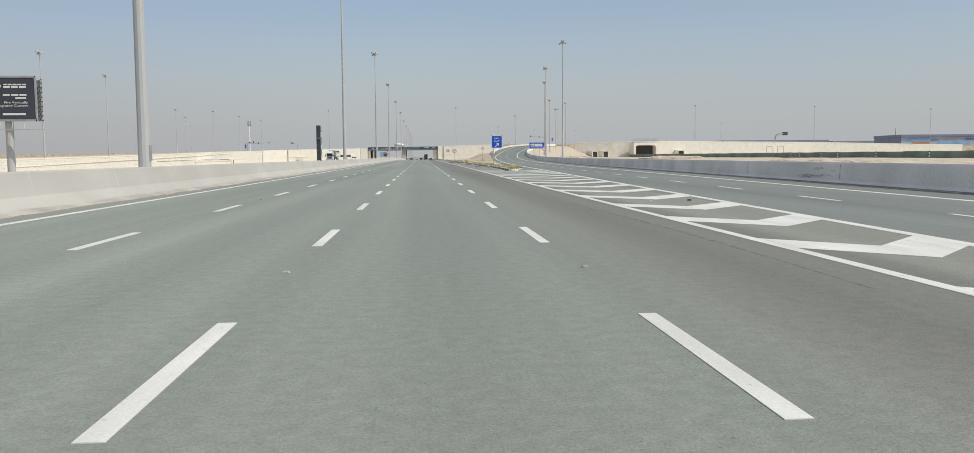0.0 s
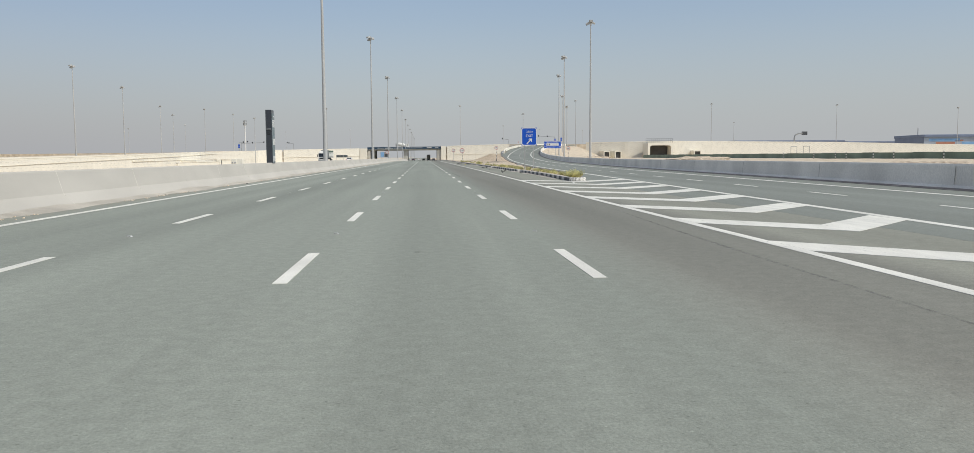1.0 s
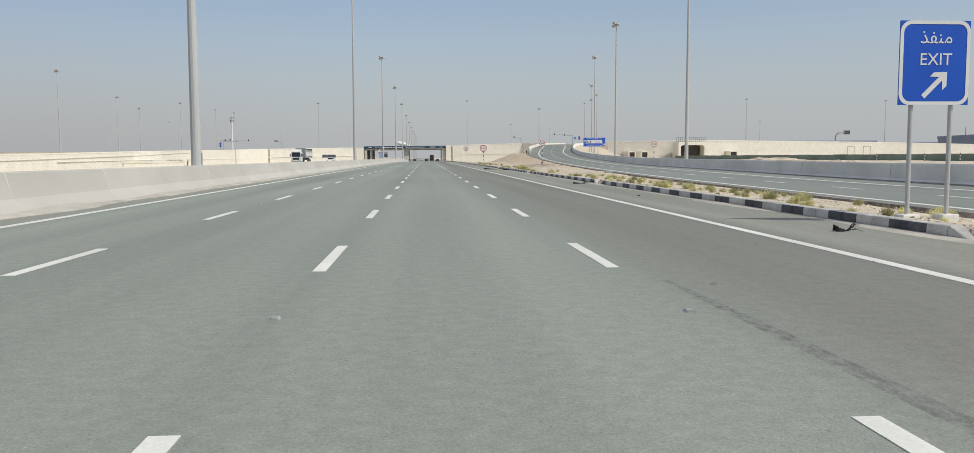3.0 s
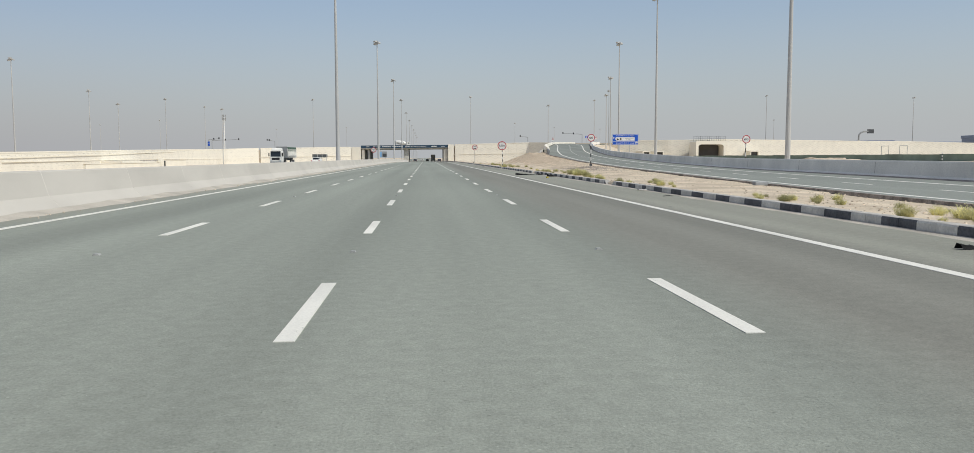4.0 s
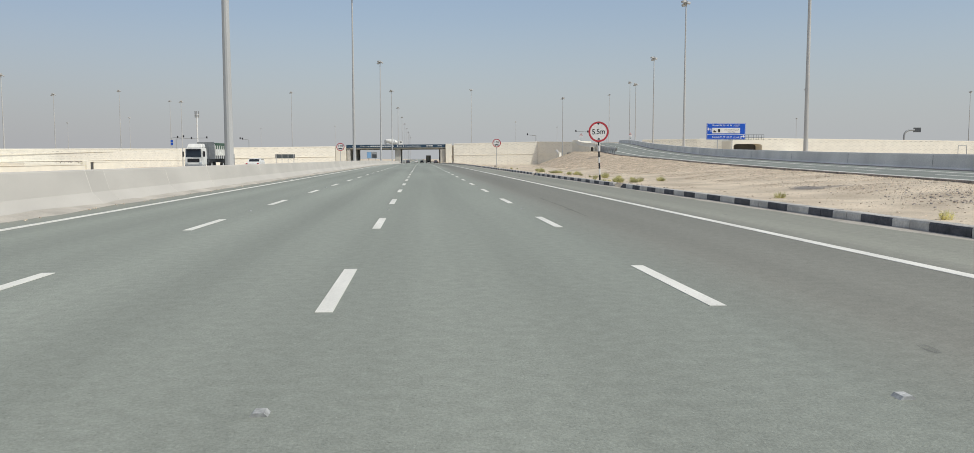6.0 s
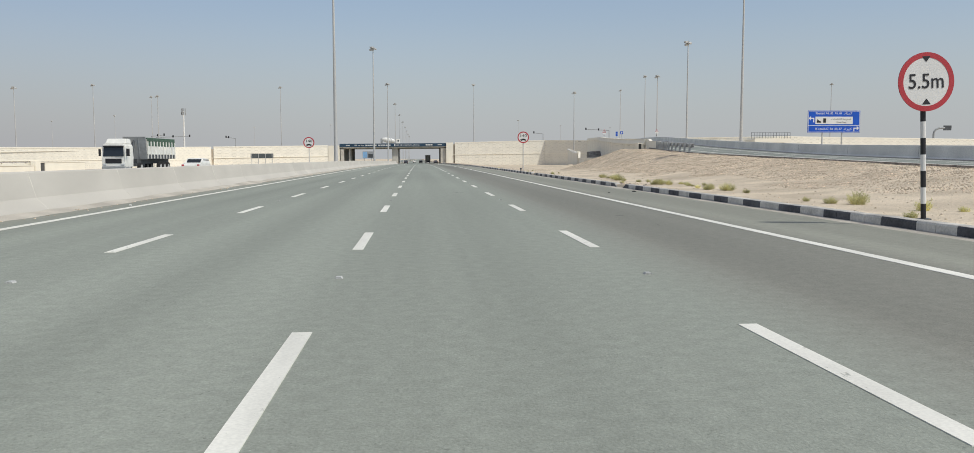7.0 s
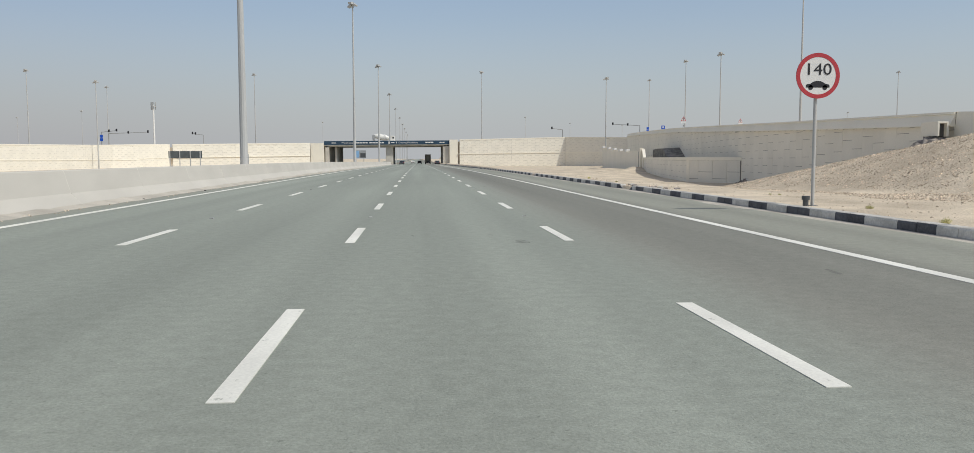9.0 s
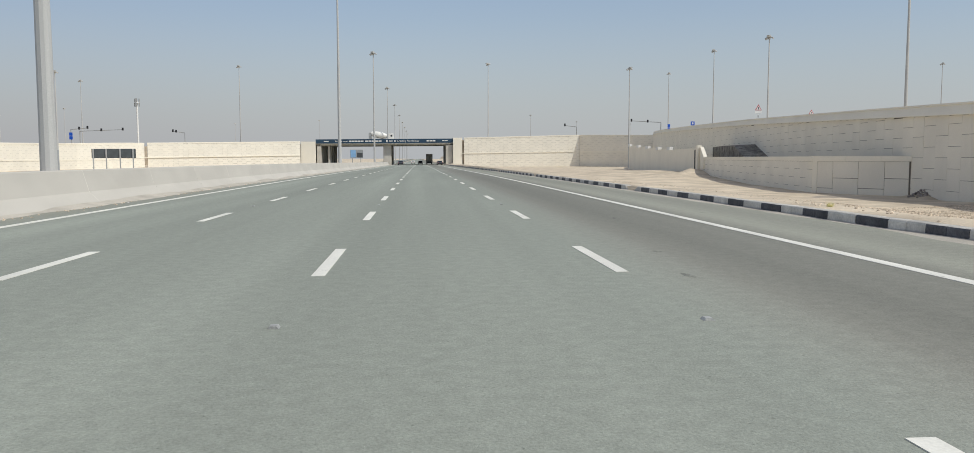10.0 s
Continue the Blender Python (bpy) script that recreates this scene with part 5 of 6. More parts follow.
bm_prism(bm, [(2.45, zb + 0.22), (2.7, zb + 0.45), (2.45, zb + 0.68)], -0.006, 0)
part("arrows", bm, M_WHITE, kz)

# dark speed-camera pillar on the median
pil = thing("camera_pillar", "tall dark speed camera pillar standing on the median", "speed camera", pose(-11.05, 92.4, 1.03))
part("housing", boxes((-0.23, 0.2, -0.35, 0.62, 0, 3.82), bevel=0.02), M_CAR, pil)
# coloured lighter than the housing to stand for sun on this face
side = part("side_panel", boxes((0.2, 0.235, -0.32, 0.6, 0.02, 3.56), bevel=0.008), M_PILLARLIT, pil)
part("front_lip", boxes((-0.2, -0.17, -0.37, -0.35, 0.05, 3.78)), M_SMOKED, pil)
for z0, z1 in ((0.11, 0.53), (1.29, 1.76), (2.57, 3.12)):
    g = part("grille", boxes((0.235, 0.242, -0.26, 0.54, z0, z1)), M_GREY, side)
    n = int((z1 - z0) / 0.075)
    for r in range(n):
        bm = bmesh.new()
        for c in range(7):
            y = -0.24 + 0.11 * c
            z = z0 + 0.02 + 0.075 * r
            bm_prism(bm, [(y, z), (y + 0.04, z), (y + 0.085, z + 0.05), (y + 0.045, z + 0.05)], 0.242, 0.248, Matrix(((0, 1, 0, 0), (1, 0, 0, 0), (0, 0, 1, 0), (0, 0, 0, 1))))
        part("slot_row", bm, M_WHITE, pil)
part("badge", boxes((0.235, 0.24, 0.15, 0.4, 3.3, 3.42)), M_WHITE, pil)
part("lens_window", boxes((-0.14, 0.1, -0.37, -0.34, 2.05, 2.4), bevel=0.01), M_WINDOW, pil)
part("visor", boxes((-0.18, 0.15, -0.41, -0.34, 2.41, 2.47), bevel=0.01), M_GREY, pil)

# cabinet by the opposite carriageway
cab = thing("utility_cabinet", "beige roadside cabinet with two round vents", "cabinet", pose(-12.62, 88.5, 0.45))
part("body", boxes((0.0, 0.38, 0, 0.7, -0.8, 0.9), bevel=0.02), M_CREAM, cab)
dr = part("door", boxes((-0.36, 0.0, -0.03, 0.7, -0.8, 0.9), bevel=0.02), M_CREAM, cab)
bm = bmesh.new()
disc(bm, -0.27, 0.66, 0.045, -0.06, -0.03, 18)
disc(bm, -0.1, 0.66, 0.045, -0.06, -0.03, 18)
part("vent", bm, M_GREY, dr)

# billboard
bb = thing("billboard", "dark grey billboard with white print on a steel frame", "billboard", pose(-42.4, 96.5, 0))
part("face", boxes((-9.5, 0.0, 0, 0.12, 5.85, 10.4)), M_BILL, bb)
fr = bmesh.new()
for r in ((-9.6, 0.1, -0.06, 0.2, 10.4, 10.6), (-9.6, 0.1, -0.06, 0.2, 5.65, 5.85), (0.0, 0.15, -0.06, 0.2, 5.65, 10.6)):
    bm_box(fr, *r)
part("frame", fr, M_GREY, bb)
for x, y in ((0.02, 0.3), (0.06, 1.7)):
    part("truss_leg", tubes(((x, y, 5.6), (x, y, 10.4), 0.07), seg=8), M_STEEL, bb)
for k in range(9):
    z = 5.8 + 0.52 * k
    part("truss_bar", tubes(((0.02, 0.3, z), (0.06, 1.7, z), 0.05), seg=6), M_DARKSTEEL, bb)
    part("truss_brace", tubes(((0.02, 0.3, z), (0.06, 1.7, min(z + 0.52, 10.4)), 0.04), seg=6), M_DARKSTEEL, bb)
part("back_panel", boxes((-9.4, -0.1, 1.6, 1.7, 5.7, 10.3)), M_GREY, bb)
cw = bmesh.new()
bm_box(cw, -9.6, 1.2, -0.9, -0.3, 4.7, 4.76)
for k in range(8):
    bm_tube(cw, (-9 + 1.3 * k, -0.3, 4.7), (-9 + 1.3 * k, 0.0, 5.7), 0.035, seg=6)
part("catwalk", cw, M_STEEL, bb)
part("column", tubes(((-3.3, 0.9, -0.4), (-3.3, 0.9, 6.0), 0.42), seg=16), M_STEEL, bb)
lettering("words", "Five Vertically", 0.34, M_WHITE, bb, (-2.05, -0.01, 7.69), 2.5)
lettering("words", "Integrated Clusters", 0.34, M_WHITE, bb, (-2.53, -0.01, 7.34), 3.45)
for x0, x1, z, h, n in ((-3.3, -0.8, 9.66, 0.13, 5), (-3.3, -0.8, 9.4, 0.22, 3), (-3.4, -0.75, 8.52, 0.17, 3), (-2.1, -0.75, 8.18, 0.17, 1), (-3.5, -0.65, 6.42, 0.22, 1)):
    bm = bmesh.new()
    words_cells(bm, x0, x1, z, h, n, 0)
    part("printed_bar", bm, M_WHITE, bb)
bm = bmesh.new()
disc(bm, -3.75, 9.5, 0.2, -0.006, 0, 12)
part("emblem", bm, M_WHITE, bb)

# slatted notice boards behind the median and by the wall
nb = thing("notice_board", "dark blank notice board on four steel posts", "board", pose(-36.7, 412.1, -0.4))
for x0, x1 in ((-2.5, -0.85), (-0.75, 0.75), (0.85, 2.5)):
    part("panel", boxes((x0, x1, 0, 0.08, 1.95, 2.95), bevel=0.01), M_SMOKED, nb)
part("panel_frame", boxes((-2.55, 2.55, 0.08, 0.14, 1.9, 3.0)), M_DARKSTEEL, nb)
for x in (-2.3, -0.8, 0.8, 2.3):
    part("post", boxes((x - 0.06, x + 0.06, -0.14, -0.02, -0.2, 3.0)), M_STEEL, nb)

# signal arms, antenna mast, camera arm by the crossing road


def arm_post(name, label, place, hgt, reach, boxes_at, blue=False):
    e = thing(name, label, "traffic signal", pose(*place))
    part("post", tubes(((0, 0, 0), (0, 0, hgt), 0.19, 0.16)), M_GREY, e)
    part("arm", tubes(((0, 0, hgt - 0.1), (reach, 0, hgt + 0.5), 0.16, 0.12)), M_GREY, e)
    for s in boxes_at:
        x = reach * s
        part("signal_head", boxes((x - 0.3, x + 0.3, -0.25, 0.2, hgt - 0.45 + 0.6 * abs(s), hgt + 0.65 + 0.6 * abs(s)), bevel=0.06), M_BLACK, e)
    if blue:
        part("blue_plate", boxes((-0.6, 0.6, -0.28, -0.2, hgt - 2.4, hgt - 1.2)), M_BLUE, e)
        part("blue_plate", boxes((-0.6, 0.6, -0.28, -0.2, hgt - 3.8, hgt - 2.6)), M_BLUE, e)
    return e


arm_post("signal_arm", "grey traffic signal arm over the crossing road", (-129.6, 633, 6.2), 6.3, 6.0, (0.5, 1.0), True)
arm_post("signal_arm", "grey traffic signal arm over the crossing road", (-130.1, 642.5, 6.2), 6.0, 16, (0.5, 1.0))
arm_post("signal_arm", "grey traffic signal arm over the crossing road", (-95.8, 660.8, 6.2), 5.9, -4.3, (0.8, 1.1))
arm_post("signal_arm", "grey traffic signal arm over the crossing road", (96.0, 637, 8.2), 7.3, -12.0, (0.45, 1.0))
arm_post("signal_arm", "grey traffic signal arm over the crossing road", (62.5, 640, 8.2), 5.6, -5.0, (0.95,))
bp = thing("blue_plate_sign", "small square blue sign on a post at the junction", "road sign", pose(84.6, 564, 8.05))
part("plate", boxes((-0.62, 0.62, 0, 0.06, 3.3, 4.5), bevel=0.02), M_BLUE, bp)
part("symbol", boxes((-0.25, 0.25, -0.02, 0, 3.6, 4.2)), M_WHITE, bp)
part("post", tubes(((0, 0.12, -0.2), (0, 0.12, 4.4), 0.06)), M_STEEL, bp)
bp2 = thing("blue_plate_sign", "two stacked blue signs on one post at the junction", "road sign", pose(102.5, 647.7, 8.4))
part("plate", boxes((-0.55, 0.55, 0, 0.06, 5.6, 6.7), bevel=0.02), M_BLUE, bp2)
part("plate", boxes((-0.55, 0.55, 0, 0.06, 4.3, 5.4), bevel=0.02), M_BLUE, bp2)
part("post", tubes(((0, 0.12, 0), (0, 0.12, 6.6), 0.07)), M_STEEL, bp2)
tw = thing("antenna_tower", "slim white antenna mast with panel aerials at its top", "antenna", pose(-160.5, 803, 0))
part("pole", tubes(((0, 0, 0), (0, 0, 34.5), 0.6, 0.45), seg=14), M_WHITE, tw)
for a in range(3):
    bm = bmesh.new()
    for zz in (31.2, 33.6):
        bm_box(bm, 1.1, 1.5, -0.6, 0.6, zz, zz + 2.1, m=Matrix.Rotation(radians(120 * a - 90), 4, "Z"))
    part("aerial", bm, M_GREY, tw)
part("platform", tubes(((0, 0, 33.2), (0, 0, 33.4), 1.5), seg=14), M_WHITE, tw)
ca = thing("camera_arm", "grey curved arm with a boxed matrix sign on the overpass", "sign gantry", pose(294, 675, 8.5))
pts = [(0, 0, z) for z in (0, 3, 6)] + [(0.4, 0, 7.5), (1.4, 0, 8.7), (3.0, 0, 9.4), (6.5, 0, 9.6)]
for a, b in zip(pts, pts[1:]):
    part("tube", tubes((a, b, 0.55), seg=10), M_GREY, ca)
part("sign_box", boxes((6.0, 10.5, -0.3, 0.4, 8.2, 11.0), bevel=0.05), M_DARKSTEEL, ca)
for x, y, z, apex, half in ((44.0, 416.0, 5.3, 8.3, 0.45), (65.6, 445.8, 5.9, 9.37, 0.45)):
    tri_s = thing("warning_sign", "red-rimmed triangular warning sign over a small plate on a striped post", "road sign", pose(x, y, z))
    top = apex - z
    bm = bmesh.new()
    bm_prism(bm, [(-half, top - 1.74 * half), (half, top - 1.74 * half), (0, top)], -0.01, 0.02)
    part("red_rim", bm, M_RED, tri_s)
    bm = bmesh.new()
    bm_prism(bm, [(-half * 0.7, top - 1.55 * half), (half * 0.7, top - 1.55 * half), (0, top - 0.38 * half)], -0.018, -0.01)
    part("plate", bm, M_WHITE, tri_s)
    part("symbol", boxes((-0.05, 0.05, -0.024, -0.018, top - 1.45 * half, top - 0.75 * half)), M_BLACK, tri_s)
    part("sub_plate", boxes((-half * 0.95, half * 0.95, -0.01, 0.02, top - 2.6 * half, top - 1.82 * half)), M_WHITE, tri_s)
    for k in range(9):
        a, b = -0.2 + (top - 0.3) * k / 9, -0.2 + (top - 0.3) * (k + 1) / 9
        part("post_band", tubes(((0, 0.07, a), (0, 0.07, b), 0.045)), M_BLACK if k % 2 else M_WHITE, tri_s)

# ---- warehouses on the horizon ----
wh = thing("warehouse", "long blue-grey clad warehouse with a painted front", "warehouse", pose(436, 730, 0, rz=-8.5))
part("wall", boxes((0, 200, 0, 62, 0, 15.4)), M_WARE2, wh)
part("roof", boxes((-0.4, 204, -1.2, 63, 15.4, 17.9), bevel=0.3), M_WARE, wh)
part("side_bay", boxes((-0.3, 0.0, 0.3, 61, 0, 15.38)), M_WARE, wh)
for i, (x0, x1, z0, z1) in enumerate(((4, 30, 11.9, 14.2), (10, 26, 9.6, 11.2), (32, 60, 9.0, 11.4), (56, 84, 12.4, 14.4), (26, 33, 12.0, 13.2), (66, 96, 9.6, 11.4), (90, 120, 11.9, 13.8))):
    part("painted_band", boxes((x0, x1, -0.15, 0.0, z0, z1)), (M_MURAL2, M_MURAL, M_MURAL2, M_WARE, M_MURAL)[i % 5], wh)
part("chimney", tubes(((4, 22, 16), (4, 22, 24.3), 0.45)), M_STEEL, wh)
w2 = thing("warehouse", "low dark roofed warehouse far off", "warehouse", pose(351, 945, 0))
part("wall", boxes((0, 124, 0, 60, 0, 15.4)), M_WARE2, w2)
part("roof", boxes((-1, 124 + 1, -1, 62, 15.4, 17.4), bevel=0.3), M_WARE, w2)
w3 = thing("warehouse", "low dark roofed warehouse far off", "warehouse", pose(518, 1016, 0))
part("wall", boxes((0, 110, 0, 60, 0, 15.0)), M_WARE2, w3)
part("roof", boxes((-1, 111, -1, 62, 15.0, 17.0), bevel=0.3), M_WARE, w3)

# pipe portals and a parked pickup beyond the barrier
for x, y in ((216.3, 505), (218.1, 492.8)):
    pp = thing("pipe_portal", "thin grey pipe portal standing on the sand", "portal", pose(x, y, -0.3))
    for sx in (-1.8, 1.8):
        part("upright", tubes(((sx, 0, 0), (sx, 0, 6.3), 0.12), seg=8), M_GREY, pp)
    part("crossbar", tubes(((-1.85, 0, 6.3), (1.85, 0, 6.3), 0.12), seg=8), M_GREY, pp)

# hoarding beyond the bridge
fb = thing("billboard", "small roadside billboard beyond the bridge with dark and red print", "billboard", pose(-33.6, 760, -1.6))
part("face", boxes((-3.4, 3.4, 0, 0.15, 3.2, 7.6)), M_GREY, fb)
part("printed_panel", boxes((-3.2, -0.4, -0.02, 0, 3.5, 7.4)), M_MURAL2, fb)
part("printed_panel", boxes((0.2, 3.2, -0.02, 0, 3.5, 6.0)), M_DARKSTEEL, fb)
for x in (-2.2, 2.2):
    part("post", tubes(((x, 0.3, 0), (x, 0.3, 7.4), 0.16)), M_GREY, fb)

# ---- vehicles ----


def wheel(parent, x, y, z, r, w):
    t = part("tyre", tubes(((x - w / 2, y, z), (x + w / 2, y, z), r), seg=24), M_RUBBER, parent)
    bm = tubes(((x - w / 2 - 0.012, y, z), (x + w / 2 + 0.012, y, z), r * 0.55), seg=18)
    part("rim", bm, M_STEEL, t)
    return t


def tipper(m):
    """A cab-over tractor with a ribbed tipping trailer; its front looks to -y."""
    e = thing("tipper_truck", "white cab-over truck pulling a ribbed white tipper with green sheet", "truck", m)
    bm = bmesh.new()
    bm_prism(bm, [(-1.22, 0.55), (1.22, 0.55), (1.25, 1.6), (1.2, 2.9), (1.05, 3.05), (-1.05, 3.05), (-1.2, 2.9), (-1.25, 1.6)], 0.0, 2.25)
    for v in bm.verts:
        if v.co.y < 0.1 and v.co.z > 1.7:
            v.co.y += (v.co.z - 1.7) * 0.14
    bmesh.ops.bevel(bm, geom=list(bm.edges), offset=0.06, segments=2, affect="EDGES")
    part("cab", bm, M_TRUCKWHITE, e)
    bm = bmesh.new()
    bm_prism(bm, [(-1.1, 3.02), (1.1, 3.02), (1.0, 3.62), (-1.0, 3.62)], 0.5, 2.2)
    for v in bm.verts:
        if v.co.y < 1 and v.co.z > 3.3:
            v.co.y += 0.45
    bmesh.ops.bevel(bm, geom=list(bm.edges), offset=0.08, segments=2, affect="EDGES")
    part("roof_spoiler", bm, M_TRUCKWHITE, e)
    bm = bmesh.new()
    for v0 in [(-1.08, 1.72), (1.08, 1.72), (1.04, 2.72), (-1.04, 2.72)]:
        bm.verts.new((v0[0], -0.02 + (v0[1] - 1.7) * 0.14, v0[1]))
    f = bm.faces.new(list(bm.verts))
    r = bmesh.ops.extrude_face_region(bm, geom=[f])
    for v in r["geom"]:
        if isinstance(v, bmesh.types.BMVert):
            v.co.y += 0.06
    part("windscreen", bm, M_WINDOW, e)
    for s in (-1, 1):
        part("side_window", boxes((s * 1.235 - 0.02, s * 1.235 + 0.02, 0.35, 1.25, 1.75, 2.55), bevel=0.01), M_WINDOW, e)
        mr = part("mirror", boxes((s * 1.5 - 0.12, s * 1.5 + 0.12, 0.1, 0.25, 1.75, 2.5), bevel=0.05), M_BLACK, e)
        part("headlight", boxes((s * 0.98 - 0.2, s * 0.98 + 0.2, -0.06, 0.03, 0.72, 0.95), bevel=0.03), M_LAMP, e)
        part("step", boxes((s * 1.15 - 0.1, s * 1.15 + 0.1, 0.2, 0.9, 0.35, 0.6), bevel=0.03), M_GREY, e)
    part("grille", boxes((-0.85, 0.85, -0.04, 0.02, 0.98, 1.48), bevel=0.02), M_BLACK, e)
    part("bumper", boxes((-1.23, 1.23, -0.12, 0.25, 0.35, 0.68), bevel=0.06), M_GREY, e)
    part("visor", boxes((-1.05, 1.05, -0.1, 0.2, 2.72, 2.86), bevel=0.02), M_BLACK, e)
    part("chassis", boxes((-0.45, 0.45, 0.8, 7.6, 0.6, 0.95)), M_DARKSTEEL, e)
    for y in (1.35, 4.7):
        for s in (-1, 1):
            wheel(e, s * 1.02, y, 0.52, 0.52, 0.34)
    t = part("tipper_body", boxes((-1.25, 1.25, 6.3, 15.4, 1.5, 3.7)), M_TRUCKWHITE, e)
    bm = boxes((-1.27, 1.27, 6.16, 6.29, 1.4, 3.95), (-0.5, -0.42, 6.12, 6.16, 1.5, 3.8), (0.42, 0.5, 6.12, 6.16, 1.5, 3.8))
    for v in bm.verts:
        v.co.y -= (v.co.z - 1.4) * 0.16
    part("headboard", bm, M_GREY, t)
    part("lift_ram", tubes(((0, 4.6, 0.9), (0, 5.7, 3.5), 0.13)), M_DARKSTEEL, t)
    part("sheet", boxes((-1.285, 1.285, 6.3, 15.4, 3.42, 3.86), bevel=0.05), M_TARP, t)
    part("sheet_skirt", boxes((-1.262, 1.262, 6.4, 15.3, 2.9, 3.42)), M_TARP, t)
    part("lower_band", boxes((-1.27, 1.27, 6.3, 15.4, 1.45, 1.95)), M_DARKSTEEL, t)
    for k in range(10):
        y = 6.4 + k * 0.985
        for q in (-1, 1):
            part("rib", boxes((q * 1.3 - 0.045, q * 1.3 + 0.045, y - 0.08, y + 0.08, 1.47, 3.44)), M_TRUCKWHITE, t)
    part("trailer_frame", boxes((-0.5, 0.5, 5.2, 15.2, 0.9, 1.45)), M_DARKSTEEL, e)
    for y in (10.6, 11.9, 13.2):
        for s in (-1, 1):
            wheel(e, s * 1.02, y, 0.52, 0.52, 0.36)
    return e


def car(m, name, label, paint, L=4.6, W=1.85, H=1.5, suv=False):
    e = thing(name, label, "car", m)
    h = L / 2
    side = [(-h, 0.35), (-h, 0.75), (-h * 0.93, 0.92), (-h * 0.5, 1.0), (-h * 0.22, H - 0.05), (h * 0.1, H), (h * (0.86 if suv else 0.5), H - 0.06), (h * (0.96 if suv else 0.72), 1.02), (h * 0.98, 0.95), (h, 0.4)]
    bm = bmesh.new()
    bm_prism(bm, side, -W / 2, W / 2, Matrix.Rotation(radians(90), 4, "Z"))
    for v in bm.verts:
        if v.co.z > 1.05:
            v.co.x *= 0.84
    bmesh.ops.bevel(bm, geom=list(bm.edges), offset=0.05, segments=2, affect="EDGES")
    part("body", bm, paint, e, smooth_faces=False)
    bm = boxes((-W * 0.38, W * 0.38, -0.02, 0.02, 1.04, H - 0.1))
    for v in bm.verts:
        v.co.y += -h * 0.47 + (v.co.z - 1.04) / (H - 1.1) * h * 0.24
    part("rear_window", bm, M_WINDOW, e)
    for s in (-1, 1):
        part("side_window", boxes((s * W * 0.44 - 0.05, s * W * 0.44 + 0.03, -h * 0.2, h * (0.8 if suv else 0.42), 1.05, H - 0.14), bevel=0.02), M_WINDOW, e)
        part("tail_light", boxes((s * W * 0.42 - 0.12, s * W * 0.42 + 0.12, -h - 0.01, -h + 0.1, 0.68, 0.86), bevel=0.02), M_RED, e)
        for y in (-h * 0.62, h * 0.62):
            wheel(e, s * (W / 2 - 0.12), y, 0.34, 0.34, 0.22)
    part("bumper", boxes((-W / 2 + 0.05, W / 2 - 0.05, -h - 0.06, -h + 0.2, 0.3, 0.55), bevel=0.04), M_BLACK, e)
    return e


def lorry(m):
    e = thing("box_lorry", "grey box lorry seen from behind under the bridge", "truck", m)
    part("box_body", boxes((-1.3, 1.3, 0, 9, 1.1, 4.3), bevel=0.03), M_GREY, e)
    part("rear_door", boxes((-1.2, 1.2, -0.05, 0.0, 1.2, 4.2), bevel=0.02), M_BRIDGE, e)
    part("cab", boxes((-1.2, 1.2, 9.5, 11.5, 0.6, 3.2), bevel=0.1), M_TRUCKWHITE, e)
    part("bumper", boxes((-1.2, 1.2, -0.1, 0.1, 0.5, 0.8), bevel=0.03), M_BLACK, e)
    part("chassis", boxes((-0.5, 0.5, 0.3, 10.8, 0.7, 1.1)), M_DARKSTEEL, e)
    for y in (1.5, 2.8, 10.3):
        for s in (-1, 1):
            wheel(e, s * 1.02, y, 0.5, 0.5, 0.34)
    return e


def mixer(m):
    e = thing("concrete_mixer", "white concrete mixer truck crossing the bridge", "truck", m)
    bm = bmesh.new()
    rs = [(-3.6, 0.65), (-3.0, 0.95), (-1.4, 1.3), (0.6, 1.35), (2.0, 1.0), (2.6, 0.7)]
    rings = []
    for x, r in rs:
        rings.append([bm.verts.new((x, r * math.cos(2 * math.pi * k / 20), 2.6 + (-x) * 0.16 + r * math.sin(2 * math.pi * k / 20))) for k in range(20)])
    for a, b in zip(rings, rings[1:]):
        for k in range(20):
            bm.faces.new((a[k], a[(k + 1) % 20], b[(k + 1) % 20], b[k]))
    bm.faces.new(rings[0])
    bm.faces.new(list(reversed(rings[-1])))
    part("drum", bm, M_TRUCKWHITE, e, smooth_faces=True)
    part("cab", boxes((3.2, 5.2, -1.2, 1.2, 0.7, 3.2), bevel=0.12), M_TRUCKWHITE, e)
    part("cab_window", boxes((4.1, 4.8, -1.22, 1.22, 2.0, 2.7), bevel=0.02), M_WINDOW, e)
    part("chute_frame", boxes((-4.4, -3.3, -0.7, 0.7, 1.2, 3.6), bevel=0.15), M_GREY, e)
    part("chassis", boxes((-4.0, 5.0, -0.5, 0.5, 0.7, 1.1)), M_DARKSTEEL, e)
    for x in (-2.6, -1.2, 3.9):
        for s in (-1, 1):
            t = part("tyre", tubes(((x, s * 1.02 - 0.17, 0.5), (x, s * 1.02 + 0.17, 0.5), 0.5), seg=20), M_RUBBER, e)
            part("rim", tubes(((x, s * 1.02 - 0.18, 0.5), (x, s * 1.02 + 0.18, 0.5), 0.27), seg=14), M_STEEL, t)
    return e


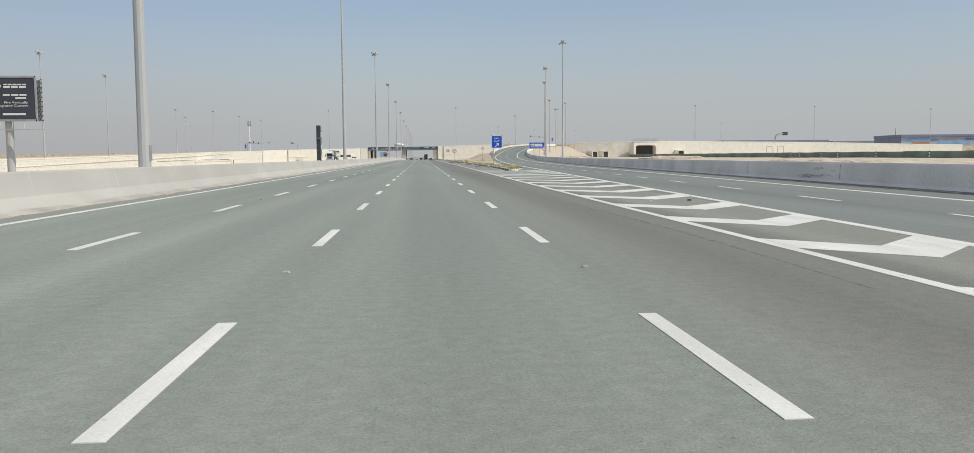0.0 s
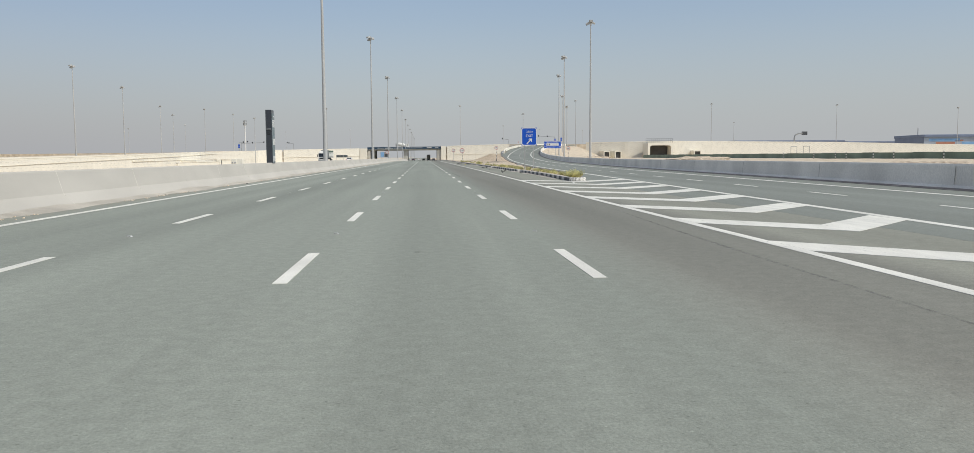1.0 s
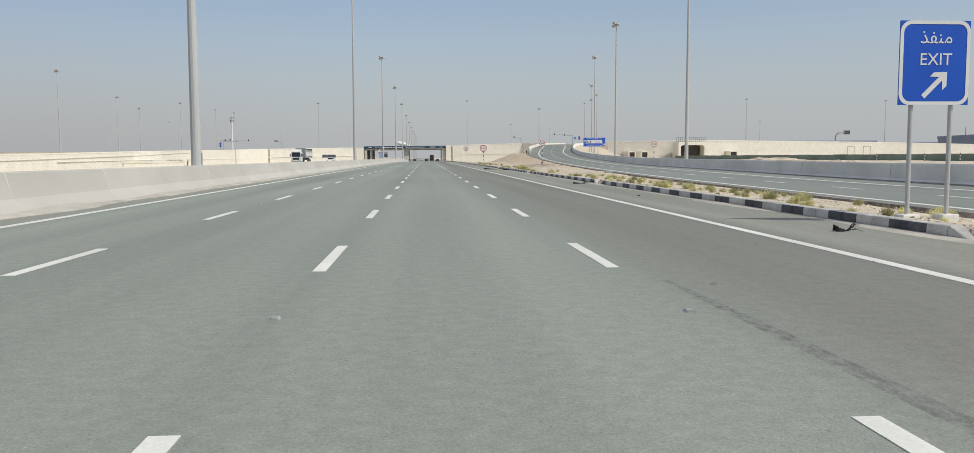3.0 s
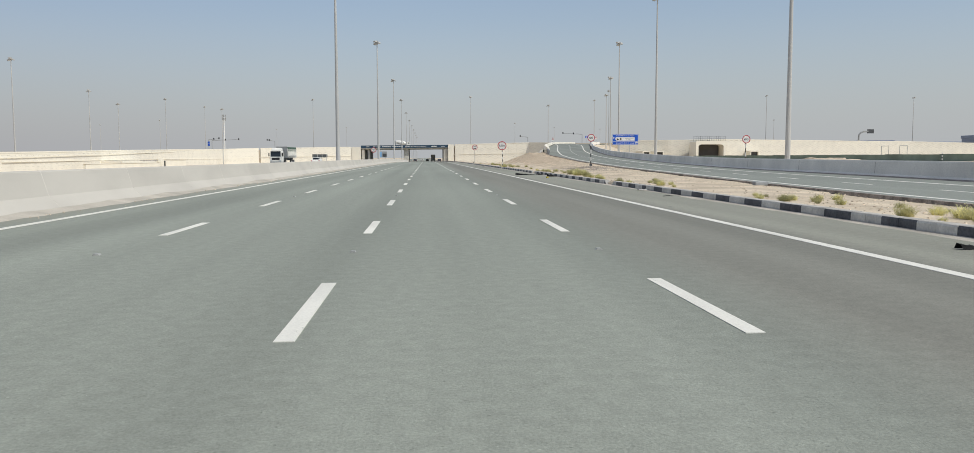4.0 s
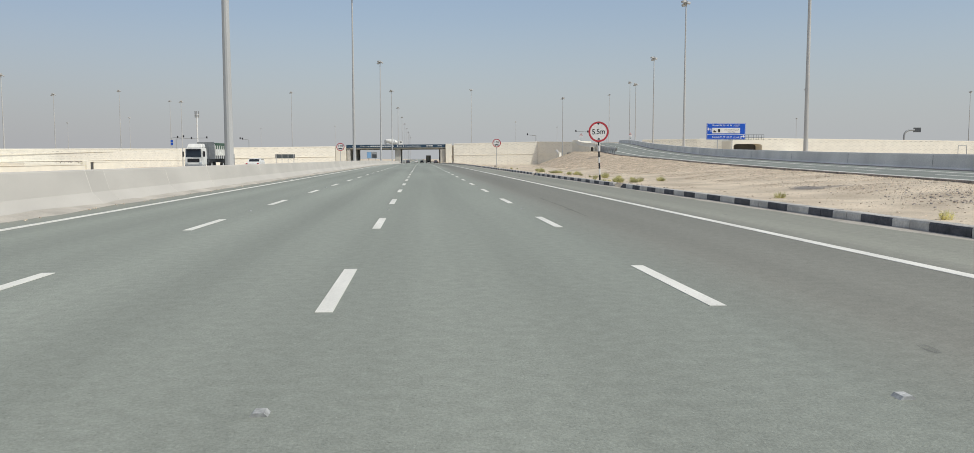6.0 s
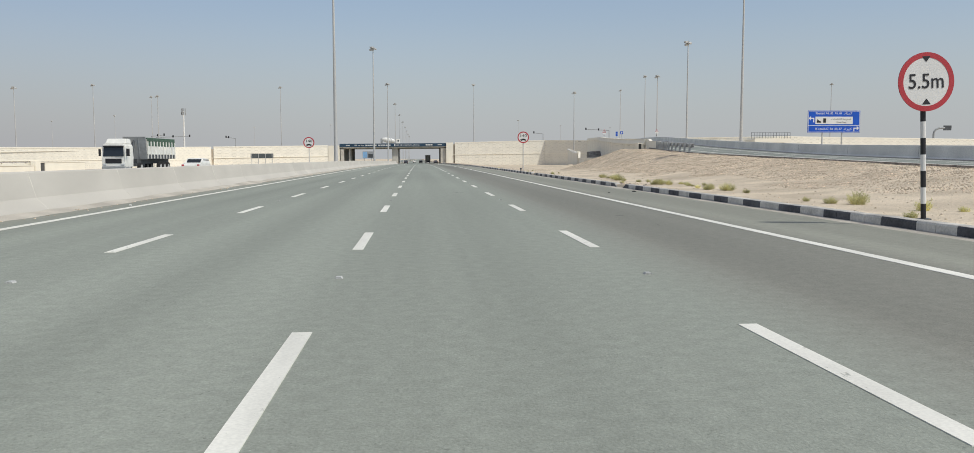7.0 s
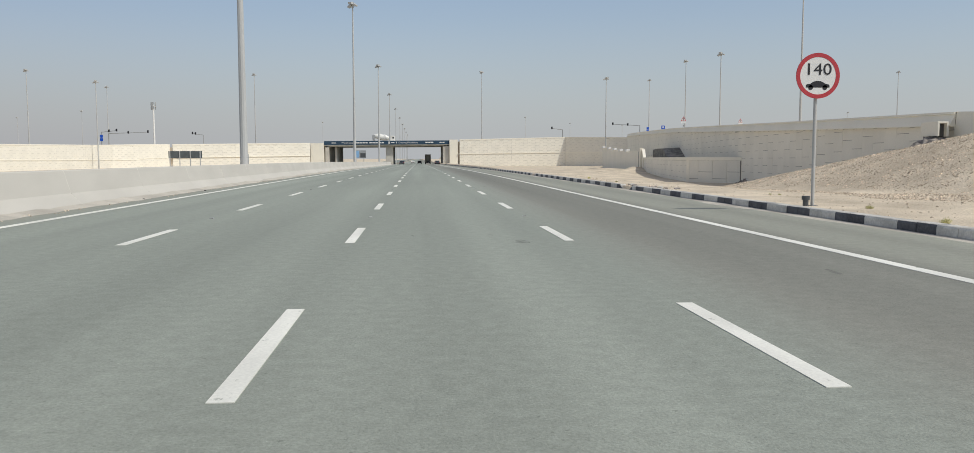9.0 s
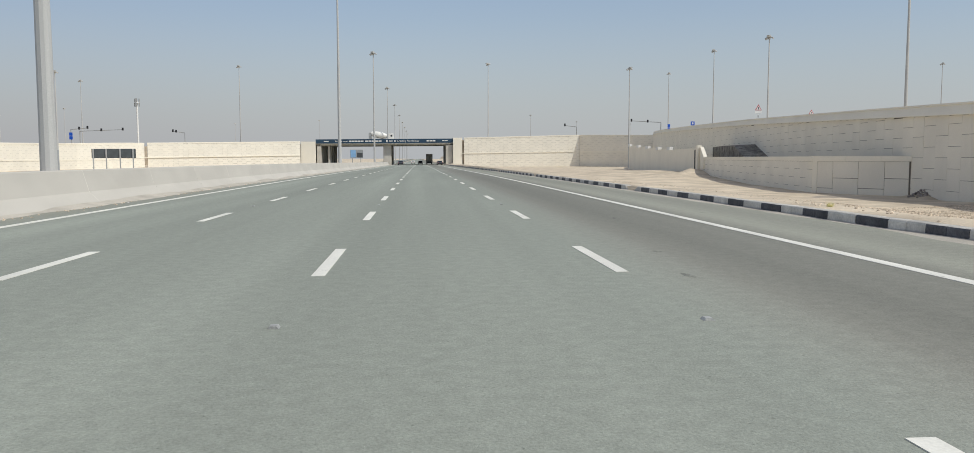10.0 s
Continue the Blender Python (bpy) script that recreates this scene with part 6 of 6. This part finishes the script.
tipper(pose(-33.2, 308.5, -0.03, rz=-3))
car(pose(-24.2, 307, -0.03), "car", "white estate car on the opposite carriageway", M_TRUCKWHITE, H=1.5, suv=True)
lorry(pose(3.9, 655, road_z(655)))
car(pose(0.2, 668, road_z(668)), "car", "dark car far ahead in the middle lane", M_CAR)
car(pose(-3.4, 730, road_z(730)), "car", "pale saloon far ahead", M_TRUCKWHITE)
car(pose(7.2, 618, road_z(618), rz=4), "car", "dark car stopped on the shoulder by the bridge", M_CAR, suv=True)
car(pose(-6.9, 610, road_z(610)), "car", "dark car far ahead in the fast lane", M_CAR)
mixer(pose(-15.5, 640, 7.85))

# ---- shrubs, stones and litter on the island ----


def shrub(seed, r, h, blades, dry=False):
    rng = random.Random(seed)
    e = thing("shrub", "", "shrub")
    v, f = [], []
    for k in range(blades):
        a = rng.uniform(0, 2 * math.pi)
        d = r * math.sqrt(rng.random()) * 0.9
        bx, by = math.cos(a) * d * 0.55, math.sin(a) * d * 0.55
        tx, ty = math.cos(a) * d * 1.1 + rng.gauss(0, 0.08 * r), math.sin(a) * d * 1.1 + rng.gauss(0, 0.08 * r)
        tz = h * rng.uniform(0.3, 1.15) * (1 - 0.45 * (d / r) ** 2)
        w = rng.uniform(0.004, 0.011)
        sx, sy = -math.sin(a + rng.uniform(-1, 1)) * w, math.cos(a + rng.uniform(-1, 1)) * w
        o = len(v)
        mx, my, mz = (bx + tx) / 2 + rng.gauss(0, 0.03), (by + ty) / 2 + rng.gauss(0, 0.03), tz * 0.6
        v += [(bx - sx, by - sy, -0.03), (bx + sx, by + sy, -0.03), (mx + sx, my + sy, mz), (mx - sx, my - sy, mz), (tx, ty, tz)]
        f += [(o, o + 1, o + 2, o + 3), (o + 3, o + 2, o + 4)]
        for j in range(2):
            o = len(v)
            u = rng.uniform(0.5, 1.0)
            px_, py_, pz_ = bx + (tx - bx) * u, by + (ty - by) * u, tz * u
            q = rng.uniform(0.02, 0.045)
            dx, dy, dz = rng.gauss(0, q), rng.gauss(0, q), abs(rng.gauss(0, q))
            v += [(px_, py_, pz_), (px_ + dx + 0.012, py_ + dy, pz_ + dz), (px_ + dx * 2, py_ + dy * 2, pz_ + dz * 1.6), (px_ + dx - 0.012, py_ + dy + 0.01, pz_ + dz)]
            f.append((o, o + 1, o + 2, o + 3))
    o = mesh_object("leaves", v, f, M_SHRUB)
    o.parent = e
    tw_ = bmesh.new()
    for k in range(5):
        a = rng.uniform(0, 6.28)
        bm_tube(tw_, (0, 0, -0.05), (math.cos(a) * r * 0.6, math.sin(a) * r * 0.6, h * 0.6), 0.008, 0.003, seg=5)
    part("twigs", tw_, M_TWIG, e)
    return e


protos = [tagged(shrub(1, 0.45, 0.46, 270), "low yellow-green desert shrub on the sand", group="shrubs on the island"),
          tagged(shrub(2, 0.6, 0.42, 620), "broad yellow-green desert shrub on the sand", group="shrubs on the island"),
          tagged(shrub(3, 0.27, 0.34, 110), "small sparse green tuft on the sand", group="shrubs on the island")]
rng = random.Random(11)
spots = [(8.95, 80.2, 1, 1.1), (9.0, 82.6, 0, 0.55), (9.2, 86.2, 0, 0.65), (9.3, 89.5, 0, 0.45), (9.25, 91.5, 0, 0.48), (8.75, 77.3, 2, 0.45)]
near_stretch = ((10.4, 210.7), (9.8, 201.5), (10.1, 184.6), (10.3, 183.7), (10.1, 182.1), (9.7, 180.0), (10.1, 180.0), (9.9, 177.8), (9.2, 174.6), (9.5, 174.3), (9.9, 174.3), (9.6, 172.4), (9.2, 170.6), (9.4, 170.4), (9.3, 169.5))
sign_stretch = ((10.3, 239.3), (10.4, 238.1), (10.9, 237.6), (9.1, 232.3), (11.2, 235.2), (11.9, 234.7), (9.1, 229.8), (9.3, 229.4), (10.2, 230.2), (9.3, 227.9), (9.2, 226.9), (11.2, 230.1), (10.8, 228.8), (10.1, 227.3), (12.2, 229.7), (10.8, 244.9), (10.9, 247.0), (10.5, 248.0))
gap_stretch = ((11.0, 268.9), (10.9, 266.9), (10.7, 264.4), (10.5, 262.7), (10.6, 261.7))
for x, y, r in (
        (8.95, 164.3, 0.29), (8.95, 164.0, 0.11), (9.1, 163.0, 0.2), (11.5, 167.0, 0.24), (10.3, 163.6, 0.19), (10.2, 162.1, 0.26), (9.7, 159.7, 0.32), (10.4, 160.5, 0.18), (9.7, 157.7, 0.14),
        (9.3, 196.9, 0.2), (9.4, 194.3, 0.33), (9.7, 193.9, 0.33), (10.5, 194.6, 0.38), (11.0, 194.5, 0.17), (9.5, 191.0, 0.16), (11.3, 193.0, 0.23), (11.5, 192.6, 0.16), (9.4, 188.9, 0.15), (11.0, 190.8, 0.18), (12.5, 192.2, 0.26), (10.1, 187.7, 0.25), (10.7, 187.7, 0.21)):
    spots.append((x, y, 2 if r < 0.18 else 0, r / (0.31 if r < 0.18 else 0.52)))
for x, y, r in (
        (9.4, 257.3, 0.19), (10.8, 259.4, 0.19), (11.3, 259.3, 0.17), (11.3, 257.9, 0.24), (10.2, 254.5, 0.26), (10.5, 254.5, 0.35), (10.9, 254.4, 0.26), (11.8, 255.4, 0.2), (11.7, 254.3, 0.17), (11.3, 252.8, 0.18), (11.2, 251.9, 0.13), (12.0, 252.7, 0.15), (10.7, 249.8, 0.17), (11.5, 250.6, 0.29), (10.8, 249.2, 0.11), (11.0, 248.9, 0.15)):
    spots.append((x, y, 2 if r < 0.18 else 0, r / (0.31 if r < 0.18 else 0.52)))
for x, y in near_stretch + sign_stretch + gap_stretch:
    big = 177 < y < 188
    spots.append((x, y, rng.choice((0, 2, 2)) if not big else 0, rng.uniform(0.75, 1.05) if big else rng.uniform(0.45, 0.9)))
for k in range(260):
    y = rng.uniform(92, 330) if k < 150 else rng.uniform(92, 166)
    if (y > 275 and rng.random() < 0.88) or 150 < y < 275:
        continue
    wide = max(0.4, min(ramp_left(y) - 9.6, 3.0))
    spots.append((9.05 + wide * rng.random() ** 1.5, y, rng.choice((0, 2, 2, 2)), rng.uniform(0.3, 0.75) * (0.6 if y > 283 else 1)))
used = set()
for x, y, i, s in spots:
    m = Matrix.Translation((x, y, soil(x, y) - 0.02)) @ Matrix.Rotation(rng.uniform(0, 6.28), 4, "Z") @ Matrix.Diagonal((s, s, s * rng.uniform(0.8, 1.1), 1))
    if i not in used:
        used.add(i)
        protos[i].matrix_basis = m
    else:
        c = copy_thing(protos[i], Matrix.Identity(4))
        c.matrix_basis = m


def stones(name, count, where, size, mat, label, seed, power=2.4, height=soil):
    """Loose stones strewn over the ground, one mesh."""
    rng = random.Random(seed)
    spots = [p for p in (where(rng) for k in range(count)) if p is not None]
    n = len(spots)
    gen = np.random.default_rng(seed)
    xy = np.array(spots)
    s = size[0] + (size[1] - size[0]) * gen.random(n) ** power
    s *= 0.5 + 0.5 * np.clip((xy[:, 1] - 190) / 80, 0, 1) if name == "bank_rubble" else 1.0
    z = np.array([height(x, y) for x, y in spots]) - s * 0.28
    turn = gen.uniform(0, 2 * np.pi, n)
    quarter = np.arange(4) * np.pi / 2
    ring = []
    for level, spread in ((0.0, 1.0), (0.75, 0.68)):
        a = turn[:, None] + quarter + gen.uniform(-0.45, 0.45, (n, 4))
        r = s[:, None] * spread * gen.uniform(0.65, 1.3, (n, 4))
        h = s[:, None] * level * gen.uniform(0.5, 1.35, (n, 4))
        ring.append(np.stack([xy[:, :1] + r * np.cos(a), xy[:, 1:] + r * np.sin(a), z[:, None] + h], 2))
    verts = np.concatenate(ring, 1).reshape(-1, 3)
    quads = np.array([(0, 1, 5, 4), (1, 2, 6, 5), (2, 3, 7, 6), (3, 0, 4, 7), (4, 5, 6, 7)])
    faces = (np.arange(n)[:, None, None] * 8 + quads).reshape(-1, 4)
    me = bpy.data.meshes.new(name)
    me.vertices.add(len(verts))
    me.vertices.foreach_set("co", verts.ravel())
    me.loops.add(faces.size)
    me.loops.foreach_set("vertex_index", faces.ravel().astype(np.int32))
    me.polygons.add(len(faces))
    me.polygons.foreach_set("loop_start", np.arange(0, faces.size, 4, dtype=np.int32))
    me.materials.append(mat)
    me.update(calc_edges=True)
    me.validate()
    return tagged(new(name, me), label, "stones", kind="stuff")


def on_bank(r):
    y = 150 + 202 * r.random() ** 0.6
    if y < 245 and r.random() < lerp(0.9, 0.2, (y - 180) / 65):
        return None
    a, b = KERB + lerp(1.5, 4.5, (y - 120) / 110), ramp_left(y) - 0.3
    x = a + (b - a) * r.random() ** 0.9
    sparse = lerp(0.8, -0.15, (x - a) / max(0.5, 0.28 * (b - a)))
    return (x, y) if x < b and noise.noise((x * 0.3, y * 0.2, 5)) > sparse - 0.45 else None


def behind_kerb(r):
    y = r.choice(GAPS[:8]) + r.gauss(-1.5, 2.5)
    return (8.78 + abs(r.gauss(0, 0.35)), y)


def on_flat(r):
    y = r.uniform(80, 360)
    return (r.uniform(8.9, min(ramp_left(y) - 0.2, 20)), y)


def near_post(r):
    y = r.gauss(201.5, 4.5)
    return (r.gauss(14.6, 1.0), y)


stones("bank_rubble", 140000, on_bank, (0.02, 0.062), M_STONE, "pale broken rubble strewn over the sloping bank", 3, 2.6)
stones("kerb_crumbs", 1500, behind_kerb, (0.02, 0.08), M_STONE, "pale broken crumbs along the back of the kerb", 8)
stones("kerb_crumbs", 600, behind_kerb, (0.02, 0.1), M_DARKGRAVEL, "grey broken crumbs of asphalt along the back of the kerb", 18)
stones("earth_blocks", 420, lambda r: (lambda u: (84 + 28 * u + r.gauss(0, 1.6), 298 + 54 * u + r.gauss(0, 2.5)))(r.random()), (0.25, 0.95), M_STONE, "pale broken earth blocks heaped beyond the ramp", 12)
def on_back_ledge(r):
    return (r.uniform(-98.6, -97.3), r.gauss(427, 4))


stones("bank_pebbles", 14000, on_flat, (0.012, 0.05), M_STONE, "small pale pebbles on the sand", 4)
stones("barrier_crumbs", 2600, lambda r: (-10.05 + abs(r.gauss(0, 0.2)), r.uniform(0, 400)), (0.008, 0.045), M_STONE, "pale crumbs of concrete and grit along the barrier foot", 41, 3.0, lambda x, y: road_z(y) + 0.004)
stones("inlet_rubble", 160, lambda r: (r.gauss(33.8, 0.5), r.gauss(362.6, 0.6)), (0.05, 0.2), M_DARKGRAVEL, "dark broken rubble heaped at the foot of the inlet wall", 52)
stones("ledge_rubble", 220, on_back_ledge, (0.12, 0.4), M_DARKGRAVEL, "dark broken rubble heaped on the ledge of the far wall", 31, height=lambda x, y: 0.62)
stones("dark_gravel_patch", 2200, near_post, (0.02, 0.06), M_DARKGRAVEL, "dark loose gravel round the sign post", 6)
stones("outlet_rubble", 420, lambda r: (r.gauss(27.0, 0.6), r.gauss(321.2, 1.4)), (0.1, 0.36), M_DARKGRAVEL, "dark broken rocks below the drain outlet", 7)


def shred(place, length, turn, seed, label):
    """A torn strip of truck tyre with frayed cords."""
    e = thing("tyre_shred", label, "tyre scrap", pose(*place, rz=turn))
    rng = random.Random(seed)
    bm = bmesh.new()
    n = 18
    rows = []
    for k in range(n + 1):
        t = k / n
        hgt = 0.15 * (1 - t) ** 1.8 + 0.02
        y = 0.1 * math.sin(t * 5 + seed)
        curl = 0.05 + 0.1 * (1 - t)
        rows.append([bm.verts.new((length * t, y - curl, 0.005)), bm.verts.new((length * t, y - curl * 0.4, hgt * 0.8)), bm.verts.new((length * t, y + curl * 0.5, hgt + rng.uniform(-0.02, 0.02))), bm.verts.new((length * t, y + curl, 0.01))])
    for a, b in zip(rows, rows[1:]):
        for j in range(3):
            bm.faces.new((a[j], b[j], b[j + 1], a[j + 1]))
    bmesh.ops.solidify(bm, geom=list(bm.faces), thickness=0.02)
    part("tread", bm, M_RUBBER, e)
    for k in range(9):
        bm = bmesh.new()
        x = length * rng.uniform(0.75, 1.0)
        p = Vector((x, 0, 0.03))
        d = Vector((rng.uniform(0.1, 0.5), rng.uniform(-0.25, 0.25), rng.uniform(0.0, 0.3)))
        bm_tube(bm, p, p + d * 0.6, 0.012, 0.009, seg=5)
        bm_tube(bm, p + d * 0.6, p + d + Vector((0.1, 0, -0.08)), 0.009, 0.004, seg=5)
        part("cord", bm, M_RUBBER, e)
    return e


shred((6.35, 187.9, 0.0), 2.1, 1, 1, "black torn tyre tread lying on the shoulder")
shred((8.0, 181.8, 0.01), 1.3, 24, 2, "black torn tyre scrap lying against the kerb")
shred((7.15, 107.6, 0.0), 0.7, 0, 3, "small black tyre scrap on the shoulder").scale = (0.42, 0.42, 0.8)
shred((7.3, 135.6, 0.0), 0.9, 2, 4, "small black tyre scrap on the shoulder").scale = (0.7, 0.7, 0.6)
cup = thing("plastic_cup", "crushed yellow plastic cup on the shoulder", "cup", pose(7.30, 177.86, 0.05, rz=35))
part("cup_body", tubes(((0, 0, 0), (0.14, 0, 0.02), 0.05, 0.038)), M_YELLOW, cup)
part("cup_rim", tubes(((-0.012, 0, 0), (0.0, 0, 0), 0.056)), M_YELLOW, cup)
rng = random.Random(33)
for k in range(16):
    x, y = 8.95 + abs(rng.gauss(0, 0.55)), rng.gauss(313.6, 1.5)
    n = rng.choice((4, 5, 5, 6))
    size, thick = rng.uniform(0.07, 0.19), rng.uniform(0.04, 0.08)
    bm = bmesh.new()
    rims = []
    for z, spread in ((0, 1.0), (thick, 0.93)):
        rims.append([bm.verts.new((size * spread * (0.8 + 0.35 * math.sin(2.3 * j + k)) * math.cos(2 * math.pi * j / n), size * spread * 0.8 * math.sin(2 * math.pi * j / n), z)) for j in range(n)])
    bm.faces.new(list(reversed(rims[0])))
    bm.faces.new(rims[1])
    for j in range(n):
        bm.faces.new((rims[0][j], rims[0][(j + 1) % n], rims[1][(j + 1) % n], rims[1][j]))
    me = bpy.data.meshes.new("asphalt_chunk")
    bm.to_mesh(me)
    bm.free()
    me.materials.append(M_DARKGRAVEL if k % 3 else M_CONC)
    slab = tagged(new("asphalt_chunk", me), "dark broken chunk of asphalt by the kerb gap" if k % 3 else "pale broken chunk of concrete by the kerb gap", "rubble", "broken chunks by the kerb gap")
    slab.matrix_basis = pose(x, y, soil(x, y) - 0.015, rng.uniform(-9, 9), rng.uniform(-9, 9), rng.uniform(0, 360))
block = thing("concrete_block", "grey broken concrete block at the ramp's edge", "block", pose(14.95, 161.6, soil(14.95, 161.6) - 0.03, rz=8))
part("block_body", boxes((-0.32, 0.34, -0.16, 0.15, 0, 0.2), bevel=0.035), M_GREY, block)
part("broken_end", boxes((0.325, 0.46, -0.12, 0.1, 0.02, 0.13), bevel=0.05), M_GREY, block)
paper = bmesh.new()
gen = random.Random(5)
grid = [[paper.verts.new((-0.2 + 0.08 * i + gen.uniform(-0.02, 0.02), -0.14 + 0.07 * j + gen.uniform(-0.02, 0.02), gen.uniform(0.015, 0.07))) for j in range(5)] for i in range(6)]
for i in range(5):
    for j in range(4):
        paper.faces.new((grid[i][j], grid[i + 1][j], grid[i + 1][j + 1], grid[i][j + 1]))
bmesh.ops.solidify(paper, geom=list(paper.faces), thickness=0.008)
sheet = thing("paper_litter", "flattened crumpled white paper by the kerb", "litter", pose(8.3, 157.5, road_z(157.5)))
part("crumpled_sheet", paper, M_WHITE, sheet)
stick = thing("stick", "thin dark bent stick lying by the kerb", "stick", pose(7.7, 152.4, road_z(152.4) + 0.008))
part("stick_body", tubes(((0, 0, 0), (0.2, 0.05, 0.015), 0.012), ((0.2, 0.05, 0.015), (0.37, 0.02, 0.0), 0.012, 0.007)), M_RUBBER, stick)
rng = random.Random(21)
scraps = [(6.78, 248.8, 0.05, False), (8.05, 249.85, 0.09, False)]
for k in range(26):
    y = rng.uniform(20, 340)
    x = rng.choice((rng.uniform(6.2, 8.2), rng.uniform(-10.0, -9.3), rng.uniform(6.2, 8.2)))
    if x < 0 or y < 150:
        scraps.append((x, y, rng.uniform(0.03, 0.075), k % 3 == 0))
for x, y, s, white in scraps:
    bm = bmesh.new()
    bmesh.ops.create_icosphere(bm, subdivisions=1, radius=s)
    for v in bm.verts:
        v.co = Vector((v.co.x * rng.uniform(0.7, 1.4), v.co.y * rng.uniform(0.6, 1.2), max(0, v.co.z * 0.45 + s * 0.15)))
    me = bpy.data.meshes.new("litter")
    bm.to_mesh(me)
    bm.free()
    me.materials.append(M_WHITE if white else M_RUBBER)
    o = tagged(new("litter", me), "crumpled white scrap on the road edge" if white else "small dark scrap on the road edge", "litter", "scraps on the road edge")
    o.location = (x, y, road_z(y) + 0.003)


def mark(points, width, label, mat=M_SKID):
    """A thin dark film left on the road by tyres or oil."""
    v, f = [], []
    for k, (x, y) in enumerate(points):
        w = width * (0.3 + 0.7 * math.sin(math.pi * (k + 0.5) / len(points)))
        v += [(x - w / 2, y, road_z(y) + 0.004), (x + w / 2, y, road_z(y) + 0.004)]
    for k in range(len(points) - 1):
        f.append((2 * k, 2 * k + 1, 2 * k + 3, 2 * k + 2))
    ob = mesh_object("road_stain", v, f, mat)
    return structure(ob, label, "stain")


def curve_pts(x0, y0, x1, y1, bend, n=12):
    return [(x0 + (x1 - x0) * t + bend * math.sin(math.pi * t), y0 + (y1 - y0) * t) for t in (k / n for k in range(n + 1))]


mark(curve_pts(2.52, 89.0, 2.35, 102.0, 0.06), 0.2, "dark skid mark in the slow lane")
mark(curve_pts(4.6, 8.0, 4.25, 24.0, 0.2), 0.1, "dark skid mark in the slow lane")
mark(curve_pts(4.4, 36.0, 4.9, 52.0, -0.1), 0.08, "thin dark tyre mark in the slow lane")
mark(curve_pts(3.2, 205.0, 3.4, 216.0, 0.05), 0.08, "thin dark tyre mark in the slow lane")
rng = random.Random(5)
for x, y, r in ((0.15, 85.6, 0.15), (-0.4, 84.4, 0.09), (1.05, 69.5, 0.1), (-0.6, 72, 0.12), (0.9, 250.0, 0.18), (4.1, 236, 0.12), (1.2, 292, 0.16)):
    n = 14
    v = [(x, y, road_z(y) + 0.004)] + [(x + r * rng.uniform(0.6, 1.2) * math.cos(2 * math.pi * k / n), y + 1.6 * r * rng.uniform(0.6, 1.2) * math.sin(2 * math.pi * k / n), road_z(y) + 0.004) for k in range(n)]
    structure(mesh_object("road_stain", v, [(0, 1 + k, 1 + (k + 1) % n) for k in range(n)], M_SKID), "dark oil spot on the lane", "stain")
# small dark flecks and scuffs of the slow lane
rng = random.Random(31)
for k in range(60):
    x, y = rng.choice((rng.uniform(2.3, 5.4), rng.uniform(5.8, 8.0), rng.uniform(-1.2, 5.4))), rng.uniform(12, 335)
    lead, wide = rng.uniform(0.1, 0.5), rng.uniform(0.04, 0.16)
    mark(curve_pts(x, y, x + rng.uniform(-0.08, 0.08), y + lead, rng.uniform(-0.05, 0.05), 5), wide, "small dark scuff on the asphalt")
